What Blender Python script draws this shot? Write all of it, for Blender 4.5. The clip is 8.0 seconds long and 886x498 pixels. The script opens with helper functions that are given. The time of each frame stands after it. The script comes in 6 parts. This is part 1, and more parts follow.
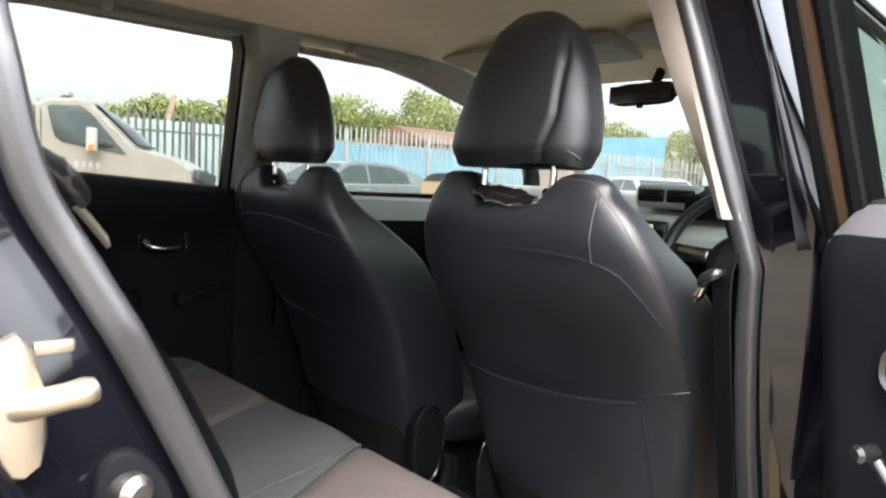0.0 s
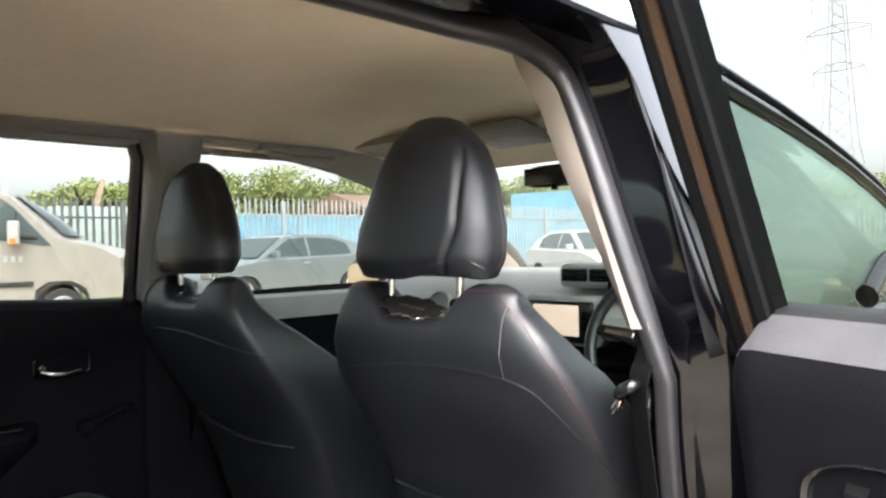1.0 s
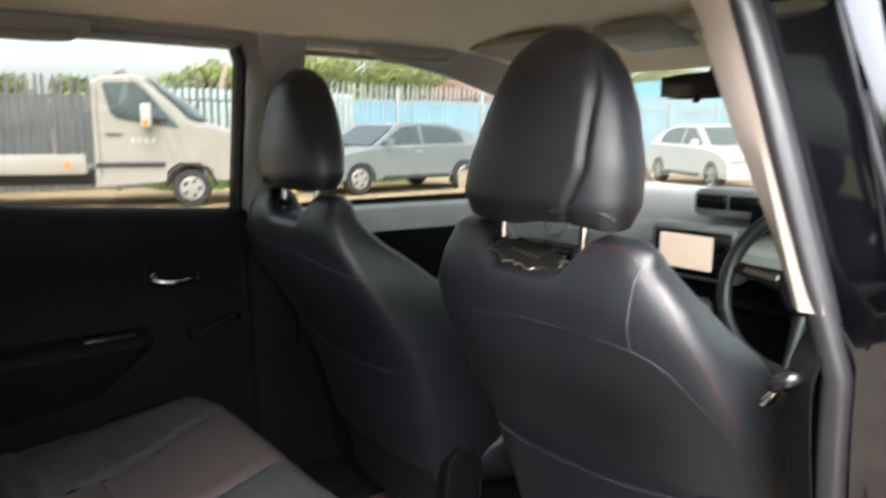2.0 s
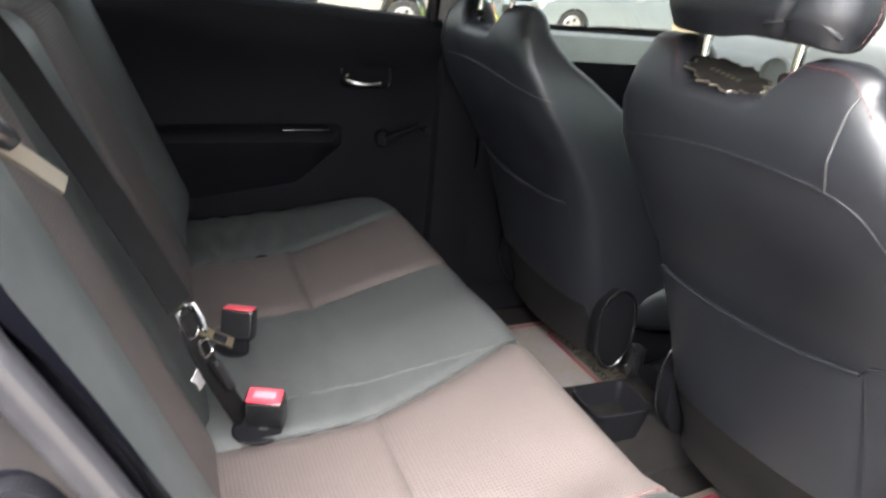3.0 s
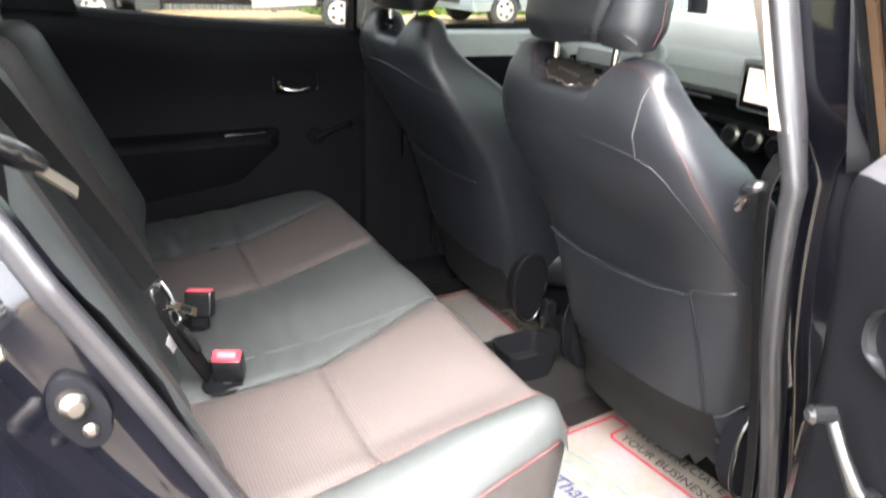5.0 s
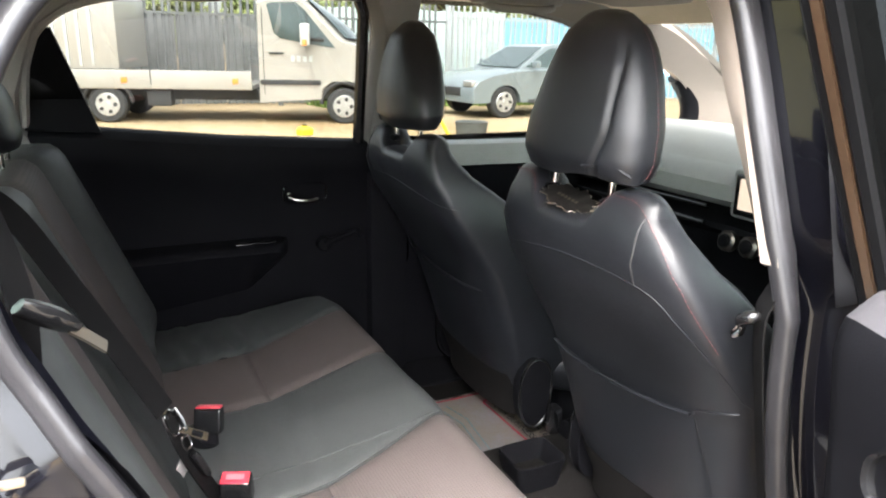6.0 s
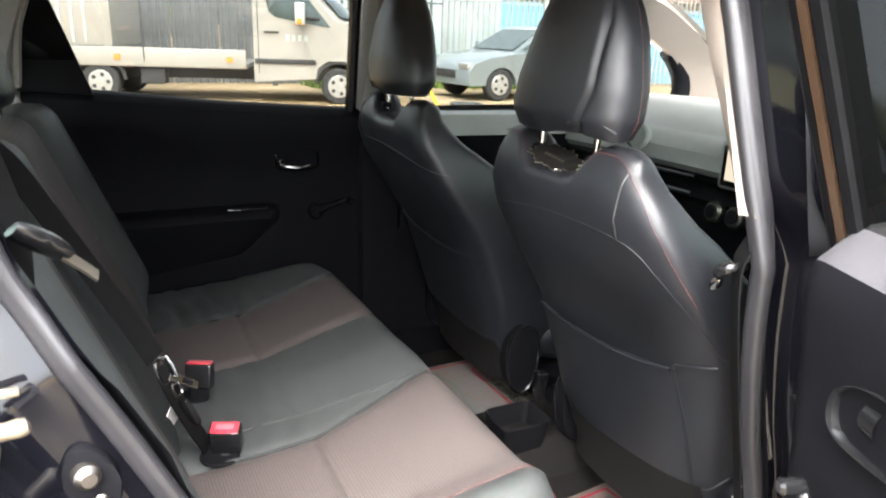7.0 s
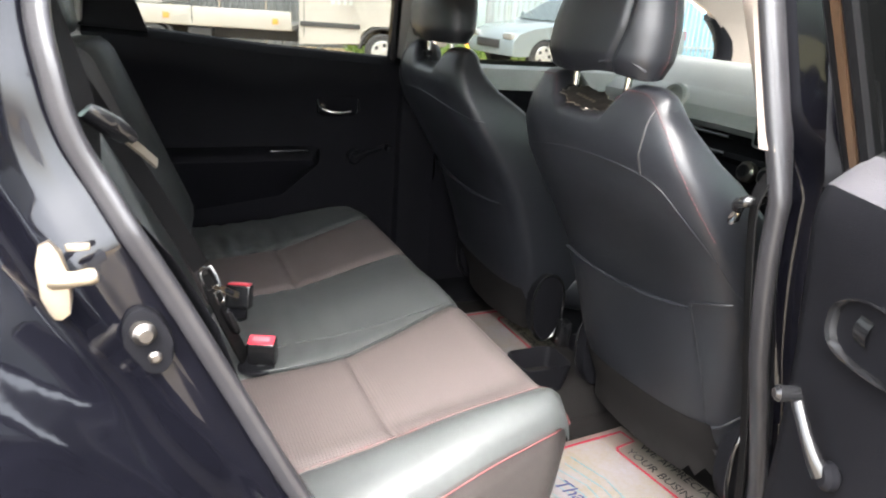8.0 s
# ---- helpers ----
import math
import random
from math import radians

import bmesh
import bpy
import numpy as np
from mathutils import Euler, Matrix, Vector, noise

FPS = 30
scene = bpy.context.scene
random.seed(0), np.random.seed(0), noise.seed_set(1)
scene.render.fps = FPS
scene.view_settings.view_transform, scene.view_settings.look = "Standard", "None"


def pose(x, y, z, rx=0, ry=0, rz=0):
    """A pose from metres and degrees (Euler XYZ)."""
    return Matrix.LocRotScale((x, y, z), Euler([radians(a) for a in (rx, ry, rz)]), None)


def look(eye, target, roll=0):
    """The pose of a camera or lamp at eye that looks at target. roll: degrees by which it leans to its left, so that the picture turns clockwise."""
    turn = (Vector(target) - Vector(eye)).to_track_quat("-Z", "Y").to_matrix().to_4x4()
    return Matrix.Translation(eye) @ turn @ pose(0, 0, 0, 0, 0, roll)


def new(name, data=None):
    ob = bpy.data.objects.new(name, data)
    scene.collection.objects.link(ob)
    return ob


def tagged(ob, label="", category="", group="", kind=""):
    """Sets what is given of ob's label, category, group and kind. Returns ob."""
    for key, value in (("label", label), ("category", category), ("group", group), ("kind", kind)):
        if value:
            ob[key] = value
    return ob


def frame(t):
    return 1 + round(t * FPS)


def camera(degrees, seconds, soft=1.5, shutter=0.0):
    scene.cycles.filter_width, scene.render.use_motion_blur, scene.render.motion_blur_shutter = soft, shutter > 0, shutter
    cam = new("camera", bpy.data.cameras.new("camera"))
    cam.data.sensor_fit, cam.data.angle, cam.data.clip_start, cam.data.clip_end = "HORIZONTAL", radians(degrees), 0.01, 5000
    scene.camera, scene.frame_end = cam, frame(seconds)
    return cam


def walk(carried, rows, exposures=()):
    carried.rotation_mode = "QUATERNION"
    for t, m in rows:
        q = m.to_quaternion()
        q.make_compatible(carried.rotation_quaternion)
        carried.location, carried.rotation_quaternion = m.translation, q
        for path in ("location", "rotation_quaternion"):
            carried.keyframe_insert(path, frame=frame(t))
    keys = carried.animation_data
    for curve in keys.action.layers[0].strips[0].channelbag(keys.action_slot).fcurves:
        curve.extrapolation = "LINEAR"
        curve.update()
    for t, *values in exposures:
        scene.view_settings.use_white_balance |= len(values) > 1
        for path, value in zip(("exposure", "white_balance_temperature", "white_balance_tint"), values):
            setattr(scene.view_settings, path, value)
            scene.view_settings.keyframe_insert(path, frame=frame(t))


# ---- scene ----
cam = camera(64.0, 8.0, soft=2.0, shutter=0.4)
PATH = [
    (0, (1.142, -0.998, 1.096), (-0.318, 0.354, 0.907), 2.8),
    (0.5, (1.162, -0.953, 1.118), (-0.294, 0.416, 1.040), 0.9),
    (1, (1.140, -0.907, 1.179), (-0.222, 0.558, 1.163), -1.3),
    (1.2, (1.128, -0.888, 1.191), (-0.241, 0.569, 1.22), -2.4),
    (2.3, (1.015, -0.779, 1.255), (-0.613, 0.273, 0.762), 1.9),
    (2.5, (1.017, -0.766, 1.216), (-0.662, 0.172, 0.666), 3.2),
    (3, (1.042, -0.775, 1.176), (-0.669, -0.051, 0.436), 5.0),
    (3.5, (1.065, -0.755, 1.158), (-0.608, -0.134, 0.256), 4.9),
    (4, (1.124, -0.729, 1.134), (-0.479, -0.077, 0.133), 3.5),
    (4.5, (1.222, -0.75, 1.163), (-0.337, -0.013, 0.149), 2.3),
    (4.8, (1.266, -0.792, 1.212), (-0.355, 0.012, 0.362), 1.7),
    (5, (1.278, -0.804, 1.244), (-0.374, 0.025, 0.479), 1.8),
    (5.2, (1.285, -0.813, 1.27), (-0.389, 0.029, 0.571), 1.7),
    (6.3, (1.291, -0.818, 1.319), (-0.439, 0.031, 0.785), 1.1),
    (6.5, (1.296, -0.819, 1.305), (-0.428, 0.034, 0.759), 1.1),
    (7, (1.323, -0.821, 1.277), (-0.384, 0.04, 0.691), 2.0),
    (7.5, (1.36, -0.832, 1.242), (-0.338, 0.011, 0.606), 3.0),
    (8, (1.398, -0.843, 1.224), (-0.327, -0.077, 0.563), 3.9),
]
walk(cam, [(t, look(eye, target, roll)) for t, eye, target, roll in PATH],
     exposures=[(0, 3.90), (1.2, 3.95), (2.3, 4.10), (3, 4.73), (3.5, 4.86), (4.5, 4.88), (5, 5.00), (5.2, 4.92), (6.3, 4.27), (7, 4.32), (8, 4.40)])

# ---- light ----
world = bpy.data.worlds.new("overcast_sky")
scene.world = world
world.use_nodes = True
wn, wl = world.node_tree.nodes, world.node_tree.links
sky = wn.new("ShaderNodeTexSky")
sky.sky_type = "NISHITA"
sky.sun_disc = False
sky.sun_elevation, sky.sun_rotation = radians(57), radians(121)
sky.dust_density, sky.air_density = 4.0, 1.0
grey = wn.new("ShaderNodeHueSaturation")
grey.inputs["Saturation"].default_value = 0.30
wl.new(sky.outputs["Color"], grey.inputs["Color"])
# a dull sky: darker towards the horizon than overhead
aim, split, rise = wn.new("ShaderNodeTexCoord"), wn.new("ShaderNodeSeparateXYZ"), wn.new("ShaderNodeMapRange")
wl.new(aim.outputs["Generated"], split.inputs["Vector"])
wl.new(split.outputs["Z"], rise.inputs["Value"])
rise.inputs["To Min"].default_value, rise.inputs["To Max"].default_value = 0.9, 1.3
shade = wn.new("ShaderNodeMix")
shade.data_type, shade.blend_type = "RGBA", "MULTIPLY"
shade.inputs[0].default_value = 1.0
wl.new(grey.outputs["Color"], shade.inputs[6]), wl.new(rise.outputs["Result"], shade.inputs[7])
wl.new(shade.outputs[2], wn["Background"].inputs["Color"])
wn["Background"].inputs["Strength"].default_value = 0.15
sun = new("sun", bpy.data.lights.new("sun", "SUN"))
sun.data.energy, sun.data.angle, sun.data.color = 0.6, radians(60), (1.0, 0.98, 0.95)
sun.matrix_world = look((5, -3, 9), (0, 0, 0))


# ---- materials ----
def material(name, base, rough=0.5, metal=0.0, vary=0.15, scale=8.0, bump=0.0, bump_scale=400.0, second=None,
             coat=0.0, spec=0.5, cells=False):
    """A procedural surface: base colour with large blotches and fine grain, rough spots, and fine relief."""
    m = bpy.data.materials.new(name)
    m.use_nodes = True
    n, l = m.node_tree.nodes, m.node_tree.links
    b = n["Principled BSDF"]
    geo = n.new("ShaderNodeTexCoord")
    big = n.new("ShaderNodeTexNoise")
    big.inputs["Scale"].default_value, big.inputs["Detail"].default_value = scale, 6
    fine = n.new("ShaderNodeTexNoise")
    fine.inputs["Scale"].default_value, fine.inputs["Detail"].default_value = scale * 14, 3
    l.new(geo.outputs["Object"], big.inputs["Vector"]), l.new(geo.outputs["Object"], fine.inputs["Vector"])
    add = n.new("ShaderNodeMath")
    add.operation = "MULTIPLY_ADD"
    l.new(fine.outputs["Fac"], add.inputs[0])
    add.inputs[1].default_value = 0.5
    l.new(big.outputs["Fac"], add.inputs[2])
    ramp = n.new("ShaderNodeValToRGB")
    dark = tuple(c * (1 - vary) for c in base)
    light = second or tuple(min(1, c * (1 + vary)) for c in base)
    ramp.color_ramp.elements[0].position, ramp.color_ramp.elements[1].position = 0.5, 1.0
    ramp.color_ramp.elements[0].color, ramp.color_ramp.elements[1].color = (*dark, 1), (*light, 1)
    l.new(add.outputs[0], ramp.inputs["Fac"])
    l.new(ramp.outputs["Color"], b.inputs["Base Color"])
    rr = n.new("ShaderNodeMapRange")
    rr.inputs["To Min"].default_value, rr.inputs["To Max"].default_value = max(0.02, rough * 0.85), min(1, rough * 1.15)
    l.new(big.outputs["Fac"], rr.inputs["Value"]), l.new(rr.outputs["Result"], b.inputs["Roughness"])
    b.inputs["Metallic"].default_value = metal
    b.inputs["Specular IOR Level"].default_value = spec
    b.inputs["Coat Weight"].default_value, b.inputs["Coat Roughness"].default_value = coat, 0.04
    if bump:
        bp = n.new("ShaderNodeBump")
        bp.inputs["Strength"].default_value, bp.inputs["Distance"].default_value = bump, 0.001
        if cells:
            tex = n.new("ShaderNodeTexVoronoi")
            tex.inputs["Scale"].default_value = bump_scale
            l.new(tex.outputs["Distance"], bp.inputs["Height"])
        else:
            tex = n.new("ShaderNodeTexNoise")
            tex.inputs["Scale"].default_value, tex.inputs["Detail"].default_value = bump_scale, 4
            l.new(tex.outputs["Fac"], bp.inputs["Height"])
        l.new(geo.outputs["Object"], tex.inputs["Vector"])
        l.new(bp.outputs["Normal"], b.inputs["Normal"])
    return m


def glass_material(name, tint, rough=0.0, least=0.05, sheen=(0.8, 0.8, 0.8)):
    """A thin pane: clear and tinted, with a mirror share that grows at a slant."""
    m = bpy.data.materials.new(name)
    m.use_nodes = True
    n, l = m.node_tree.nodes, m.node_tree.links
    n.remove(n["Principled BSDF"])
    clear, gloss, mix = n.new("ShaderNodeBsdfTransparent"), n.new("ShaderNodeBsdfGlossy"), n.new("ShaderNodeMixShader")
    slant, power, share = n.new("ShaderNodeLayerWeight"), n.new("ShaderNodeMath"), n.new("ShaderNodeMath")
    clear.inputs["Color"].default_value = (*tint, 1)
    gloss.inputs["Roughness"].default_value = rough
    power.operation, share.operation = "POWER", "MULTIPLY_ADD"
    power.inputs[1].default_value, share.inputs[1].default_value, share.inputs[2].default_value = 4.0, 0.70, least
    gloss.inputs["Color"].default_value = (*sheen, 1)
    l.new(slant.outputs["Facing"], power.inputs[0])
    l.new(power.outputs[0], share.inputs[0])
    l.new(share.outputs[0], mix.inputs["Fac"])
    l.new(clear.outputs[0], mix.inputs[1]), l.new(gloss.outputs[0], mix.inputs[2])
    l.new(mix.outputs[0], n["Material Output"].inputs["Surface"])
    return m


def perforated_material(name, base, flat):
    """Brown-grey seat cloth with rows of small pressed holes."""
    m = material(name, base, 0.75, vary=0.12, scale=14, bump=0.3, bump_scale=900)
    n, l = m.node_tree.nodes, m.node_tree.links
    b = n["Principled BSDF"]
    geo = n.new("ShaderNodeTexCoord")
    vor = n.new("ShaderNodeTexVoronoi")
    vor.inputs["Scale"].default_value, vor.inputs["Randomness"].default_value = 190, 0.0
    lay = n.new("ShaderNodeMapping")
    lay.inputs["Scale"].default_value = flat
    l.new(geo.outputs["Object"], lay.inputs["Vector"])
    l.new(lay.outputs["Vector"], vor.inputs["Vector"])
    hole = n.new("ShaderNodeMapRange")
    hole.inputs["From Min"].default_value, hole.inputs["From Max"].default_value = 0.22, 0.34
    l.new(vor.outputs["Distance"], hole.inputs["Value"])
    mul = n.new("ShaderNodeMix")
    mul.data_type, mul.blend_type = "RGBA", "MULTIPLY"
    mul.inputs[0].default_value = 1.0
    src = b.inputs["Base Color"].links[0].from_socket
    grey2 = n.new("ShaderNodeMapRange")
    grey2.inputs["To Min"].default_value, grey2.inputs["To Max"].default_value = 0.42, 1.0
    l.new(hole.outputs["Result"], grey2.inputs["Value"])
    l.new(src, mul.inputs[6]), l.new(grey2.outputs["Result"], mul.inputs[7])
    l.new(mul.outputs[2], b.inputs["Base Color"])
    bp = n.new("ShaderNodeBump")
    bp.inputs["Strength"].default_value, bp.inputs["Distance"].default_value = 0.3, 0.001
    l.new(hole.outputs["Result"], bp.inputs["Height"])
    l.new(bp.outputs["Normal"], b.inputs["Normal"])
    return m


LEATHER = material("black_leather", (0.0092, 0.0098, 0.0118), 0.36, vary=0.25, scale=6, spec=0.36, bump=0.22, bump_scale=1150, cells=True)
LEATHER_SOFT = material("dark_grey_leather", (0.031, 0.0335, 0.033), 0.48, vary=0.2, scale=7, spec=0.32, bump=0.2, bump_scale=1050, cells=True)
# the brown tone holds warm light thrown up by the sandy ground
LEATHER_DULL = material("ground_lit_dark_leather", (0.022, 0.019, 0.018), 0.55, vary=0.25, scale=6, spec=0.4, bump=0.25, bump_scale=1150, cells=True)
CLOTH = perforated_material("brown_perforated_cloth", (0.043, 0.0335, 0.031), (1, 1, 0))
CLOTH_UPRIGHT = perforated_material("brown_perforated_cloth_upright", (0.047, 0.0365, 0.034), (1, 0, 1))
PLASTIC = material("black_grained_plastic", (0.0052, 0.0052, 0.0062), 0.5, vary=0.15, scale=9, bump=0.3, bump_scale=700, cells=True, spec=0.03)
# lighter copy of the grained plastic, the sky's sheen put into its colour
PLASTIC_SKYLIT = material("skylit_dark_grey_plastic", (0.045, 0.043, 0.047), 0.5, vary=0.2, scale=14, bump=0.4, bump_scale=700, cells=True)
# black gloss that mirrors tan ground: the reflection is put into the brown
GROUND_REFLECTION = material("ground_reflection_brown", (0.036, 0.022, 0.0135), 0.16, vary=0.15, scale=9)
PLASTIC_GLOSS = material("black_gloss_plastic", (0.006, 0.006, 0.0065), 0.2, vary=0.1, scale=9)
CARPET = material("black_carpet", (0.006, 0.0054, 0.0052), 0.95, vary=0.35, scale=40, bump=1.0, bump_scale=900, spec=0.1)
HEADLINER = material("beige_headliner_cloth", (0.66, 0.57, 0.46), 0.92, vary=0.06, scale=5, bump=0.4, bump_scale=1300, spec=0.1)
TRIM_BEIGE = material("beige_pillar_plastic", (0.20, 0.170, 0.145), 0.6, vary=0.05, scale=8, bump=0.2, bump_scale=800)
TRIM_GREY = material("grey_pillar_plastic", (0.20, 0.19, 0.185), 0.65, vary=0.06, scale=8, bump=0.2, bump_scale=800)
DASH_GREY = material("silver_grey_dash_plastic", (0.24, 0.25, 0.24), 0.5, vary=0.08, scale=10, bump=0.3, bump_scale=600, cells=True)
PAINT = material("black_car_paint", (0.0022, 0.0022, 0.0034), 0.25, vary=0.3, scale=5, coat=0.62, spec=0.05, bump=0.08, bump_scale=9)
PAINT.node_tree.nodes["Principled BSDF"].inputs["Coat Roughness"].default_value = 0.06
RUBBER = material("black_rubber_seal", (0.015, 0.0145, 0.016), 0.36, vary=0.2, scale=20, bump=0.2, bump_scale=300, spec=0.4)
CHROME = material("chrome", (0.50, 0.49, 0.48), 0.12, metal=1.0, vary=0.05, scale=30)
STEEL = material("worn_steel", (0.40, 0.37, 0.33), 0.42, metal=1.0, vary=0.25, scale=30, second=(0.36, 0.30, 0.22))
DARK_STEEL = material("greasy_steel", (0.13, 0.12, 0.11), 0.42, metal=1.0, vary=0.3, scale=60)
RED_THREAD = material("red_thread", (0.060, 0.011, 0.012), 0.7, vary=0.2, scale=60)
DARK_THREAD = material("dark_thread", (0.007, 0.007, 0.008), 0.6, vary=0.2, scale=60)
BELT = material("dark_belt_webbing", (0.005, 0.0048, 0.005), 0.7, vary=0.2, scale=60, bump=0.6, bump_scale=700, spec=0.08)
RED_PALE = material("worn_pink_plastic", (0.55, 0.12, 0.14), 0.5, vary=0.15, scale=60)
RUBBER_DULL = material("dull_black_rubber", (0.004, 0.004, 0.0045), 0.5, vary=0.2, scale=20, spec=0.1)
RED_PLASTIC = material("red_buckle_plastic", (0.42, 0.025, 0.04), 0.35, vary=0.1, scale=40)
WHITE_LABEL = material("white_label", (0.34, 0.32, 0.31), 0.6, vary=0.06, scale=50)
GLASS = glass_material("window_glass", (0.165, 0.173, 0.165))
GLASS_GREEN = glass_material("green_tinted_glass", (0.42, 0.52, 0.45), 0.0, 0.22, (0.74, 0.95, 0.80))
MIRROR = material("mirror_glass", (0.8, 0.8, 0.8), 0.02, metal=1.0, vary=0.01)
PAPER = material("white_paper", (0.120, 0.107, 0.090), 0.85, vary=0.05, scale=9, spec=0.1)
PAPER_RED = material("red_print", (0.17, 0.010, 0.022), 0.85, spec=0.1, vary=0.08, scale=30)
PAPER_BLUE = material("blue_print", (0.016, 0.018, 0.060), 0.85, spec=0.1, vary=0.08, scale=30)
PAPER_BLACK = material("black_print", (0.012, 0.012, 0.014), 0.85, spec=0.1, vary=0.1, scale=30)
PAPER_SKY = material("pale_blue_print", (0.028, 0.105, 0.130), 0.85, vary=0.2, scale=9, spec=0.1, second=(0.105, 0.125, 0.130))
PAPER_TINT = material("pale_tint_print", (0.118, 0.100, 0.070), 0.85, vary=0.12, scale=9, spec=0.1, second=(0.115, 0.108, 0.116))
SCREEN = material("lit_display", (0.35, 0.30, 0.26), 0.15, vary=0.05, scale=10)
SCREEN.node_tree.nodes["Principled BSDF"].inputs["Emission Color"].default_value = (1.0, 0.78, 0.60, 1)
SCREEN.node_tree.nodes["Principled BSDF"].inputs["Emission Strength"].default_value = 0.045
VAN_WHITE = material("white_van_paint", (0.31, 0.295, 0.265), 0.3, vary=0.06, scale=3, coat=0.6)
VAN_GREY = material("grey_tarpaulin", (0.42, 0.43, 0.42), 0.6, vary=0.2, scale=4)
TYRE = material("tyre_rubber", (0.03, 0.03, 0.03), 0.8, vary=0.2, scale=10)
RIM = material("grey_wheel_rim", (0.45, 0.45, 0.44), 0.35, metal=0.6, vary=0.1, scale=12)
CAR_GREY = material("grey_car_paint", (0.16, 0.19, 0.20), 0.3, vary=0.06, scale=3, coat=0.9)
CAR_WHITE = material("white_car_paint", (0.55, 0.55, 0.54), 0.3, vary=0.04, scale=3, coat=0.8)
CAR_GLASS = material("dark_car_glass", (0.05, 0.07, 0.07), 0.05, vary=0.1, scale=3)
GALVANISED = material("galvanised_fence_steel", (0.42, 0.44, 0.44), 0.5, metal=0.4, vary=0.15, scale=6)
GALVANISED_DULL = material("weathered_fence_steel", (0.15, 0.155, 0.155), 0.6, metal=0.3, vary=0.25, scale=6)
BLUE_SHEET = material("light_blue_sheet_metal", (0.20, 0.48, 0.68), 0.45, vary=0.18, scale=2)
PALE_SHEET = material("pale_green_sheet_metal", (0.50, 0.60, 0.58), 0.5, vary=0.15, scale=2)
DARK_SHEET = material("dark_grey_boarding", (0.16, 0.165, 0.165), 0.7, vary=0.25, scale=3)
BROWN_ROOF = material("brown_roof_tiles", (0.22, 0.13, 0.09), 0.8, vary=0.2, scale=4)
DIRT = material("sandy_yard_ground", (0.32, 0.215, 0.105), 0.95, vary=0.2, scale=0.25, second=(0.40, 0.32, 0.21), bump=0.8, bump_scale=30, spec=0.1)
# greyer than the sandy ground, for the unseen strip that mutes its bounce
STRIP_GREY = material("bounce_strip_grey", (0.17, 0.148, 0.122), 0.9, vary=0.3, scale=2, bump=0.8, bump_scale=90, second=(0.27, 0.23, 0.185), spec=0.1)
LEAF = material("leaf_green", (0.16, 0.21, 0.07), 0.6, vary=0.3, scale=0.5, second=(0.38, 0.42, 0.15))
GRASS = material("grass_green", (0.10, 0.17, 0.03), 0.7, vary=0.3, scale=3, second=(0.18, 0.26, 0.05))
BARK = material("bark", (0.10, 0.08, 0.06), 0.9, vary=0.3, scale=20, bump=0.8, bump_scale=60)
PYLON = material("pylon_steel", (0.42, 0.43, 0.44), 0.6, vary=0.05, scale=1)
YELLOW = material("yellow_plastic", (0.80, 0.55, 0.02), 0.45, vary=0.1, scale=10)
ORANGE = material("orange_plastic", (0.75, 0.22, 0.03), 0.45, vary=0.1, scale=10)
TUB = material("dark_grey_rubber_tub", (0.07, 0.075, 0.07), 0.7, vary=0.2, scale=12)
WOOD = material("weathered_wood", (0.36, 0.27, 0.19), 0.8, vary=0.2, scale=6)


# ---- mesh helpers ----
def thing(name, at, label, category, group="", kind=""):
    ob = new(name)
    ob.location = at
    ob.empty_display_size = 0.1
    return tagged(ob, label, category, group, kind)


def world_of(ob):
    p = Vector(ob.location)
    while ob.parent:
        ob = ob.parent
        p += Vector(ob.location)
    return p


def part(name, bm, mat, parent=None, label="", smooth=True):
    """Links a bmesh, given in world coordinates, as one mesh object under a thing or a part."""
    me = bpy.data.meshes.new(name)
    bmesh.ops.recalc_face_normals(bm, faces=bm.faces)
    if parent is not None:
        off = world_of(parent)
        bmesh.ops.translate(bm, verts=bm.verts, vec=-off)
    bm.to_mesh(me)
    bm.free()
    if smooth:
        for p in me.polygons:
            p.use_smooth = True
        me.set_sharp_from_angle(angle=radians(38))
    me.materials.append(mat)
    ob = new(name, me)
    if parent is not None:
        ob.parent = parent
    return tagged(ob, label)


def grid(rows, close_u=False, close_v=False, bm=None):
    """A sheet through rows of points."""
    bm = bm or bmesh.new()
    vs = [[bm.verts.new(p) for p in row] for row in rows]
    nr, nc = len(vs), len(vs[0])
    for i in range(nr if close_v else nr - 1):
        for j in range(nc if close_u else nc - 1):
            bm.faces.new((vs[i][j], vs[i][(j + 1) % nc], vs[(i + 1) % nr][(j + 1) % nc], vs[(i + 1) % nr][j]))
    return bm


def cap(bm, row):
    bm.verts.ensure_lookup_table()
    bm.faces.new(row)


def loft(rings, ends=True, bm=None):
    """A closed skin through rings of equal count."""
    bm = bm or bmesh.new()
    vs = [[bm.verts.new(p) for p in row] for row in rings]
    nc = len(vs[0])
    for i in range(len(vs) - 1):
        for j in range(nc):
            bm.faces.new((vs[i][j], vs[i][(j + 1) % nc], vs[i + 1][(j + 1) % nc], vs[i + 1][j]))
    if ends:
        bm.faces.new(vs[0]), bm.faces.new(vs[-1])
    return bm


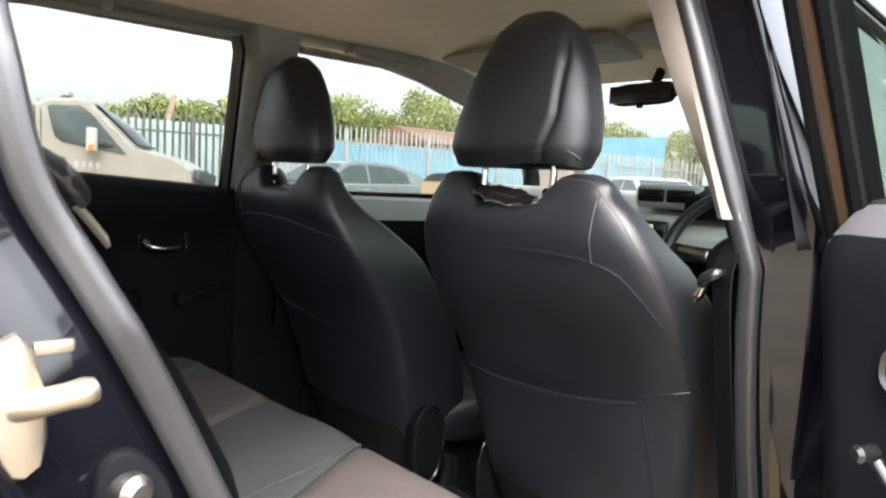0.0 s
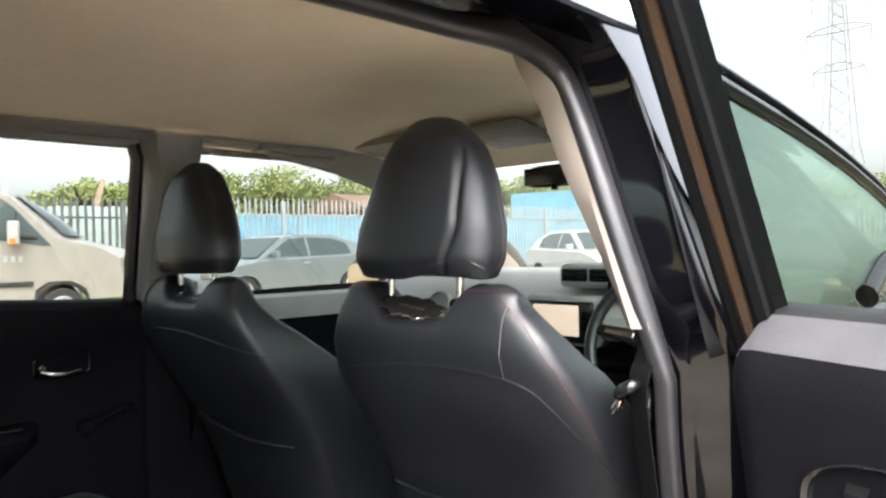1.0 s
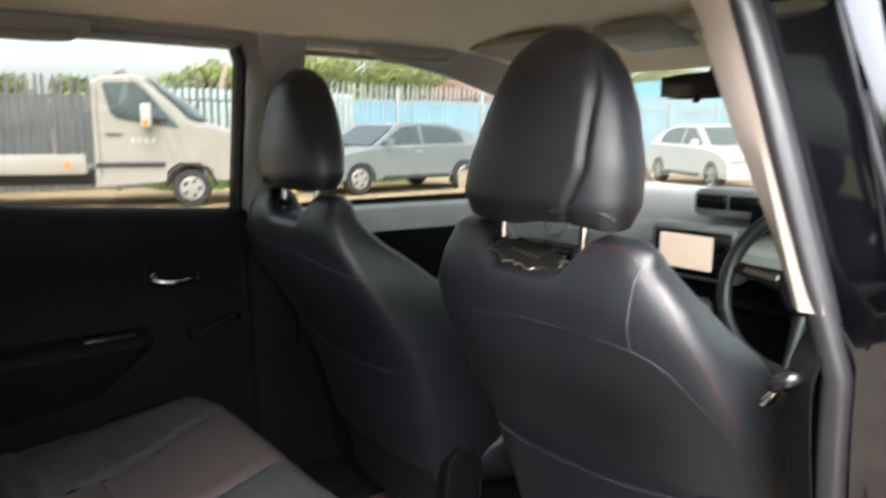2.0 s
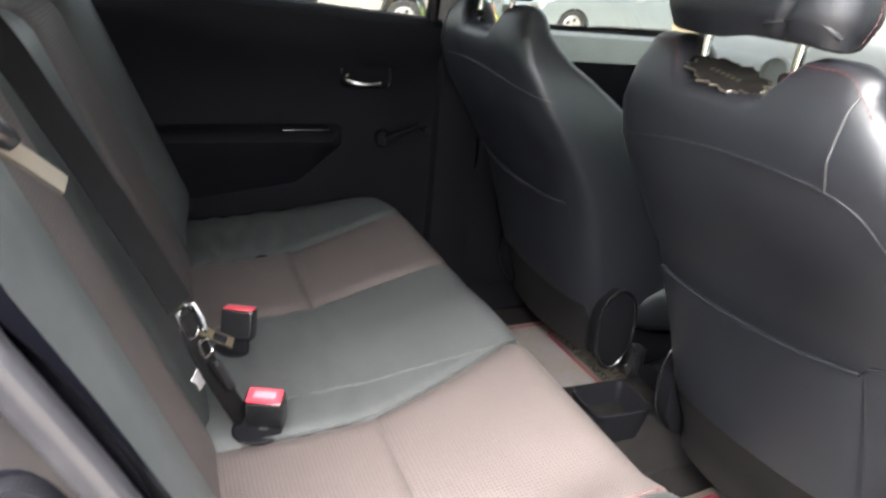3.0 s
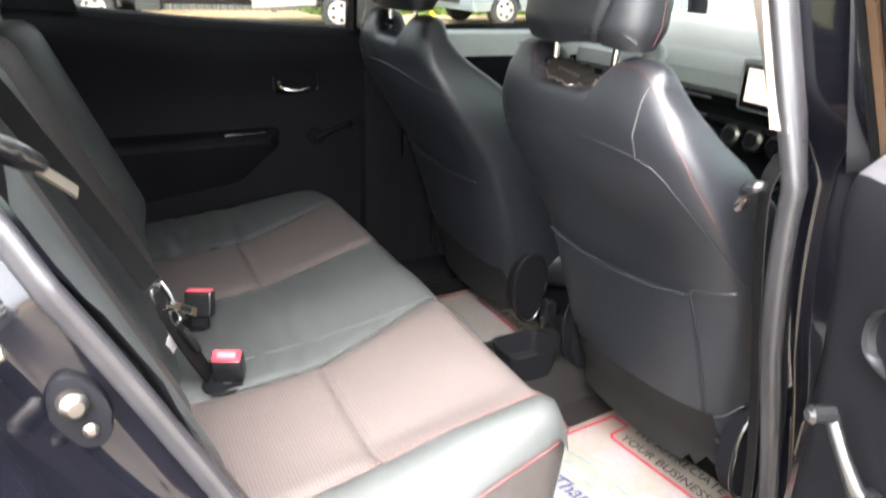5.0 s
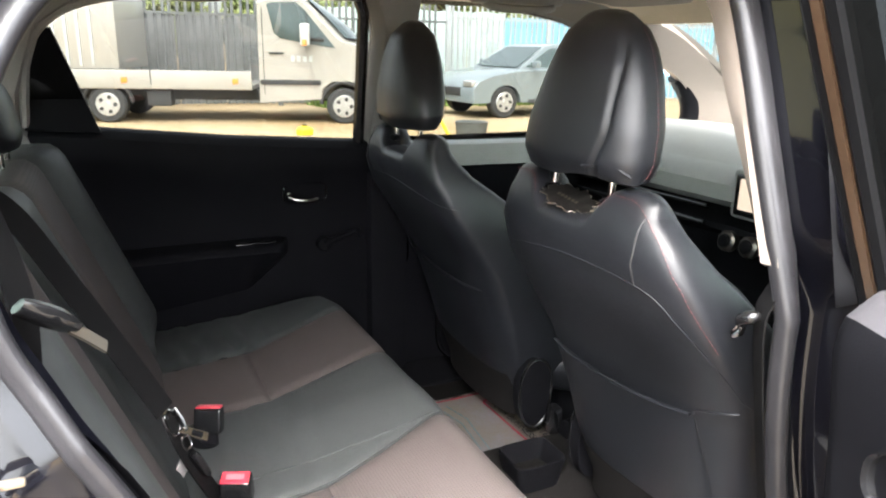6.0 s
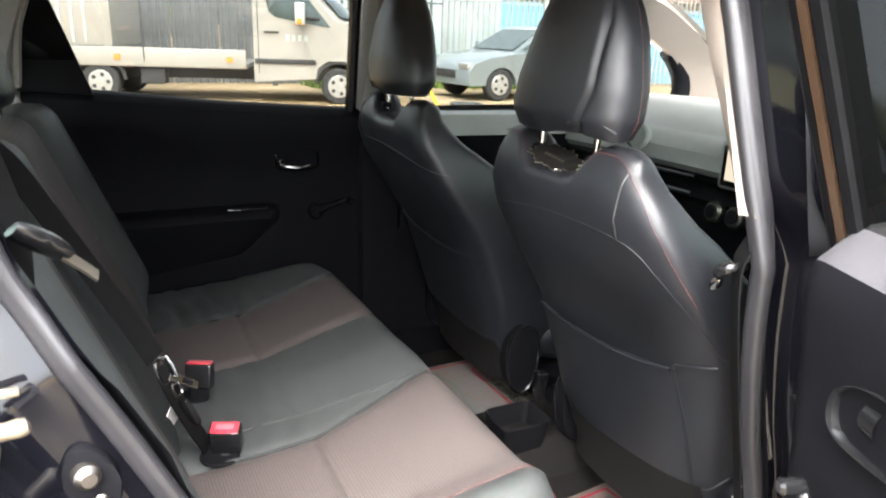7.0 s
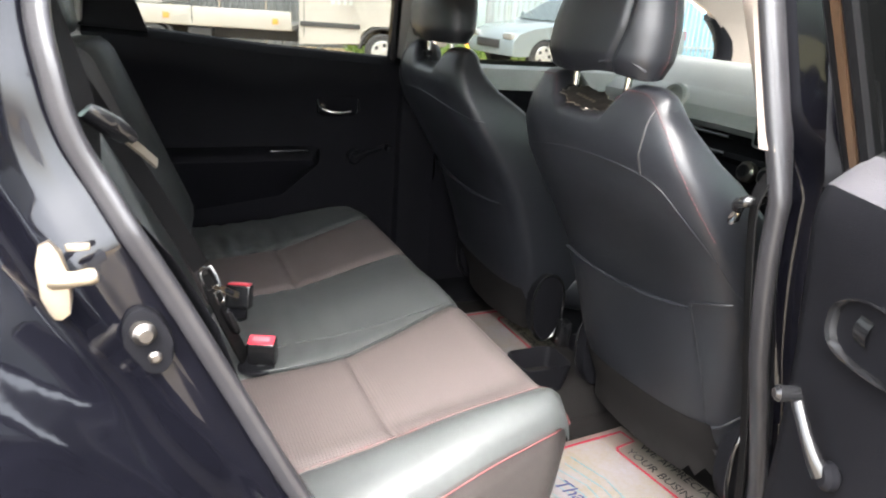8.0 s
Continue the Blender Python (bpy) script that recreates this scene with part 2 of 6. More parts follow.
def spline(pts, n, closed=False):
    """Points along a Catmull-Rom curve."""
    p = [np.array(q, float) for q in pts]
    m = len(p)
    spans = m if closed else m - 1
    out = []
    for k in range(n):
        s = k / n * spans if closed else k / (n - 1) * spans
        i = min(int(s), spans - 1)
        f = s - i
        if closed:
            a, b, c, d = p[(i - 1) % m], p[i % m], p[(i + 1) % m], p[(i + 2) % m]
        else:
            a, b, c, d = p[max(i - 1, 0)], p[i], p[i + 1], p[min(i + 2, m - 1)]
        out.append(0.5 * (2 * b + (c - a) * f + (2 * a - 5 * b + 4 * c - d) * f * f + (3 * b - a - 3 * c + d) * f ** 3))
    return out


def tube(path, radius, sides=8, closed=False, bm=None, flat=1.0):
    """A tube along points; radius may be a list."""
    p = [Vector(q) for q in path]
    n = len(p)
    rings, up = [], None
    for i in range(n):
        a, b = (p[(i - 1) % n], p[(i + 1) % n]) if closed else (p[max(i - 1, 0)], p[min(i + 1, n - 1)])
        t = (b - a).normalized()
        if up is None:
            up = t.orthogonal().normalized()
        up = (up - t * up.dot(t)).normalized()
        side = t.cross(up)
        r = radius[i] if isinstance(radius, (list, tuple)) else radius
        rings.append([p[i] + r * (math.cos(2 * math.pi * k / sides) * up + flat * math.sin(2 * math.pi * k / sides) * side) for k in range(sides)])
    if closed:
        return grid(rings, close_u=True, close_v=True, bm=bm)
    return loft(rings, bm=bm)


def ribbon(path, normals, width, thick, bm=None):
    """A flat strap along points, its flat side facing the normals."""
    p = [Vector(q) for q in path]
    rings = []
    for i in range(len(p)):
        t = (p[min(i + 1, len(p) - 1)] - p[max(i - 1, 0)]).normalized()
        nrm = Vector(normals[i] if isinstance(normals, list) else normals)
        nrm = (nrm - t * nrm.dot(t)).normalized()
        s = t.cross(nrm) * (width / 2)
        h = nrm * (thick / 2)
        rings.append([p[i] - s - h, p[i] + s - h, p[i] + s + h, p[i] - s + h])
    return loft(rings, bm=bm)


def block(x0, x1, y0, y1, z0, z1, bevel=0.004, segments=2, turn=None, at=None):
    """A box with worn edges. turn: a matrix about at (its middle by default)."""
    bm = bmesh.new()
    bmesh.ops.create_cube(bm, size=1.0)
    for v in bm.verts:
        v.co = Vector(((x0 + x1) / 2 + v.co.x * (x1 - x0), (y0 + y1) / 2 + v.co.y * (y1 - y0), (z0 + z1) / 2 + v.co.z * (z1 - z0)))
    if bevel:
        bmesh.ops.bevel(bm, geom=bm.edges[:], offset=bevel, segments=segments, profile=0.6, affect="EDGES")
    if turn is not None:
        c = Vector(at if at is not None else ((x0 + x1) / 2, (y0 + y1) / 2, (z0 + z1) / 2))
        bmesh.ops.transform(bm, matrix=Matrix.Translation(c) @ turn.to_4x4() @ Matrix.Translation(-c), verts=bm.verts)
    return bm


def prism(outline, axis, a, b, bevel=0.0, segments=2, bm=None):
    """An outline of two coordinates drawn out along an axis ('x', 'y' or 'z') from a to b."""
    bm = bm or bmesh.new()
    def place(p, h):
        return {"x": (h, p[0], p[1]), "y": (p[0], h, p[1]), "z": (p[0], p[1], h)}[axis]
    lo = [bm.verts.new(place(p, a)) for p in outline]
    hi = [bm.verts.new(place(p, b)) for p in outline]
    n = len(outline)
    f0, f1 = bm.faces.new(lo), bm.faces.new(hi)
    for i in range(n):
        bm.faces.new((lo[i], lo[(i + 1) % n], hi[(i + 1) % n], hi[i]))
    if bevel:
        edges = list(f0.edges) + list(f1.edges)
        bmesh.ops.bevel(bm, geom=edges, offset=bevel, segments=segments, profile=0.6, affect="EDGES")
    return bm


def disc(centre, axis, radius, depth, sides=24, bevel=0.0, bm=None, inner=0.0):
    """A round plate or ring that is centred on a point, with its axis along a direction."""
    axis = Vector(axis).normalized()
    u = axis.orthogonal().normalized()
    w = axis.cross(u)
    c = Vector(centre)
    def ring(r, h):
        return [c + axis * h + r * (math.cos(2 * math.pi * k / sides) * u + math.sin(2 * math.pi * k / sides) * w) for k in range(sides)]
    h = depth / 2
    prof = [(radius - bevel, -h), (radius, -h + bevel), (radius, h - bevel), (radius - bevel, h)] if bevel else [(radius, -h), (radius, h)]
    if inner:
        prof = [(inner, -h)] + prof + [(inner, h)]
        return grid([ring(r, d) for r, d in prof], close_u=True, close_v=True, bm=bm)
    return loft([ring(r, d) for r, d in prof], bm=bm)


def dashes(path, radius, on=0.006, off=0.003):
    """Short stitches along a path."""
    p = [Vector(q) for q in path]
    dist = [0.0]
    for a, b in zip(p[:-1], p[1:]):
        dist.append(dist[-1] + (b - a).length)
    def where(s):
        k = min(max(int(np.searchsorted(dist, s)) - 1, 0), len(p) - 2)
        return p[k].lerp(p[k + 1], (s - dist[k]) / max(1e-9, dist[k + 1] - dist[k]))
    bm, s = bmesh.new(), 0.0
    while s + on < dist[-1]:
        tube([where(s), where(s + on / 2), where(s + on)], [radius * 0.7, radius, radius * 0.7], 5, bm=bm)
        s += on + off
    return bm


def interp(x, xs, ys):
    return float(np.interp(x, xs, ys))


def smooth01(t):
    t = max(0.0, min(1.0, t))
    return t * t * (3 - 2 * t)


def word(text, at, right, up, size, mat, parent, name="lettering", spread=1.0, shear=0.0, thick=0.0002, fall=None):
    """Lettering in the built-in face, laid on a surface and turned into a mesh."""
    cu = bpy.data.curves.new(name, "FONT")
    cu.body, cu.size, cu.align_x, cu.align_y, cu.space_character, cu.shear, cu.extrude, cu.resolution_u = text, size, "LEFT", "BOTTOM", spread, shear, thick, 3
    tmp = new("tmp_word", cu)
    me = bpy.data.meshes.new_from_object(tmp.evaluated_get(bpy.context.evaluated_depsgraph_get()))
    bpy.data.objects.remove(tmp)
    r, u = Vector(right).normalized(), Vector(up).normalized()
    nrm = r.cross(u)
    bm = bmesh.new()
    bm.from_mesh(me)
    for v in bm.verts:
        v.co = Vector(at) + r * v.co.x + u * v.co.y + nrm * v.co.z
        if fall:
            v.co.z += fall(v.co.x, v.co.y)
    return part(name, bm, mat, parent, smooth=False)


# ---- the car: shell ----
def side_x(z):
    """Half width of the body at the door opening: upright below the belt, leaning in above it."""
    return 0.73 - 0.33 * max(0.0, z - 1.0)


OPENING = [(-0.100, 1.430), (-0.068, 1.395), (-0.060, 1.32), (-0.058, 1.2), (-0.054, 1.05), (-0.045, 0.90), (-0.022, 0.77), (0.006, 0.67), (0.030, 0.58),
           (0.050, 0.49), (0.053, 0.42), (0.028, 0.352), (-0.025, 0.316), (-0.10, 0.306), (-0.25, 0.305), (-0.42, 0.31), (-0.53, 0.345), (-0.59, 0.43),
           (-0.632, 0.53), (-0.669, 0.61), (-0.715, 0.70), (-0.775, 0.83), (-0.826, 0.94), (-0.871, 1.03), (-0.898, 1.085), (-0.910, 1.14),
           (-0.916, 1.21), (-0.895, 1.30), (-0.84, 1.375), (-0.75, 1.412), (-0.6, 1.43), (-0.45, 1.438), (-0.3, 1.442), (-0.17, 1.445)]
LOOP = [Vector((p[0], p[1])) for p in spline(OPENING, 400, closed=True)]
LOOP_OUT = []
for k in range(len(LOOP)):
    d = LOOP[(k + 1) % len(LOOP)] - LOOP[k - 1]
    nrm = Vector((-d.y, d.x)).normalized()
    mid = Vector((-0.40, 0.85))
    LOOP_OUT.append(nrm if nrm.dot(LOOP[k] - mid) > 0 else -nrm)


def rear_in(p):
    """How far the rear post below the belt lies further in than the sill and the centre pillar."""
    return 0.020 * smooth01((-0.58 - p.x) / 0.2) * smooth01((1.17 - p.y) / 0.12)


def swage(y, z):
    """Pressed steps of the rear jamb and quarter panel: below each slanting line the metal stands further out."""
    d = 0.003 * noise.noise((y * 8, z * 5, 2.0))
    for y0, z0, slope, step, wide in SWAGES:
        d += step * smooth01(((z0 + slope * (y - y0)) - z) / wide + 0.5)
    return d


SWAGES = [(-0.85, 0.83, -1.75, 0.034, 0.066), (-0.955, 0.905, -1.1, 0.044, 0.08), (-0.95, 0.835, -1.05, 0.022, 0.040), (-0.80, 0.55, -1.2, 0.010, 0.03)]


def loop_ring(out, dx, rear=1.0):
    """The opening's outline pushed outwards in its plane by out and sideways by dx; rear widens its rear edge."""
    ring = []
    for p, nrm in zip(LOOP, LOOP_OUT):
        k = 1 + (rear - 1) * smooth01((-0.45 - p.x) / 0.25) * smooth01((1.25 - p.y) / 0.25)
        k *= 1 - 0.80 * smooth01((p.x + 0.25) / 0.12) * smooth01((p.y - 1.0) / 0.12)
        q = p + nrm * out * k
        press = swage(q.x, q.y) * smooth01((out - 0.024) / 0.006) * smooth01((-0.42 - p.x) / 0.15)
        ring.append((side_x(p.y) - rear_in(p) + dx + press, q.x, q.y))
    return ring


car = thing("car_shell", (0, 0, 0.2), "black hatchback car shell with its rear side door standing open", "car")
profile = [(0.024, -0.002, 1.2), (0.030, 0.000, 1.45), (0.034, 0.003, 1.65), (0.038, 0.012, 1.9), (0.042, 0.024, 2.1), (0.050, 0.046, 2.5), (0.060, 0.070, 2.75), (0.072, 0.087, 2.8), (0.090, 0.094, 2.75)]
jamb = [[(p[0] - 0.036 * smooth01((-0.45 - p[1]) / 0.15), p[1], p[2]) for p in loop_ring(-0.004, -0.014)], loop_ring(0.0, -0.012)]
jamb += [loop_ring(*row) for row in spline(profile, 34)]
part("door_jamb", grid(jamb, close_u=True), PAINT, car, "glossy black painted door opening")
# the weather seal: a soft bulb with a lip
seal_rows = []
for p, nrm in zip(LOOP, LOOP_OUT):
    c = Vector((side_x(p.y) - rear_in(p), p.x, p.y))
    o = Vector((0, nrm.x, nrm.y))
    up_k = smooth01((p.y - 0.95) / 0.2) * smooth01((p.x + 0.3) / 0.15)
    rear_k = smooth01((-0.40 - p.x) / 0.15) * smooth01((1.3 - p.y) / 0.1)
    r_in, r_out = 0.014 + 0.010 * up_k - 0.003 * rear_k, 0.014 - 0.005 * rear_k
    seal_rows.append([c + o * (-0.010 + 0.009 * up_k + 0.009 * rear_k + (r_in + 0.0015 * math.cos(3 * a)) * math.cos(a)) + Vector((0.004 + (r_out + 0.0015 * math.cos(3 * a)) * math.sin(a), 0, 0)) for a in [2 * math.pi * k / 18 for k in range(18)]])
part("door_seal", grid(seal_rows, close_u=True, close_v=True), RUBBER, car, "soft black rubber weather seal")

# outer skin behind the opening, drawn back to the tail
skin_rows = []
for p, nrm in zip(LOOP, LOOP_OUT):
    if not (p.x < -0.50 and p.y < 1.40):
        continue
    k = 1 + 1.75 * smooth01((-0.45 - p.x) / 0.25) * smooth01((1.25 - p.y) / 0.25)
    edge = Vector((side_x(p.y) - rear_in(p) + 0.094, p.x + nrm.x * 0.090 * k, p.y + nrm.y * 0.090 * k))
    zt = interp(p.y, [0.30, 0.6, 1.0, 1.2, 1.4], [0.30, 0.55, 0.98, 1.18, 1.40])
    tail = Vector((side_x(zt) + 0.05, interp(zt, [0.3, 0.8, 1.1, 1.4], [-1.66, -1.68, -1.60, -1.34]), zt))
    row = []
    for f in (0.0, 0.015, 0.03, 0.05, 0.08, 0.12, 0.16, 0.2, 0.25, 0.3, 0.37, 0.45, 0.55, 0.7, 0.9, 1.0):
        q = edge.lerp(tail, f)
        q.x += swage(q.y, q.z) * (1 - smooth01((f - 0.5) / 0.4)) + 0.012 * smooth01(f / 0.05) - 0.02 * smooth01((f - 0.7) / 0.3) + 0.012 * math.sin(min(1, f * 2) * math.pi)
        row.append(tuple(q))
    skin_rows.append(row)
part("quarter_panel", grid(skin_rows), PAINT, car, "glossy black rear quarter panel")
far_skin = []
for z, x in ((0.25, 0.78), (0.45, 0.83), (0.70, 0.835), (0.92, 0.82), (1.03, 0.785), (1.05, 0.755)):
    far_skin.append([(-x + 0.05, -1.62, z), (-x, -1.35, z), (-x - 0.006, -0.4, z), (-x - 0.006, 0.5, z), (-x, 1.25, z), (-x + 0.06, 2.3, z - 0.10 * (z > 0.9))])
part("far_side_skin", grid(far_skin), PAINT, car)
part("far_rear_quarter", grid([[(-side_x(z) - 0.03 + 0.05 * f, -0.99 - 0.45 * f, z) for f in (0, 0.5, 1)] for z in np.linspace(1.04, 1.43, 5)]), PAINT, car)
part("front_wing", grid([[(x, y, z) for y, z in ((1.25, z0), (1.8, z0 - 0.02), (2.3, z0 - 0.10 * (z0 > 0.9)))] for z0, x in ((0.25, 0.78), (0.5, 0.82), (0.8, 0.815), (1.0, 0.77))]), PAINT, car)
part("front_bumper", grid([[(x, 2.46 - 0.10 * (x / 0.75) ** 2, z) for x in np.linspace(-0.75, 0.75, 9)] for z in (0.22, 0.5, 0.82)]), PAINT, car)
for wx, wy in ((0.74, -1.02), (-0.74, -1.02), (0.74, 1.62), (-0.74, 1.62)):
    wh = part("road_wheel", disc((wx, wy, 0.30), (1, 0, 0), 0.30, 0.18, 32, 0.03), TYRE, car)
    part("hub_cap", disc((wx + math.copysign(0.085, wx), wy, 0.30), (1, 0, 0), 0.19, 0.03, 24, 0.01), RIM, wh)

# sill, floor, tunnel, rear and front walls
part("sill", prism([(0.665, 0.20), (0.665, 0.262), (0.705, 0.294), (0.745, 0.300), (0.80, 0.262), (0.815, 0.20)], "y", -0.62, 1.3, 0.006), PLASTIC, car)
part("scuff_plate", block(0.672, 0.722, -0.55, 0.0, 0.272, 0.290, 0.006, turn=Matrix.Rotation(radians(8), 3, "Y")), PLASTIC, car)
part("far_sill", prism([(-0.60, 0.20), (-0.60, 0.27), (-0.70, 0.31), (-0.78, 0.30), (-0.80, 0.20)], "y", -0.62, 1.3, 0.006), PLASTIC, car)
floor_rows = []
for i in range(46):
    y = -0.80 + i * 0.052
    row = []
    for j in range(41):
        x = -0.70 + j * 0.035
        z = 0.262 + 0.085 * smooth01((0.15 - abs(x)) / 0.07) + 0.004 * noise.noise((x * 9, y * 9, 0))
        z += 0.18 * smooth01((y - 1.15) / 0.25) + 0.022 * smooth01((abs(x) - 0.63) / 0.06)
        row.append((x, y, z))
    floor_rows.append(row)
part("floor_carpet", grid(floor_rows), CARPET, car, "black carpeted floor with a low tunnel")
part("rear_floor", block(-0.70, 0.70, -1.55, -0.78, 0.22, 0.46, 0.01), CARPET, car)

def arc_z(y):
    """Upper edge of the front side window, seen from outside."""
    return interp(y, [0.0, 0.18, 0.50, 0.70, 0.89, 1.10, 1.30], [1.432, 1.424, 1.390, 1.362, 1.330, 1.285, 1.23])


def far_arc(y):
    """Upper edge of the far front window, seen from inside."""
    return interp(y, [0.0, 0.16, 0.30, 0.46, 0.67, 0.85, 1.03, 1.10, 1.13], [1.448, 1.447, 1.437, 1.412, 1.357, 1.300, 1.225, 1.15, 1.05])


# roof
def roof_z(x, y):
    side = abs(x) / 0.58
    return 1.500 - 0.052 * side ** 2.4 - 0.10 * smooth01((y - 0.35) / 0.55) ** 2 - 0.10 * smooth01((-0.75 - y) / 0.6) ** 2


liner = [[(x, y, roof_z(x, y)) for x in np.linspace(-0.575, 0.575, 33)] for y in np.linspace(-1.30, 0.70, 41)]
part("headliner", grid(liner), HEADLINER, car, "beige cloth headliner")
outer = [[(x, y, roof_z(x, y) + 0.034 - 0.03 * (abs(x) / 0.66) ** 6) for x in np.linspace(-0.655, 0.655, 25)] for y in np.linspace(-1.36, 0.80, 31)]
part("roof_panel", grid(outer), PAINT, car, "black roof panel")
for sgn, nm, mt in ((1, "roof_rail_trim", TRIM_BEIGE), (-1, "roof_rail_trim", TRIM_GREY)):
    rows = []
    for y in np.linspace(-1.28, 0.72, 41):
        ze = roof_z(0.55, y)
        top = 1.452 - 0.02 * smooth01((-0.55 - y) / 0.4) if y < 0.05 else far_arc(y) + 0.004
        zt = min(ze - 0.006, top)
        rows.append([(sgn * 0.50, y, roof_z(0.5, y) - 0.003), (sgn * 0.535, y, ze - 0.008), (sgn * 0.562, y, (ze + zt) / 2 - 0.004), (sgn * 0.575, y, zt - 0.006),
                     (sgn * 0.590, y, zt - 0.014), (sgn * 0.612, y, zt - 0.004)])
    part(nm, grid([r[:4] for r in rows] if sgn > 0 else rows), mt, car)
part("windscreen_header", grid([[(x, y, z) for x in np.linspace(-0.56, 0.56, 17)] for y, z in ((0.62, roof_z(0.3, 0.62) - 0.004), (0.70, roof_z(0.3, 0.70) - 0.014), (0.735, roof_z(0.3, 0.735) - 0.03), (0.75, roof_z(0.3, 0.75) - 0.012))]), HEADLINER, car)

# tailgate and rear pillars close the place behind the bench
part("tailgate", grid([[(x, y, z) for x in np.linspace(-0.72, 0.72, 9)] for y, z in ((-1.62, 0.3), (-1.66, 0.7), (-1.60, 1.06), (-1.58, 1.08))]), PLASTIC, car)
part("rear_window", grid([[(x * (1 - 0.12 * k), y, z) for x in np.linspace(-0.62, 0.62, 7)] for k, (y, z) in enumerate(((-1.58, 1.08), (-1.30, 1.40)))]), GLASS_GREEN, car).visible_shadow = False
for sgn in (1, -1):
    rows = []
    for z in np.linspace(0.45, 1.42, 14):
        x = side_x(z) - 0.05
        y0 = interp(z, [0.45, 0.7, 0.94, 1.05, 1.2, 1.36, 1.42], [-0.68, -0.73, -0.80, -0.885, -0.925, -0.86, -0.76])
        if sgn < 0:
            y0 = interp(z, [0.45, 0.7, 0.94, 1.05, 1.10, 1.2, 1.36, 1.42], [-0.74, -0.80, -0.84, -0.93, -0.97, -0.96, -0.90, -0.80])
        rows.append([(sgn * (x + 0.03), y0 + 0.004, z), (sgn * x, y0 - 0.012, z), (sgn * (x - 0.02), y0 - 0.10, z), (sgn * (x - 0.03), -1.25, z), (sgn * (x - 0.05), -1.62, z)])
    part("rear_pillar_trim", grid(rows), TRIM_GREY if sgn < 0 else PLASTIC, car)

# centre pillars: pale above, black below
def pillar(sgn, y0, y1, z0, z1, name, mt, slim, label=""):
    rows = []
    for z in np.linspace(z0, z1, 14):
        x = side_x(z)
        bend = 0.03 * smooth01((z - 1.36) / 0.08) - (0.085 * smooth01((0.98 - z) / 0.45) if sgn > 0 else 0.0)
        inset = slim + 0.030 * smooth01((z - 1.06) / 0.30)
        rows.append([(sgn * (x + 0.012), y0 - bend, z), (sgn * (x - 0.012), y0 - 0.004 - bend, z), (sgn * (x - inset), y0 + 0.012 - bend, z), (sgn * (x - inset - 0.012), (y0 + y1) / 2 - min(bend, 0), z),
                     (sgn * (x - inset), y1 - 0.012 - min(bend, 0), z), (sgn * (x - 0.012), y1 - min(bend, 0), z), (sgn * (x + 0.012), y1 - min(bend, 0), z)])
    return part(name, grid(rows), mt, car, label)


pillar(1, -0.076, 0.045, 1.064, 1.455, "pillar_trim", TRIM_BEIGE, 0.026, "pale beige upper pillar trim")
pillar(1, -0.050, 0.05, 0.30, 1.062, "lower_pillar_trim", PLASTIC, 0.03)
pillar(-1, -0.112, 0.0, 1.00, 1.455, "pillar_trim", TRIM_GREY, 0.05, "grey upper pillar trim")
pillar(-1, -0.10, 0.04, 0.30, 0.998, "lower_pillar_trim", PLASTIC, 0.045)

# bolt and striker on the jamb
bolt_plate = part("buffer_plate", prism([(-0.8492 + 0.021 * math.cos(a) - 0.010 * math.sin(a), 0.8900 + 0.036 * math.sin(a) + 0.006 * math.cos(a)) for a in [2 * math.pi * k / 24 for k in range(24)]], "x", 0.700, 0.720, 0.004), PLASTIC, car)
part("buffer_pin", disc((0.7230, -0.8533, 0.9035), (1, 0.25, 0), 0.0115, 0.022, 20, 0.005), DARK_STEEL, bolt_plate, "round steel buffer pin")
part("screw", disc((0.7210, -0.8440, 0.8745), (1, 0.1, 0), 0.0065, 0.010, 16, 0.003), DARK_STEEL, bolt_plate)
plate = part("striker_plate", prism([(-0.9237, 0.9417), (-0.9164, 0.9396), (-0.9092, 0.9448), (-0.9061, 0.9593), (-0.9071, 0.9820), (-0.9112, 1.0027), (-0.9195, 1.0131), (-0.9278, 1.0089), (-0.9319, 0.9924), (-0.9309, 0.9614)], "x", 0.750, 0.760, 0.003), STEEL, car, "worn pale steel door striker")
part("striker_loop", tube([(0.7540, -0.9185, 0.9769), (0.7610, -0.9102, 0.9779), (0.7640, -0.8988, 0.9800), (0.7640, -0.8906, 0.9810), (0.7630, -0.8854, 0.9815), (0.7630, -0.8838, 0.9820)], [0.010, 0.0075, 0.007, 0.0078, 0.0065, 0.002], 12), STEEL, plate)
part("jamb_sticker", block(0.7430, 0.7450, -0.9195, -0.9061, 0.9097, 0.9272, 0.0, turn=Matrix.Rotation(radians(18), 3, "X")), STEEL, car)
part("jamb_clip", block(0.7400, 0.7450, -0.9092, -0.8895, 0.9976, 1.0048, 0.002), STEEL, car)

# front hinge and wiring on the pillar
part("hinge", block(0.765, 0.815, 0.02, 0.06, 0.60, 0.66, 0.006), STEEL, car, "greasy steel door hinge")
part("hinge", block(0.765, 0.815, 0.02, 0.06, 0.88, 0.93, 0.006), PAINT, car)

# front side of the car: outside of the driver's door, glass, pillar and wing mirror
fd = thing("front_door", (0.80, 0.6, 0.3), "closed black front door with green tinted glass", "car door")
rows = []
for z, x in ((0.30, 0.80), (0.45, 0.835), (0.70, 0.84), (0.92, 0.825), (1.02, 0.79), (1.045, 0.765)):
    rows.append([(x - 0.012, 0.062, z), (x, 0.068, z), (x + 0.006, 0.5, z), (x, 1.0, z), (x - 0.03, 1.25, z - 0.0)])
part("door_skin", grid(rows), PAINT, fd)
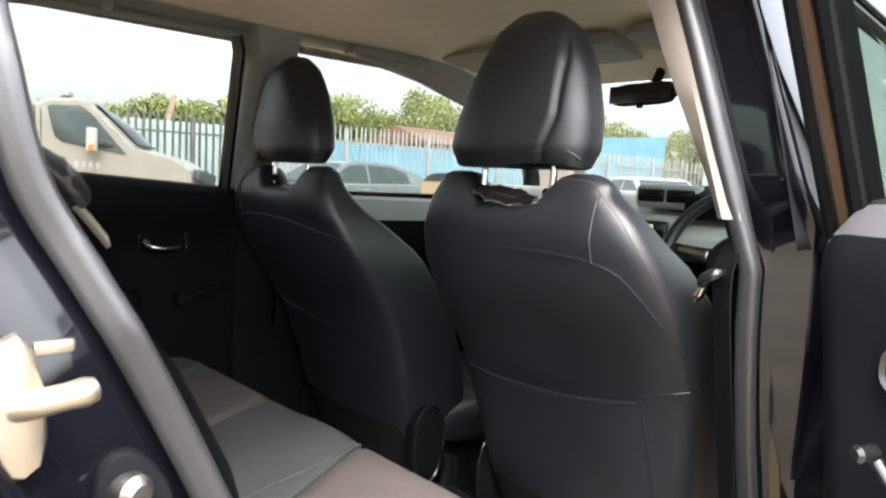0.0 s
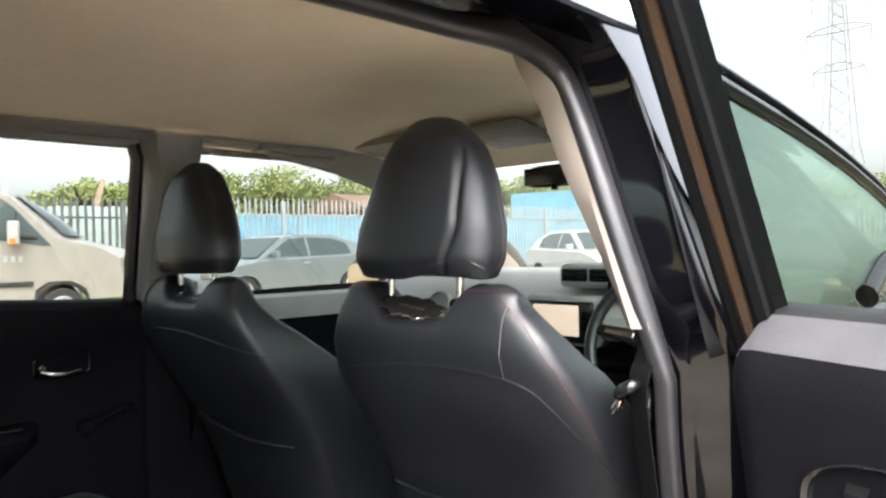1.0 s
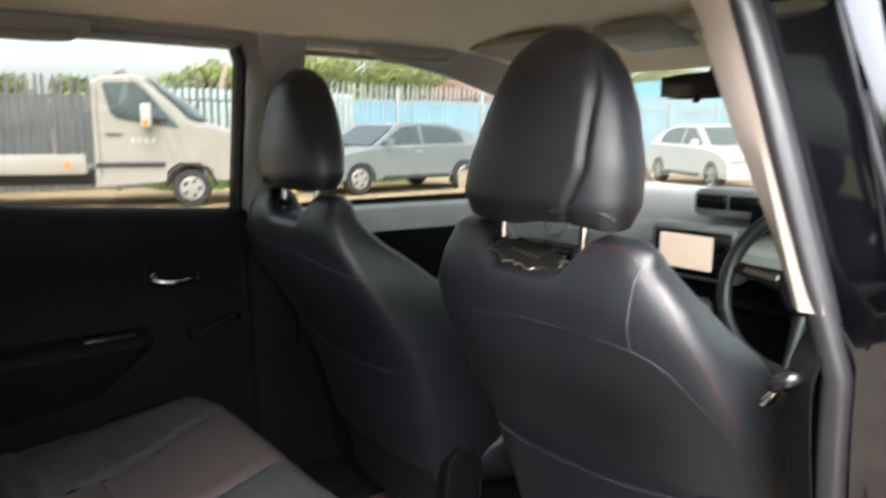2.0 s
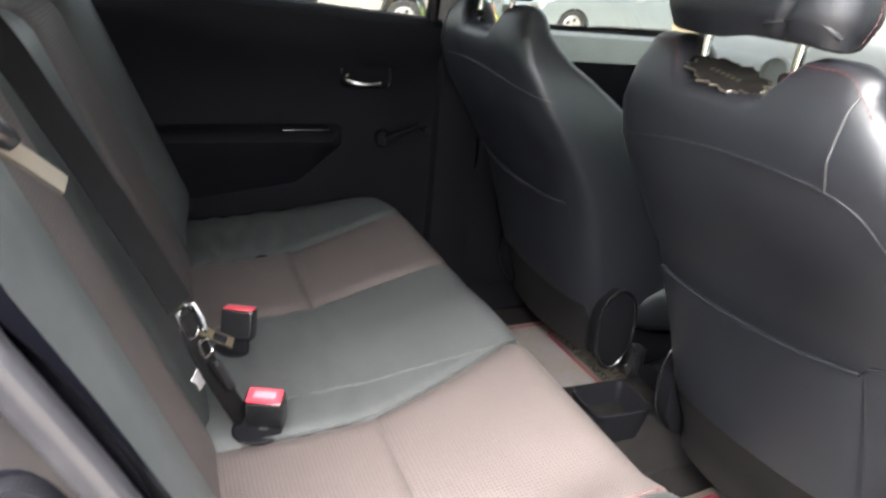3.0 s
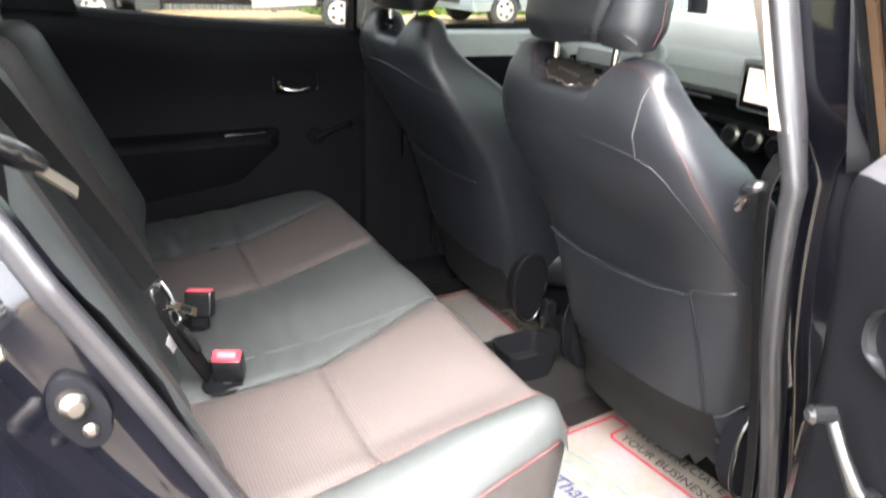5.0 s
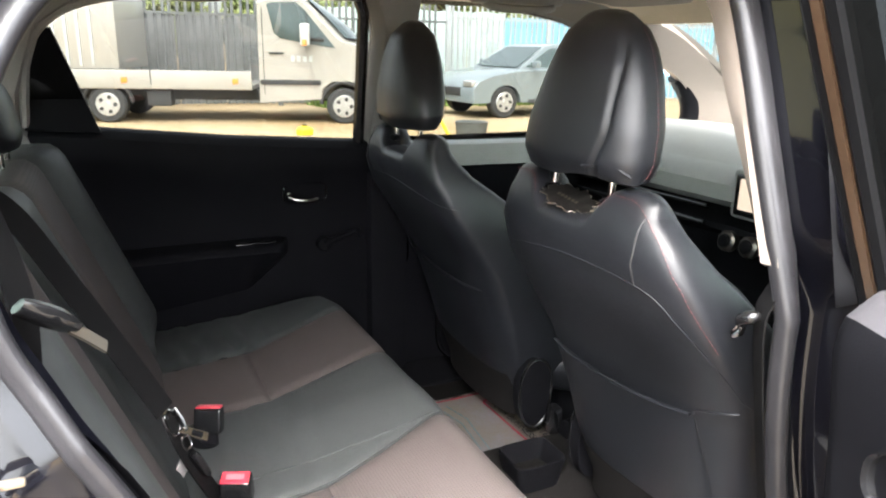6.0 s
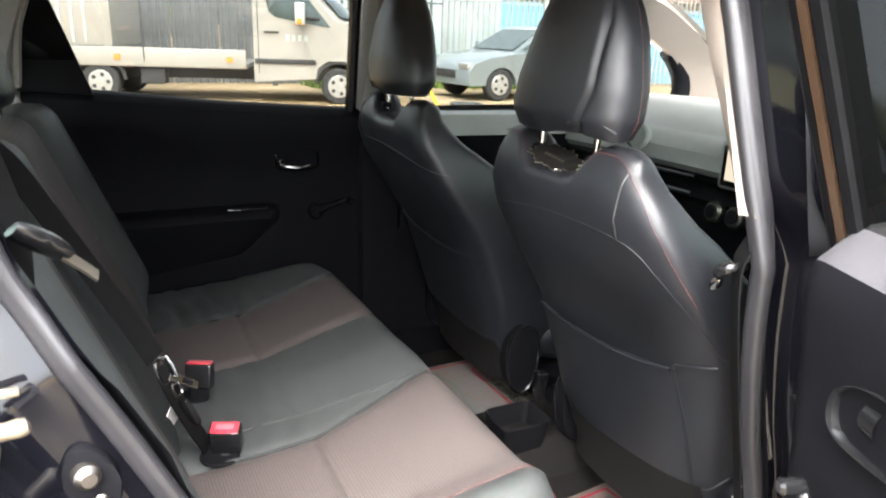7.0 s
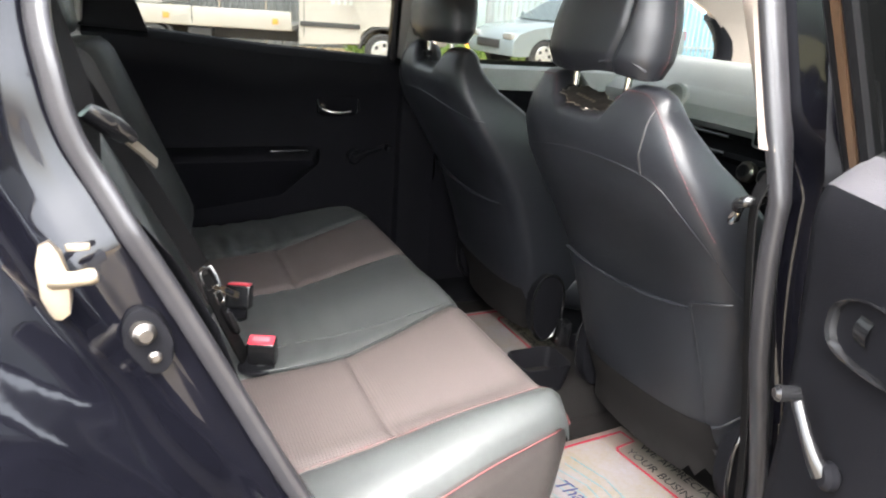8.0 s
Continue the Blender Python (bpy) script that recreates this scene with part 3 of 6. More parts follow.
def out_x(z):
    return 0.790 - 0.24 * (z - 1.04)


pane = []
for y in np.linspace(0.07, 1.28, 26):
    zt = arc_z(y) - 0.012
    pane.append([(out_x(z), y, z) for z in np.linspace(1.035, max(zt, 1.05), 9)])
part("window_pane", grid(pane), GLASS_GREEN, fd, "green tinted front door glass")
part("window_frame", tube([(out_x(arc_z(y)) + 0.004, y, arc_z(y)) for y in np.linspace(0.05, 1.30, 40)], 0.010, 8), PLASTIC_GLOSS, fd)
part("roof_gutter", tube([(out_x(1.45) - 0.015, y, 1.462 - 0.02 * smooth01((-0.4 - y) / 0.5)) for y in np.linspace(-0.95, -0.02, 16)] + [(out_x(arc_z(y) + 0.03), y, arc_z(y) + 0.033) for y in np.linspace(0.0, 1.30, 34)], 0.008, 8), PAINT, car)
part("window_rubber", grid([[(out_x(z) - 0.006, y0, z) for y0 in (-0.052, 0.02, 0.085, 0.140)] for z in np.linspace(1.03, 1.43, 8)]), RUBBER_DULL, fd)
def post_edge(z):
    """Rear edge of the painted window post, sweeping back towards the roof."""
    return interp(z, [1.10, 1.18, 1.27, 1.33, 1.39, 1.44], [0.095, 0.030, -0.035, -0.062, -0.080, -0.130])


part("window_post", grid([[(out_x(z) + 0.006 - 0.006 * (k == 0), post_edge(z) + (0.140 - post_edge(z)) * k / 4, z) for k in range(5)] for z in np.linspace(1.10, 1.445, 16)]), PAINT, fd, "glossy black painted window post")
part("front_pillar", tube([(out_x(arc_z(y)) - 0.03, y + 0.02, arc_z(y) + 0.02) for y in np.linspace(0.60, 1.45, 16)], 0.020, 8), PAINT, car)
part("belt_strip", tube([(0.775, y, 1.036) for y in np.linspace(0.06, 1.25, 12)], 0.010, 8), PLASTIC_GLOSS, fd)
part("quarter_frame", tube(spline([(0.782, 0.74, 1.050), (0.776, 0.86, 1.085), (0.772, 0.98, 1.112), (0.772, 1.12, 1.115), (0.776, 1.22, 1.10)], 20), 0.027, 10), PLASTIC_GLOSS, fd)
# far wing mirror
wm = thing("wing_mirror", (-0.76, 0.90, 1.02), "black wing mirror on the passenger door", "mirror")
rings = []
for t in np.linspace(-1, 1, 11):
    r = math.sqrt(max(0.0, 1 - t ** 4)) * 0.9 + 0.1
    rings.append([(-0.925 + 0.115 * t, 0.90 + 0.045 * r * math.cos(a) * (1.3 if math.cos(a) > 0 else 0.7), 1.064 + 0.066 * r * math.sin(a)) for a in [2 * math.pi * k / 16 for k in range(16)]])
part("housing", loft(rings), PLASTIC_GLOSS, wm)
part("mirror_pane", prism([(-0.925 + 0.090 * math.copysign(abs(math.cos(a)) ** 0.6, math.cos(a)), 1.064 + 0.046 * math.copysign(abs(math.sin(a)) ** 0.7, math.sin(a))) for a in [2 * math.pi * k / 28 for k in range(28)]], "y", 0.862, 0.868), MIRROR, wm, "mirror glass")
part("foot", tube([(-0.755, 0.93, 1.045), (-0.80, 0.92, 1.05), (-0.84, 0.91, 1.055)], [0.035, 0.03, 0.025], 10), PLASTIC_GLOSS, wm)

# far side: closed doors seen from inside
def far_x(z):
    return -(side_x(z) - 0.035)


def belt_z(y):
    return interp(y, [-1.0, -0.80, -0.5, -0.15, 0.2, 1.0, 1.4], [1.112, 1.100, 1.070, 1.048, 1.04, 1.03, 1.03])


rd = thing("far_rear_door", (-0.72, -0.45, 0.3), "closed far rear door with black plastic trim and clear glass", "car door")
rows = []
for y in np.linspace(-0.99, -0.105, 30):
    zb = belt_z(y)
    row = [(-0.735, y, zb + 0.006), (-0.700, y, zb + 0.008), (-0.672, y, zb + 0.002), (-0.655, y, zb - 0.016), (-0.653, y, zb - 0.05)]
    crease = interp(y, [-0.99, -0.72, -0.6, -0.45, -0.1], [0.99, 0.985, 0.94, 0.925, 0.955])
    row += [(-0.660, y, max(crease + 0.02, 0.95)), (-0.676, y, crease - 0.004), (-0.682, y, 0.86), (-0.684, y, 0.80), (-0.686, y, 0.7), (-0.69, y, 0.55), (-0.70, y, 0.40), (-0.705, y, 0.30)]
    rows.append(row)
part("door_card", grid(rows), PLASTIC, rd, "black plastic door trim")
# armrest with a pull slot
rows = []
for y in np.linspace(-0.80, -0.345, 24):
    e = smooth01((-0.345 - y) / 0.03)
    zb = interp(y, [-0.80, -0.46, -0.345], [0.59, 0.635, 0.735])
    rows.append([(-0.69, y, 0.790), (-0.69 + 0.050 * e, y, 0.780), (-0.69 + 0.066 * e, y, 0.772), (-0.69 + 0.072 * e, y, 0.760), (-0.69 + 0.068 * e, y, 0.748), (-0.69 + 0.035 * e, y, (0.75 + zb) / 2), (-0.69, y, zb)])
arm = part("armrest", grid(rows), PLASTIC, rd)
part("pull_slot", block(-0.686, -0.640, -0.50, -0.39, 0.7805, 0.7845, 0.0015), PLASTIC_GLOSS, arm)
bez = []
for r, x in ((1.0, -0.686), (1.0, -0.676), (0.94, -0.672), (0.88, -0.676), (0.80, -0.690), (0.4, -0.694), (0.02, -0.695)):
    bez.append([(x, -0.292 + 0.066 * r * math.copysign(abs(math.cos(a)) ** 0.5, math.cos(a)), 0.909 + 0.031 * r * math.copysign(abs(math.sin(a)) ** 0.5, math.sin(a))) for a in [2 * math.pi * k / 32 for k in range(32)]])
part("handle_bezel", grid(bez, close_u=True), PLASTIC_GLOSS, rd)
lever = part("handle_lever", tube(spline([(-0.672, -0.345, 0.905), (-0.655, -0.335, 0.898), (-0.648, -0.30, 0.893), (-0.650, -0.262, 0.897)], 14), [0.007] * 4 + [0.0055] * 6 + [0.004] * 4, 10), CHROME, rd, "chrome inner door handle")
part("handle_pivot", disc((-0.670, -0.340, 0.908), (1, 0, 0), 0.009, 0.02, 16, 0.004), CHROME, rd)
crank = part("window_crank", tube([(-0.655, -0.245, 0.757), (-0.652, -0.21, 0.772), (-0.652, -0.165, 0.786), (-0.652, -0.145, 0.790)], [0.013, 0.008, 0.008, 0.009], 10), PLASTIC, rd)
part("crank_hub", disc((-0.665, -0.245, 0.757), (1, 0, 0), 0.022, 0.03, 18, 0.006), PLASTIC, crank)
part("crank_knob", disc((-0.634, -0.145, 0.788), (1, 0, 0), 0.011, 0.04, 14, 0.004), PLASTIC, crank)
pane = [[(far_x(z) - 0.02, y, z) for z in np.linspace(1.04, 1.44, 7)] for y in np.linspace(-0.99, -0.11, 12)]
part("window_pane", grid(pane), GLASS, rd, "clear side window glass")
part("window_frame", tube([(far_x(z) - 0.004, interp(z, [1.04, 1.40, 1.435], [-0.128, -0.150, -0.165]), z) for z in np.linspace(1.04, 1.435, 12)], 0.017, 8), PLASTIC_GLOSS, rd)
part("window_frame", tube([(far_x(z) - 0.006, y, z) for y, z in spline([(-0.155, 1.44), (-0.4, 1.438), (-0.65, 1.428), (-0.80, 1.405), (-0.89, 1.36), (-0.94, 1.28), (-0.965, 1.12)], 30)], 0.012, 8), TRIM_GREY, rd)
part("quarter_blank", prism([(-0.802, 1.098), (-0.965, 1.108), (-0.955, 1.25), (-0.905, 1.345), (-0.885, 1.345)], "x", -0.69, -0.655, 0.006), PLASTIC, rd, "black triangular blanking panel")

ffd = thing("far_front_door", (-0.72, 0.6, 0.3), "closed front passenger door with grey trim and clear glass", "car door")
rows = []
for y in np.linspace(0.015, 1.30, 20):
    zb = belt_z(y) - 0.004
    rows.append([(-0.735, y, zb), (-0.695, y, zb + 0.004), (-0.665, y, zb - 0.006), (-0.655, y, zb - 0.03), (-0.655, y, zb - 0.07)])
part("upper_card", grid(rows), DASH_GREY, ffd)
rows = []
for y in np.linspace(0.015, 1.30, 20):
    zb = belt_z(y) - 0.004
    rows.append([(-0.655, y, zb - 0.071), (-0.67, y, zb - 0.13), (-0.68, y, 0.8), (-0.64, y, 0.74), (-0.64, y, 0.70), (-0.69, y, 0.6), (-0.70, y, 0.30)])
part("door_card", grid(rows), PLASTIC, ffd)
pane = []
for y in np.linspace(0.01, 1.13, 22):
    zt = max(far_arc(y) - 0.005, 1.05)
    pane.append([(far_x(z) - 0.02, y, z) for z in np.linspace(1.03, zt, 7)])
part("window_pane", grid(pane), GLASS, ffd)
part("quarter_frame", tube(spline([(-0.66, 1.045, 1.24), (-0.665, 1.09, 1.20), (-0.675, 1.13, 1.15), (-0.68, 1.145, 1.09), (-0.69, 1.13, 1.04)], 18), 0.034, 10), PLASTIC, ffd)
inner_edge = spline([(0.25, 1.442), (0.46, 1.412), (0.67, 1.357), (0.85, 1.300), (1.03, 1.225), (1.105, 1.15), (1.135, 1.04)], 26)
outer_edge = spline([(0.62, 1.452), (0.76, 1.436), (0.94, 1.385), (1.12, 1.300), (1.33, 1.195), (1.45, 1.13), (1.56, 1.05)], 26)
for sgn, mt in ((-1, TRIM_BEIGE), (1, TRIM_BEIGE)):
    rows = []
    for (ya, za), (yb, zb) in zip(inner_edge, outer_edge):
        xa, xb = side_x(za) - 0.030, side_x(zb) - 0.065
        rows.append([(sgn * (xa + 0.03), ya, za + 0.004), (sgn * xa, ya, za), (sgn * (xa - 0.012), ya + (yb - ya) * 0.25, za + (zb - za) * 0.25), (sgn * (xb - 0.012), ya + (yb - ya) * 0.8, za + (zb - za) * 0.8), (sgn * xb, yb, zb), (sgn * (xb + 0.03), yb, zb + 0.004)])
    part("windscreen_pillar_trim", grid(rows), mt, car, "pale windscreen pillar trim")
screen = [[(x, y + 0.12 * (1 - (x / 0.68) ** 2) * 0.6, z) for x in np.linspace(-0.52 - 0.20 * k, 0.52 + 0.20 * k, 13)] for k, y, z in ((0, 0.74, 1.455), (0.33, 0.98, 1.335), (0.66, 1.22, 1.205), (1, 1.48, 1.06))]
g = part("windscreen", grid(screen), GLASS, car, "clear windscreen")
g.visible_shadow = False
part("bonnet", grid([[(x, y, z - 0.03 * (x / 0.7) ** 2) for x in np.linspace(-0.74, 0.74, 9)] for y, z in ((1.46, 1.03), (1.7, 1.01), (2.1, 0.93), (2.4, 0.80), (2.45, 0.5))]), PAINT, car)

# rear side door, standing open
HX, HY, SWING = 0.80, 0.03, radians(68)
def door_at(u, w, z):
    """u: along the door from its hinge; w: inwards when closed."""
    return (HX + u * math.sin(SWING) - w * math.cos(SWING), HY - u * math.cos(SWING) - w * math.sin(SWING), z)


od = thing("open_rear_door", (HX, HY, 0.3), "open black rear door with black plastic trim and window crank", "car door")
def door_sheet(rows):
    return grid([[door_at(*p) for p in r] for r in rows])


def card_top(u):
    return 1.064


rows = []
for u in [0.098, 0.102, 0.112, 0.13, 0.16, 0.2, 0.25, 0.3, 0.4, 0.5, 0.6, 0.7, 0.8, 0.88]:
    zt = card_top(u)
    e = 0.012 * (1 - smooth01((u - 0.098) / 0.02))
    lo = 0.02 * smooth01((0.7 - 0.36) / 0.4)
    rows.append([(u, 0.05, zt + 0.040), (u, 0.085, zt + 0.036 - e), (u, 0.118 - e, zt + 0.012 - e), (u, 0.136 - e, zt - 0.004 - e), (u, 0.141 - e, zt - 0.018 - e), (u, 0.143 - e, zt - 0.05),
                 (u + 0.006, 0.138 - e, 0.95), (u + 0.018, 0.135 - e, 0.85), (u + 0.03, 0.137 - e, 0.75), (u + 0.04, 0.142 - e, 0.62), (u + 0.05, 0.14 - e, 0.45), (u + 0.055, 0.12 - e, 0.35), (u + 0.055, 0.06, 0.345)])
part("door_card", door_sheet([r[3:] for r in rows]), PLASTIC, od, "black grained plastic door trim")
# the upper rows get the paler copy in place of real sky sheen
part("card_cap", door_sheet([r[:4] for r in rows]), PLASTIC_SKYLIT, od, "top of the door trim with sky sheen in its grey")
rows = []
for u in [0.0, 0.01, 0.05, 0.095, 0.1]:
    rows.append([(u, 0.0 if u < 0.06 else 0.02, z) for z in (0.30, 0.5, 0.8, 1.0, 1.05)])
edge = []
for z in (0.32, 0.5, 0.7, 0.9, 1.0, 1.056):
    o = 0.055 * smooth01((1.0 - z) / 0.4)
    edge.append([(0.02, 0.0, z), (0.012, 0.03, z), (0.03, 0.06, z), (0.06 + o * 0.4, 0.075, z), (0.085 + o * 0.6, 0.085, z), (0.104 + o, 0.098, z)])
part("door_edge", door_sheet(edge), PAINT, od, "glossy black painted door edge")
skin = [[(u, 0.0 - 0.02 * math.sin(min(1, (z - 0.3) / 0.76) * math.pi), z) for z in np.linspace(0.30, 1.055, 8)] for u in np.linspace(0.02, 0.92, 12)]
part("door_skin", door_sheet(skin), PAINT, od)
part("door_skin", door_sheet([[(0.92, w, z) for z in np.linspace(0.30, 1.08, 6)] for w in (0.0, 0.07, 0.135)]), PAINT, od)
# upright of the window frame: rubber, reveal coloured as the ground's reflection, paint
def upright(u0, u1, w0, w1, z0=1.05, z1=1.50):
    rows = []
    for z in np.linspace(z0, z1, 10):
        k = (z - 1.06)
        du, dw = 0.0, 0.38 * k
        rows.append([(u0 + du, w0 + dw, z), (u0 + du, w1 + dw, z), ((u0 + u1) / 2 + du, w1 + 0.004 + dw, z), (u1 + du, w1 + dw, z), (u1 + du, w0 + dw, z)])
    return rows


part("window_channel", door_sheet(upright(0.060, 0.080, 0.06, 0.088)), RUBBER_DULL, od)
part("window_channel", door_sheet(upright(0.081, 0.098, 0.05, 0.091)), GROUND_REFLECTION, od, "glossy window upright with the tan ground's reflection in its brown")
part("window_channel", door_sheet(upright(0.099, 0.119, 0.05, 0.088)), RUBBER_DULL, od)
top = []
for k in range(14):
    u = 0.075 + k * 0.06
    top.append(door_at(u, 0.245 - 0.02 * (u ** 2), 1.480 - 0.12 * smooth01((u - 0.40) / 0.6)))
part("window_top_rail", tube(top, 0.02, 8), PLASTIC_GLOSS, od)
glass = [[(u, 0.08 + 0.38 * (z - 1.06), z) for z in np.linspace(1.06, 1.46, 6)] for u in np.linspace(0.118, 0.85, 8)]
g = part("window_pane", door_sheet(glass), GLASS, od, "clear rear door glass")
g.visible_shadow = False
# pull cup, lever and crank
cup = []
for r, w in ((1.0, 0.136), (1.03, 0.144), (0.99, 0.147), (0.93, 0.144), (0.86, 0.122), (0.5, 0.108), (0.05, 0.104)):
    cup.append([door_at(0.272 + 0.079 * r * math.copysign(abs(math.cos(a)) ** 0.75, math.cos(a)), w, 0.938 + 0.036 * r * math.copysign(abs(math.sin(a)) ** 0.75, math.sin(a)) + 0.010 * math.cos(a) * r) for a in [2 * math.pi * k / 36 for k in range(36)]])
cupo = part("handle_cup", grid(cup, close_u=True), PLASTIC_GLOSS, od, "gloss black handle cup")
part("handle_lever", door_sheet([[(u, 0.120 + 0.024 * math.sin((z - 0.905) / 0.066 * math.pi), z) for z in np.linspace(0.908, 0.968, 9)] for u in (0.236, 0.240, 0.252, 0.258)]), PLASTIC_GLOSS, cupo, "gloss black inner door lever")
part("lever_edge", door_sheet([[(u, 0.118 + 0.018 * math.sin((z - 0.905) / 0.066 * math.pi), z) for z in np.linspace(0.910, 0.966, 9)] for u in (0.268, 0.274, 0.282)]), PLASTIC_GLOSS, cupo)
ck = part("window_crank", tube([door_at(0.264, 0.152, 0.780), door_at(0.256, 0.160, 0.794), door_at(0.240, 0.166, 0.815), door_at(0.222, 0.170, 0.838), door_at(0.214, 0.171, 0.847)], [0.011, 0.0085, 0.0068, 0.0068, 0.0075], 12, flat=0.55), PLASTIC_GLOSS, od, "dark grey window crank")
wdir = Vector(door_at(0, 1, 0)) - Vector(door_at(0, 0, 0))
part("crank_hub", disc(door_at(0.264, 0.146, 0.780), wdir, 0.016, 0.018, 20, 0.005), PLASTIC, ck)
part("crank_knob", disc(door_at(0.214, 0.180, 0.847), wdir, 0.0095, 0.030, 16, 0.004), PLASTIC_GLOSS, ck)


# ---- front seats ----
def seat_w(t):
    """Half width of the backrest by its height, 0 at the foot and 1 at the top."""
    return interp(t, [0.0, 0.15, 0.4, 0.62, 0.75, 0.85, 0.93, 1.0], [0.205, 0.232, 0.25, 0.255, 0.248, 0.232, 0.208, 0.182])


def seat_top(x):
    """Upper edge: two shoulders with a dip for the headrest posts."""
    return 1.100 - 0.050 * smooth01((0.112 - abs(x)) / 0.05) - 0.016 * smooth01((abs(x) - 0.15) / 0.06)


def seat_back(z):
    """How far back the backrest's rear face stands at its middle."""
    return interp(z, [0.36, 0.48, 0.62, 0.75, 0.86, 0.95, 1.02, 1.07, 1.11], [0.125, 0.085, 0.046, 0.003, -0.062, -0.119, -0.146, -0.142, -0.126])


def seat_deep(z):
    return interp(z, [0.36, 0.6, 0.8, 1.0, 1.11], [0.16, 0.155, 0.14, 0.115, 0.075])


def seat_flare(t):
    """The outer side carries a fuller bolster."""
    return interp(t, [0, 0.15, 0.4, 0.6, 0.75, 0.843, 0.886, 0.943, 0.986, 1.0], [0.205, 0.238, 0.265, 0.285, 0.291, 0.283, 0.267, 0.241, 0.213, 0.195]) / seat_w(t)


NS = 3.2
SEAT_FOOT = 0.40


def seat_face(x, z, out=0.0):
    """A point on the backrest's rear face, local to the seat."""
    t = max(0.0, min(1.0, (z - SEAT_FOOT) / (seat_top(x) - SEAT_FOOT)))
    c = min(0.999, abs(x) / (seat_w(t) * (seat_flare(t) if x > 0 else 1.0)))
    s = (1 - c ** NS) ** (1 / NS)
    half = seat_deep(z) / 2
    return seat_back(z) + half * (1 - s) - out


def front_seat(x0, dy, side, bolster):
    """A front seat; side is +1 when its outer edge is at +x; bolster: how far its wings reach forward."""
    st = thing("car_seat", (x0, 0.3 + dy, 0.27), "black leather front seat with red stitching and a back pocket", "car seat", "front seats")
    def at(x, y, z):
        return (x0 + side * x, y + dy, z)
    def drape(pts, out):
        return [at(x, seat_face(x, z, out), z) for x, z in pts]
    rings, count = [], 64
    angles = [2 * math.pi * k / count for k in range(count)]
    def sup(a):
        c, s = math.cos(a), math.sin(a)
        return math.copysign(abs(c) ** (2 / NS), c), math.copysign(abs(s) ** (2 / NS), s)
    for t in list(np.linspace(0, 0.9, 22)) + [0.94, 0.97, 0.99, 1.0]:
        ring = []
        for a in angles:
            c, s = sup(a)
            x = seat_w(t) * c * (seat_flare(t) if c > 0 else 1.0)
            z = SEAT_FOOT + (seat_top(x) - SEAT_FOOT) * t
            half = seat_deep(z) / 2
            wing = bolster * smooth01((abs(c) - 0.55) / 0.4) * smooth01(t / 0.2) * smooth01((1.02 - t) / 0.3) if s > 0 else 0.0
            ring.append(at(x, seat_back(z) + half + half * s + wing, z))
        rings.append(ring)
    for r, dz in ((0.86, 0.008), (0.6, 0.014), (0.3, 0.017), (0.02, 0.018)):
        ring = []
        for a in angles:
            c, s = sup(a)
            x = seat_w(1.0) * c * (seat_flare(1.0) if c > 0 else 1.0) * (0.92 + 0.08 * r)
            z = seat_top(x) + dz
            half = seat_deep(z) / 2
            ring.append(at(x, seat_back(seat_top(x)) + half + half * s * r, z))
        rings.append(ring)
    part("backrest", loft(rings), LEATHER, st, "black leather backrest")
    # seams and piping
    def seam(pts, mt, r=0.0017, n=40, out=0.0006, nm="seam", lab=""):
        return part(nm, tube(drape(spline(pts, n), out), r, 6), mt, st, lab)
    seam([(-0.245, 0.950), (-0.18, 0.966), (-0.09, 0.982), (0.0, 0.992), (0.10, 0.994), (0.181, 0.987), (0.225, 0.968), (0.256, 0.925), (0.278, 0.865), (0.284, 0.80)], LEATHER, 0.0013)
    seam([(0.181, 0.987), (0.183, 1.04), (0.184, 1.086)], DARK_THREAD)
    ridge = [at(x, seat_back(seat_top(x)) + seat_deep(seat_top(x)) * 0.10, seat_top(x) + 0.0085) for x in np.linspace(-0.16, 0.175, 60)]
    for x, z in spline([(0.192, 1.082), (0.214, 1.062), (0.238, 1.032), (0.260, 0.995), (0.277, 0.95), (0.286, 0.90)], 22):
        ridge.append(at(x, seat_face(x, z, 0.0004), z))
    part("stitching", dashes(ridge, 0.0009), RED_THREAD, st, "red stitching")
    # pocket: a flap that stands off the back with an open upper lip
    rows = []
    for k in range(25):
        f = k / 24
        x = -0.20 + 0.397 * f
        zt = 0.727 + 0.025 * f - 0.016 * math.sin(f * math.pi)
        zb = 0.50 - 0.02 * math.sin(f * math.pi)
        row = []
        for j in range(10):
            g = j / 9
            z = zt + (zb - zt) * g
            o = 0.0035 + 0.009 * math.sin(f * math.pi) ** 0.6 * (1 - g) ** 0.7
            row.append(at(x, seat_face(x, z, o), z))
        row.insert(0, at(x, seat_face(x, zt + 0.003, 0.001), zt + 0.003))
        rows.append(row)
    part("back_pocket", grid(rows), LEATHER, st, "leather map pocket")
    seam([(-0.200, 0.730), (-0.10, 0.725), (0.0, 0.727), (0.1, 0.735), (0.197, 0.755)], LEATHER, 0.0032, 30, 0.009, "pocket_piping")
    seam([(0.197, 0.755), (0.202, 0.65), (0.203, 0.50)], DARK_THREAD, 0.0009)
    seam([(0.197, 0.755), (0.207, 0.768), (0.235, 0.778), (0.276, 0.790)], LEATHER, 0.0024)
    seam([(-0.205, 0.460), (-0.1, 0.458), (0.03, 0.468), (0.13, 0.486), (0.215, 0.505), (0.245, 0.54)], LEATHER, 0.0026)
    # carpet flap at the foot, torn at its outer corner
    rows = []
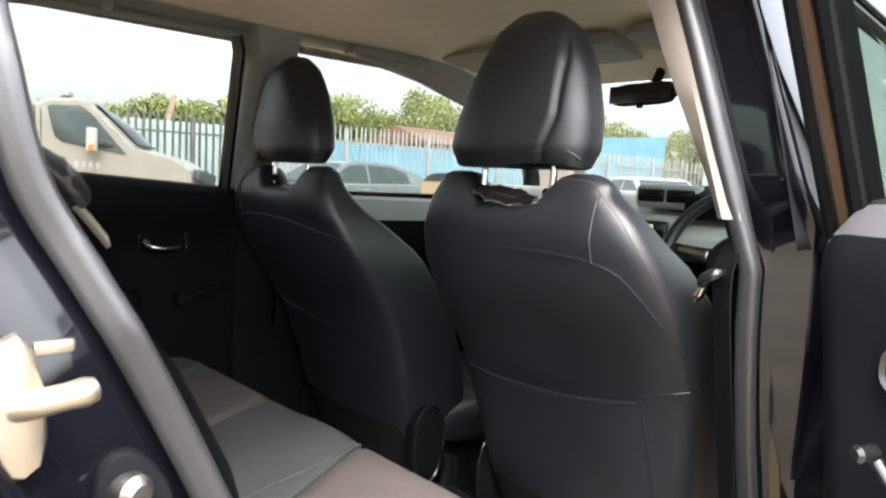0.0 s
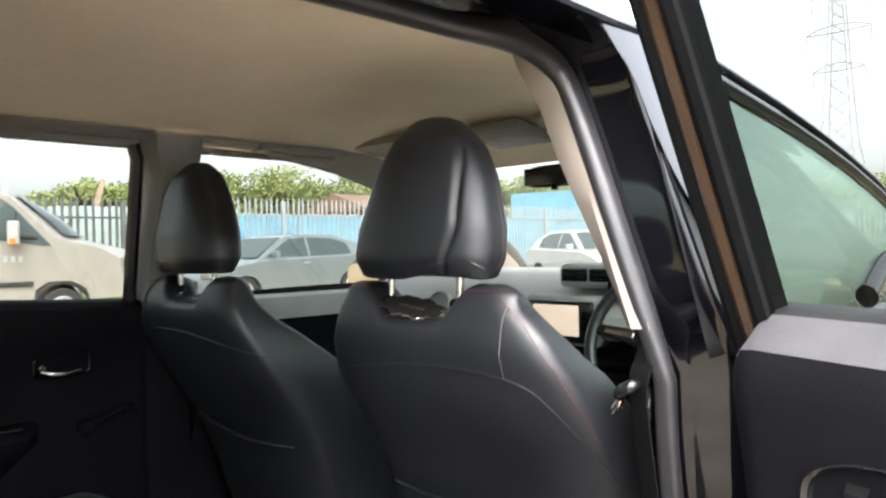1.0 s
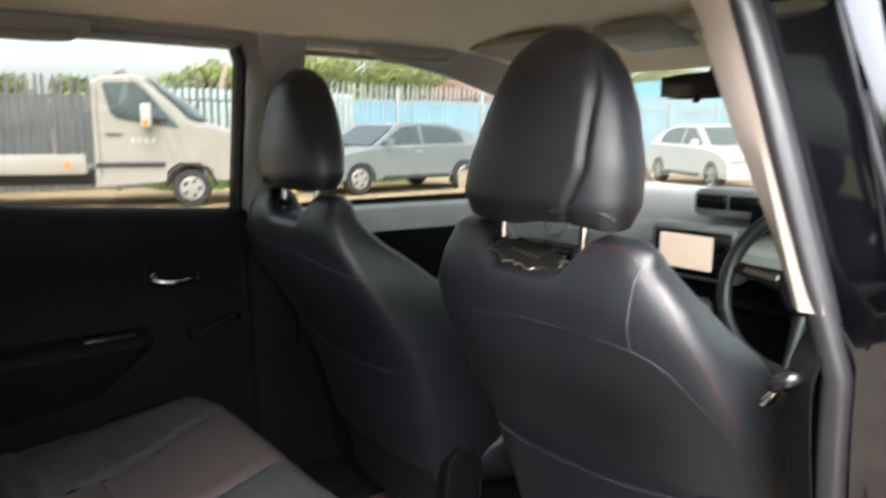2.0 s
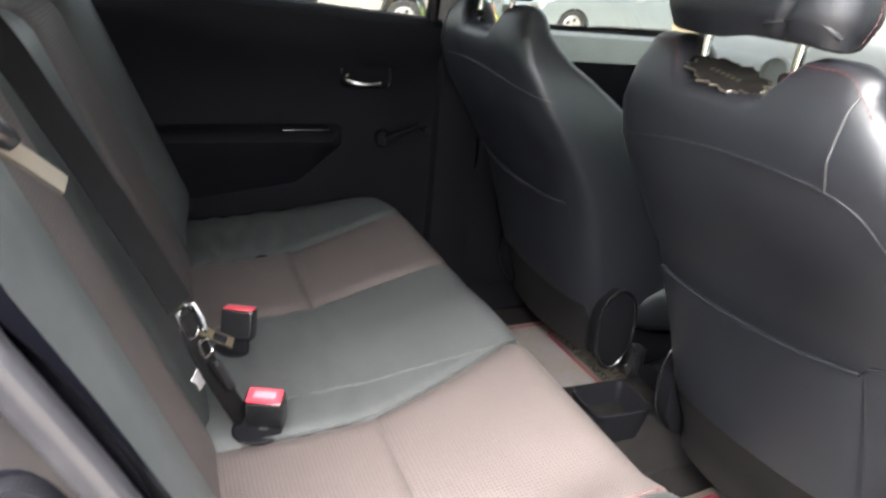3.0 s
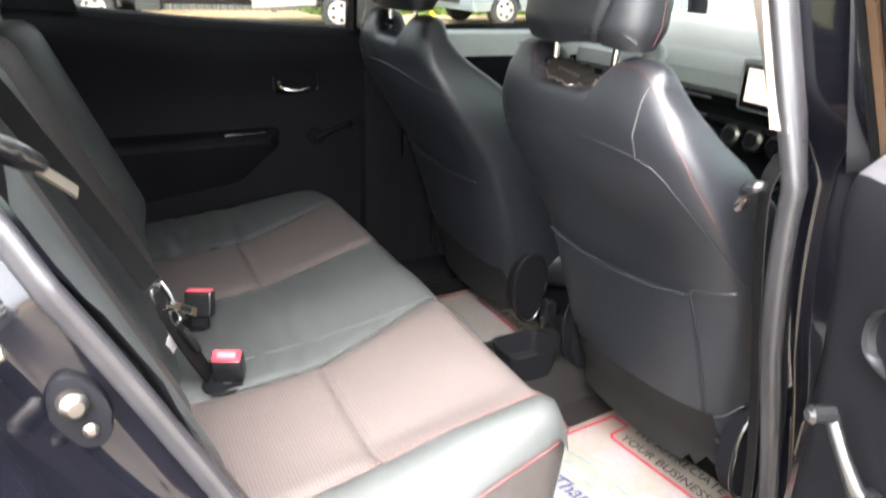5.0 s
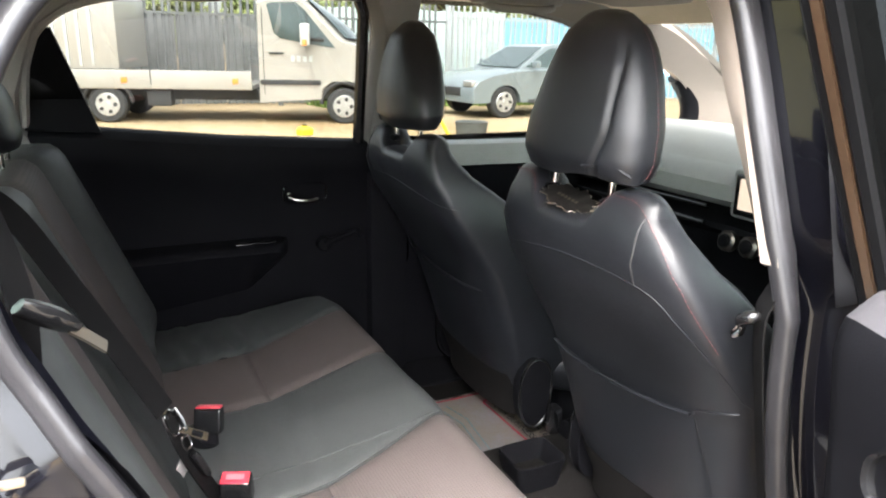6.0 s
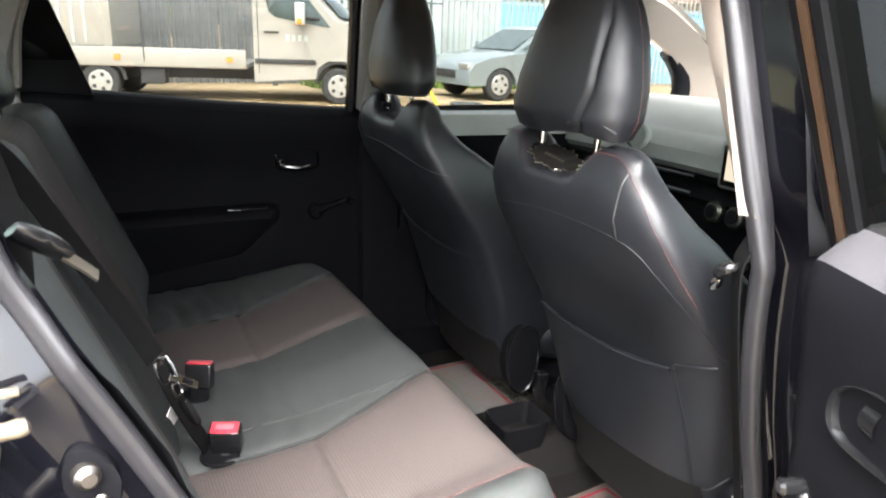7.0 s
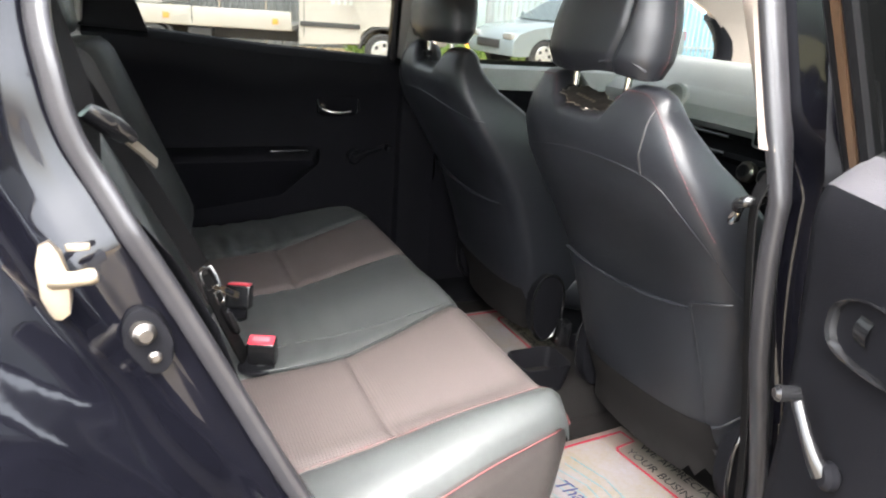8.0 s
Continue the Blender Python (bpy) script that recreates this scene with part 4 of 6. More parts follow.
    for k in range(31):
        f = k / 30
        x = -0.205 + 0.42 * f
        tear = 0.0
        if f > 0.84 and x0 > 0:
            tear = (0.020, 0.004, 0.030, 0.008, 0.0)[int((f - 0.84) * 30) % 5] * (1.0 if f < 0.97 else 0.3)
        zb = 0.348 + 0.008 * f + 0.003 * math.sin(f * 9) + tear
        ztop = 0.482 + 0.030 * f - 0.008 * math.sin(f * math.pi)
        row = []
        for j in range(6):
            z = ztop + (zb - ztop) * j / 5
            row.append(at(x, seat_face(x, max(z, SEAT_FOOT), 0.005) + 0.004 * (j / 5) ** 2, z))
        rows.append(row)
    part("foot_flap", grid(rows), CARPET, st, "torn black carpet flap")
    # headrest
    rings = []
    def hw(t):
        return interp(t, [0, 0.12, 0.3, 0.6, 0.8, 0.92, 1.0], [0.128, 0.139, 0.137, 0.119, 0.098, 0.075, 0.046])
    def hd(t):
        return interp(t, [0, 0.1, 0.35, 0.7, 0.9, 1.0], [0.045, 0.058, 0.062, 0.055, 0.042, 0.02])
    def hy(t):
        return interp(t, [0, 0.2, 0.6, 1.0], [-0.098, -0.094, -0.085, -0.078])
    def crease(t):
        return interp(t, [0.0, 0.3, 0.7, 1.0], [0.080, 0.107, 0.104, 0.080])
    Z0, Z1 = 1.128, 1.372
    def hpoint(c, s, t, shrink=1.0):
        x = 0.013 + hw(t) * c * shrink * (interp(t, [0, 0.15, 0.5, 0.75, 1.0], [1.12, 1.14, 1.02, 0.90, 0.85]) if c < 0 else 1.0)
        y = hy(t) + hd(t) * s * shrink
        if s < 0:
            y += 0.0055 * math.exp(-((x - crease(t)) / 0.0055) ** 2) * smooth01((0.97 - t) / 0.2)
            y -= 0.006 * math.exp(-((x + 0.02) / 0.07) ** 2)
        z = Z0 + (Z1 - Z0) * t + (0.008 * (s < 0) * math.sin(max(0.0, x) / 0.13 * math.pi) * (1 - t) ** 6)
        return at(x, y, z)
    def sup2(a):
        c, s = math.cos(a), math.sin(a)
        return math.copysign(abs(c) ** 0.72, c), math.copysign(abs(s) ** 0.78, s)
    fine = [2 * math.pi * k / 180 for k in range(180)]
    for shrink in (0.1, 0.5, 0.8, 0.93):
        rings.append([tuple(Vector(hpoint(*sup2(a), 0.0, shrink)) - Vector((0, 0, 0.004 * shrink))) for a in fine])
    for t in list(np.linspace(0, 0.9, 26)) + [0.94, 0.97, 0.985, 1.0]:
        rings.append([hpoint(*sup2(a), t) for a in fine])
    for shrink, dz in ((0.7, 0.005), (0.35, 0.0075), (0.05, 0.008)):
        rings.append([tuple(Vector(hpoint(*sup2(a), 1.0, shrink)) + Vector((0, 0, dz))) for a in fine])
    hr = part("headrest", loft(rings), LEATHER, st, "black leather headrest")
    edge = []
    for t in np.linspace(0.03, 0.93, 30):
        edge.append(tuple(Vector(hpoint(*sup2(0.10), t)) + Vector((side * 0.0002, -0.0002, 0))))
    part("stitching", dashes(edge, 0.0008), RED_THREAD, hr, "red stitching")
    lip = [tuple(Vector(hpoint(*sup2(a), 0.05)) + Vector((0, -0.001, 0.012 * math.sin((a + 1.30) / 1.0 * math.pi)))) for a in np.linspace(-1.30, -0.30, 24)]
    part("welt", tube(lip, 0.0032, 8), LEATHER, hr)
    for px in (-0.0765, 0.0765):
        part("headrest_post", tube([at(px, -0.10, 1.050), at(px, -0.098, 1.10), at(px, -0.096, 1.15)], 0.0062, 14), CHROME, st, "chrome headrest post")
        part("post_guide", disc(at(px, -0.102, 1.086), (0, 0, 1), 0.014, 0.016, 18, 0.004), PLASTIC, st)
    # cushion, base and hinge covers
    rings = []
    for y, zt, hwid in ((0.21, 0.50, 0.20), (0.25, 0.535, 0.23), (0.3, 0.545, 0.25), (0.48, 0.57, 0.25), (0.56, 0.565, 0.24), (0.59, 0.52, 0.22)):
        rings.append([at(hwid * math.copysign(abs(math.cos(a)) ** 0.5, math.cos(a)), y, 0.47 + (zt - 0.47) * math.copysign(abs(math.sin(a)) ** 0.6, math.sin(a)) * (1 if math.sin(a) > 0 else 1.2)) for a in [2 * math.pi * k / 28 for k in range(28)]])
    part("cushion", loft(rings), LEATHER, st)
    part("seat_base", block(*sorted((x0 - 0.17, x0 + 0.17)), 0.27 + dy, 0.55 + dy, 0.27, 0.43, 0.02), PLASTIC, st)
    for hx, y0, z0, nm in ((-0.238, 0.165, 0.45, "hinge_cover"), (0.242, 0.165, 0.45, "hinge_cover")):
        out = []
        for a in [2 * math.pi * k / 28 for k in range(28)]:
            out.append((y0 + dy + 0.048 * math.cos(a), z0 + (0.085 if math.sin(a) > 0 else 0.11) * math.copysign(abs(math.sin(a)) ** 0.8, math.sin(a))))
        a0, a1 = sorted((x0 + side * (hx - 0.018), x0 + side * (hx + 0.018)))
        cv = part(nm, prism(out, "x", a0, a1, 0.007), PLASTIC, st, "black plastic hinge cover")
        xr = max(a0, a1) if side * hx > 0 else min(a0, a1)
        part("cover_rim", tube([(xr, p[0], p[1]) for p in out], 0.0045, 8, closed=True), PLASTIC_GLOSS, cv)
    return st


front_seat(0.345, 0.0, 1, 0.072)
front_seat(-0.388, 0.0, -1, 0.125)
# a slim decorated plate lies between the posts of the near seat
pl = thing("post_plate", (0.330, -0.10, 1.075), "dark silver patterned plate between the headrest posts", "plate")
outline = []
for k in range(44):
    a = 2 * math.pi * k / 44
    r = 1 + 0.14 * math.sin(k * 2.7) + 0.10 * math.sin(k * 5.1)
    outline.append((0.333 + 0.060 * r * math.cos(a), -0.112 + 0.026 * r * math.sin(a)))
tip_up = Matrix.Translation((0.333, -0.112, 1.078)) @ Matrix.Rotation(radians(26), 4, "X") @ Matrix.Rotation(radians(10), 4, "Y") @ Matrix.Translation((-0.333, 0.112, -1.078))
def tipped(bm):
    bmesh.ops.transform(bm, matrix=tip_up, verts=bm.verts)
    return bm


part("plate", tipped(prism(outline, "z", 1.0765, 1.0800, 0.0008)), DARK_STEEL, pl)
part("plate_edge", tipped(tube([(x, y, 1.0783) for x, y in outline], 0.0016, 6, closed=True)), STEEL, pl, "pale worn metal edge")
for k in range(6):
    part("mark", tipped(block(0.306 + 0.009 * k, 0.312 + 0.009 * k, -0.117, -0.111, 1.0801, 1.0804, 0.0)), STEEL, pl)


# ---- rear bench ----
bench = thing("rear_bench", (0, -0.5, 0.30), "rear bench of black leather with brown perforated panels", "car seat")
Y_BACK = -0.775
B_FAR_END = ([-0.78, -0.60, -0.30, -0.22], [-0.655, -0.650, -0.625, -0.60])
B1 = ([-0.78, -0.53, -0.40, -0.32, -0.22], [-0.375, -0.392, -0.44, -0.475, -0.51])
B2 = ([-0.78, -0.537, -0.40, -0.22], [-0.098, -0.122, -0.156, -0.200])
B3 = ([-0.78, -0.62, -0.512, -0.40, -0.22], [0.235, 0.240, 0.234, 0.200, 0.128])
B4 = ([-0.78, -0.51, -0.295, -0.22], [0.545, 0.537, 0.537, 0.54])
B_NEAR_END = ([-0.80, -0.66, -0.45, -0.30, -0.22], [0.700, 0.688, 0.655, 0.625, 0.60])
def bench_front(x):
    """Front edge of the cushion in plan."""
    return -0.222 - 0.035 * smooth01((abs(x) - 0.50) / 0.12) - 0.008 * math.exp(-(x / 0.12) ** 2)


def bench_z(x, y):
    z = interp(y, [-0.80, -0.70, -0.51, -0.38, -0.28, -0.22], [0.563, 0.566, 0.578, 0.600, 0.615, 0.612])
    z += (0.050 if x > 0 else 0.008) * smooth01((abs(x) - 0.47) / 0.13) * smooth01((y + 0.75) / 0.35)
    z += 0.012 * math.exp(-((x - 0.03) / 0.10) ** 2) * smooth01((y + 0.7) / 0.3)
    e = min(1.0, max(0.0, (0.062 - (interp(y, *B_NEAR_END) - x)) / 0.062))
    z -= 0.034 * (1 - math.sqrt(1 - e * e))
    d = y - (bench_front(x) - 0.045)
    if d > 0:
        d = min(d, 0.0449)
        z -= 0.045 - math.sqrt(0.045 ** 2 - d * d)
    return z


def bench_section(name, left, right, y0, y1, mt, label="", nx=20, ny=36, wrinkle=0.0):
    rows = []
    for i in range(ny + 1):
        f = i / ny
        row = []
        for j in range(nx + 1):
            g = j / nx
            ym = y0 + (y1 - y0) * f
            x = interp(ym, *left) * (1 - g) + interp(ym, *right) * g
            y = ym if y1 < -0.3 else y0 + (bench_front(x) - y0) * f
            if right is B_NEAR_END:
                x = interp(ym, *left) * (1 - g) + interp(y, *right) * g
            wide = abs(interp(ym, *right) - interp(ym, *left))
            edge = min(g * wide, (1 - g) * wide, abs(y - y0) + 0.0 if y0 > -0.7 else 1.0, abs(y - y1) if y1 < -0.3 else 1.0)
            z = bench_z(x, y) - 0.007 * math.exp(-(edge / 0.008) ** 2) + 0.003 * math.sin(min(1.0, edge / 0.05) * math.pi / 2)
            if wrinkle:
                fold = math.sin(y * 105 + 2.2 * noise.noise((x * 7, y * 6, 0.4)) + x * 14)
                z += wrinkle * (0.55 * noise.noise((x * 9, y * 34, 1.3)) + 0.45 * fold * smooth01((x + 0.56) / 0.10)) * smooth01((y - y0) / 0.05) * smooth01((-0.42 - y) / 0.14)
            row.append((x, y, z))
        rows.append(row)
    return part(name, grid(rows), mt, bench, label)


bench_section("side_bolster", B_FAR_END, B1, Y_BACK, -0.22, LEATHER_SOFT, "creased black leather bolster", 22, 90, 0.011)
bench_section("rear_panel", B1, B2, Y_BACK, -0.530, CLOTH, "brown perforated seat panel")
bench_section("front_panel", B1, B2, -0.530, -0.22, CLOTH, "brown perforated seat panel")
bench_section("centre_panel", B2, B3, Y_BACK, -0.22, LEATHER_SOFT, "black leather middle seat", 36, 60, 0.0035)
bench_section("rear_panel", B3, B4, Y_BACK, -0.512, CLOTH, "brown perforated seat panel")
bench_section("front_panel", B3, B4, -0.512, -0.22, CLOTH, "brown perforated seat panel")
bench_section("side_bolster", B4, B_NEAR_END, Y_BACK, -0.22, LEATHER_SOFT, "black leather bolster", 18, 40, 0.0015)
# outline of the cushion, for the skirt below it and the piping on it
rim = []
for x in np.linspace(-0.60, 0.585, 60):
    rim.append((x, bench_front(x), bench_z(x, bench_front(x))))
for f in np.linspace(0.06, 1, 36):
    y = -0.262 + (-0.775 + 0.262) * f
    x = interp(y, *B_NEAR_END)
    rim.append((x - 0.004 + 0.0 * f, y, bench_z(x, y) - 0.002))
rows = []
for x, y, z in rim:
    cx, cy = x - 0.0, y + 0.5
    k = smooth01((x - 0.57) / 0.05)
    ox, oy = (0.006 * k, 0.006 * (1 - k))
    rows.append([(x, y, z), (x + ox, y + oy, z - 0.012), (x + ox * 1.5, y + oy * 1.5, z - 0.05), (x + ox * 0.5, y + oy * 0.2 - 0.004 * (1 - k), 0.48), (x - 0.014 * k, y - 0.022 * (1 - k), 0.40), (x - 0.035 * k, y - 0.045 * (1 - k), 0.325), (x - 0.05 * k, y - 0.06 * (1 - k), 0.272)])
# browner than the cushion: ground light is put into the skirt's colour
part("skirt", grid(rows), LEATHER_DULL, bench, "dark leather skirt of the cushion, browned by painted ground light")
near_rim = [(x + 0.0075 * smooth01((x - 0.54) / 0.05), y + 0.0078 * (1 - smooth01((x - 0.57) / 0.05)), z - 0.011) for x, y, z in rim[50:]]
part("piping", tube(near_rim, 0.0013, 8), RED_THREAD, bench, "red piping")
def bench_seam(pts, mt, r, nm="stitching", lab="", up=0.001):
    path = [(p[0], p[1], bench_z(p[0], p[1]) + up) for p in spline(pts, 50)]
    return part(nm, dashes(path, r) if mt is RED_THREAD else tube(path, r, 6), mt, bench, lab)


bench_seam([(interp(y, *B4) + 0.004, y) for y in np.linspace(-0.72, -0.255, 12)], RED_THREAD, 0.0009, lab="red stitching")
bench_seam([(interp(y, *B3) - 0.082 * smooth01((-0.22 - y) / 0.36), y) for y in np.linspace(-0.70, -0.26, 12)], LEATHER_SOFT, 0.002, up=0.003)
bench_seam([(interp(y, *B3), y) for y in np.linspace(-0.70, -0.25, 12)], LEATHER_SOFT, 0.003, nm="welt")
bench_seam([(interp(y, *B4) - 0.02, y) for y in np.linspace(-0.74, -0.70, 6)], DARK_THREAD, 0.001)

# backrest of the bench: same columns, leaning back
BASE_Y, BASE_Z, TOP_Y, TOP_Z = -0.735, 0.560, -0.950, 1.095
lean = Vector((0, TOP_Y - BASE_Y, TOP_Z - BASE_Z))
lean_len = lean.length
lean_dir = lean.normalized()
lean_out = Vector((0, -lean_dir.z, lean_dir.y)) * -1
def rest_point(x, s, out=0.0):
    """s: metres up the lean; out: metres off its face."""
    d = 0.046 * smooth01((abs(x) - 0.40) / 0.13) * (1 - 0.95 * smooth01((abs(x) - 0.545) / 0.12)) * smooth01(s / 0.1) + out
    r = s - (lean_len - 0.06)
    if r > 0:
        d -= 0.06 - math.sqrt(max(0.0, 0.06 ** 2 - min(r, 0.06) ** 2))
    return Vector((x, BASE_Y, BASE_Z)) + lean_dir * s + lean_out * d


def rest_section(name, xl, xr, mt, label="", nx=14):
    rows = []
    for s in np.linspace(-0.02, lean_len, 34):
        k = 1 - 0.10 * smooth01((s - 0.25) / 0.35)
        row = []
        for j in range(nx + 1):
            g = j / nx
            x = (xl(s) * (1 - g) + xr(s) * g)
            wide = abs(xr(s) - xl(s))
            edge = min(g, 1 - g) * wide
            row.append(rest_point(x, s, -0.007 * math.exp(-(edge / 0.008) ** 2) + 0.004 * math.sin(min(1.0, edge / 0.06) * math.pi / 2)))
        rows.append(row)
    last = [rest_point(x, lean_len, 0) - lean_out * 0.06 for x in [p.x for p in rows[-1]]]
    rows.append([p + Vector((0, -0.05, -0.004)) for p in last])
    rows.append([p + Vector((0, -0.10, -0.04)) for p in last])
    return part(name, grid(rows), mt, bench, label)


near_edge = lambda s: interp(s, [0, 0.25, 0.45, 0.60], [0.675, 0.665, 0.632, 0.585])
rest_section("back_bolster", lambda s: 0.46 + 0.0 * s, near_edge, LEATHER_SOFT, "black leather back bolster", 18)
rest_section("back_panel", lambda s: 0.20, lambda s: 0.46, CLOTH_UPRIGHT, "brown perforated back panel")
rest_section("back_middle", lambda s: -0.14, lambda s: 0.20, LEATHER_SOFT, "black leather back middle")
rest_section("back_panel", lambda s: -0.44, lambda s: -0.14, CLOTH_UPRIGHT, "brown perforated back panel")
rest_section("back_bolster", lambda s: -interp(s, [0, 0.25, 0.45, 0.60], [0.66, 0.655, 0.63, 0.59]), lambda s: -0.44, LEATHER_SOFT, "black leather back bolster")
sidewall = []
for s in np.linspace(-0.02, lean_len - 0.02, 24):
    p = rest_point(near_edge(s), s, -0.004)
    sidewall.append([p, p + Vector((0.010, -0.014, 0)), p + Vector((0.010, -0.05, 0)), p + Vector((0.0, -0.12, 0))])
part("back_side", grid(sidewall), LEATHER_SOFT, bench)
part("stitching", dashes([rest_point(near_edge(s) - 0.026, s, 0.0060) for s in np.linspace(0.22, 0.56, 60)], 0.0010, 0.0045, 0.0018), RED_THREAD, bench, "red stitching")
part("back_shell", block(-0.60, 0.60, -1.10, -0.96, 0.5, 1.04, 0.02), CARPET, bench)
for hx in (-0.36, 0.36):
    rh = thing("rear_headrest", (hx, -0.99, 1.09), "black leather headrest on the rear bench", "headrest", "rear headrests")
    rings = []
    for t in np.linspace(0, 1, 14):
        r = math.sqrt(max(0.0, 1 - (2 * t - 1) ** 4)) * 0.8 + 0.2
        rings.append([(hx + 0.125 * r * math.copysign(abs(math.cos(a)) ** 0.7, math.cos(a)), -0.985 + 0.045 * r * math.sin(a) - 0.03 * t, 1.100 + 0.15 * t) for a in [2 * math.pi * k / 28 for k in range(28)]])
    part("pad", loft(rings), LEATHER, rh)
    for px in (-0.06, 0.06):
        part("post", tube([(hx + px, -0.985, 1.06), (hx + px, -0.985, 1.12)], 0.006, 10), CHROME, rh)


# ---- belts and buckles ----
def buckle(x, y, z, yaw, tilt, label):
    """A rounded black buckle with a red press button set into its top, standing in a leather-edged pocket."""
    b = thing("belt_buckle", (x, y, z - 0.06), label, "buckle", "rear belt buckles")
    m = Matrix.Translation((x, y, z)) @ Matrix.Rotation(radians(yaw), 4, "Z") @ Matrix.Rotation(radians(tilt), 4, "X")
    def put(bm):
        bmesh.ops.transform(bm, matrix=m, verts=bm.verts)
        return bm
    part("buckle_body", put(block(-0.026, 0.026, -0.015, 0.015, -0.046, 0.004, 0.006, 3)), PLASTIC_GLOSS, b)
    part("release_button", put(block(-0.0235, 0.0235, -0.0125, 0.0125, -0.004, 0.0065, 0.003, 2)), RED_PLASTIC, b, "red release button")
    part("button_slot", put(block(-0.015, 0.015, -0.006, 0.006, 0.0050, 0.0072, 0.0008, 1)), RED_PALE, b, "pale worn press mark")
    part("stalk", put(block(-0.017, 0.017, -0.006, 0.006, -0.10, -0.040, 0.004)), PLASTIC, b)
    return b


buckle(0.215, -0.665, 0.618, 68, 14, "black belt buckle with a red release button")
buckle(-0.018, -0.672, 0.634, 66, -14, "black belt buckle with a red button, tilted back")
for px, py in ((0.214, -0.676), (-0.016, -0.680)):
    part("buckle_pocket", disc((px, py, bench_z(px, py) + 0.001), (0, 0.03, 1), 0.034, 0.006, 28, 0.002), PLASTIC, bench, "black plastic mouth of a buckle opening")
# middle belt: webbing hanging down the backrest with two metal tongues
mb = thing("middle_belt", (0.22, -0.735, 0.62), "black middle seat belt with chrome tongues and a white tag", "seat belt")
lead = spline([(0.17, -0.985, 1.130), (0.185, -0.930, 1.085), (0.205, -0.875, 0.990), (0.228, -0.815, 0.880), (0.250, -0.765, 0.785)], 30)
part("webbing", ribbon(lead, (0.55, 0.8, 0.3), 0.046, 0.002), BELT, mb, "black webbing")
tail = spline([(0.252, -0.760, 0.772), (0.262, -0.748, 0.735), (0.250, -0.733, 0.690), (0.222, -0.712, 0.630), (0.190, -0.692, 0.575)], 24)
part("webbing", ribbon(tail, (0.6, 0.75, 0.25), 0.030, 0.004), BELT, mb, "black webbing")
def ring_plate(at, along, across, ln, wd, thick):
    """A rounded wire loop that lies along one direction and across another."""
    u, v, c = Vector(along).normalized(), Vector(across), Vector(at)
    v = (v - u * v.dot(u)).normalized()
    return tube([c + u * (ln * math.copysign(abs(math.cos(a)) ** 0.6, math.cos(a))) + v * (wd * math.copysign(abs(math.sin(a)) ** 0.7, math.sin(a))) for a in [2 * math.pi * k / 28 for k in range(28)]], thick, 8, closed=True)


down = (0.22, 0.30, -0.92)
tg = part("tongue", ring_plate((0.256, -0.757, 0.765), down, (-0.7, 0.6, 0.1), 0.019, 0.012, 0.0032), CHROME, mb, "chrome belt tongue")
part("tongue_cover", tube([(0.247, -0.752, 0.785), (0.256, -0.745, 0.770), (0.262, -0.738, 0.752)], [0.004, 0.007, 0.004], 8, flat=0.5), PLASTIC_GLOSS, tg)
part("tongue_tip", ribbon([(0.252, -0.748, 0.752), (0.254, -0.730, 0.742), (0.258, -0.708, 0.731)], (0.3, 0.4, 0.85), 0.017, 0.0025), CHROME, tg, "flat chrome tongue plate")
part("tongue_slot", ribbon([(0.2545, -0.729, 0.7440), (0.2575, -0.715, 0.7365)], (0.3, 0.4, 0.85), 0.008, 0.003), PLASTIC, tg)
part("tongue", ring_plate((0.272, -0.740, 0.738), down, (-0.7, 0.6, 0.1), 0.010, 0.008, 0.0024), CHROME, mb, "small chrome belt loop")
part("tag", ribbon([(0.262, -0.752, 0.702), (0.247, -0.745, 0.686), (0.235, -0.740, 0.668)], (0.75, 0.55, 0.2), 0.026, 0.0012), WHITE_LABEL, mb, "small white label")
part("strap_guide", tube(spline([(0.258, -0.735, 0.712), (0.248, -0.724, 0.685), (0.232, -0.712, 0.652)], 10), [0.010, 0.013, 0.014, 0.014, 0.014, 0.014, 0.013, 0.013, 0.012, 0.009], 12, flat=0.55), PLASTIC_GLOSS, mb)
# shoulder belt by the door
sb = thing("shoulder_belt", (0.55, -0.88, 1.0), "black shoulder belt hanging down the rear backrest", "seat belt")
line = spline([(0.545, -0.965, 1.36), (0.565, -0.918, 1.20), (0.602, -0.890, 1.09), (0.615, -0.895, 0.98), (0.640, -0.900, 0.88), (0.660, -0.885, 0.76)], 40)
part("webbing", ribbon(line, (0.25, 0.9, 0.4), 0.046, 0.0022), BELT, sb)
tn = part("tongue_grip", tube(spline([(0.633, -0.890, 1.102), (0.626, -0.874, 1.090), (0.618, -0.860, 1.078), (0.611, -0.850, 1.068)], 10), [0.010, 0.012, 0.013, 0.014, 0.014, 0.014, 0.013, 0.012, 0.010, 0.008], 10, flat=0.6), PLASTIC_GLOSS, sb)
part("tongue_plate", ribbon([(0.613, -0.855, 1.070), (0.605, -0.841, 1.055), (0.598, -0.828, 1.040)], (0.5, 0.5, 0.7), 0.013, 0.003), STEEL, tn, "steel belt tongue with a tan glint")
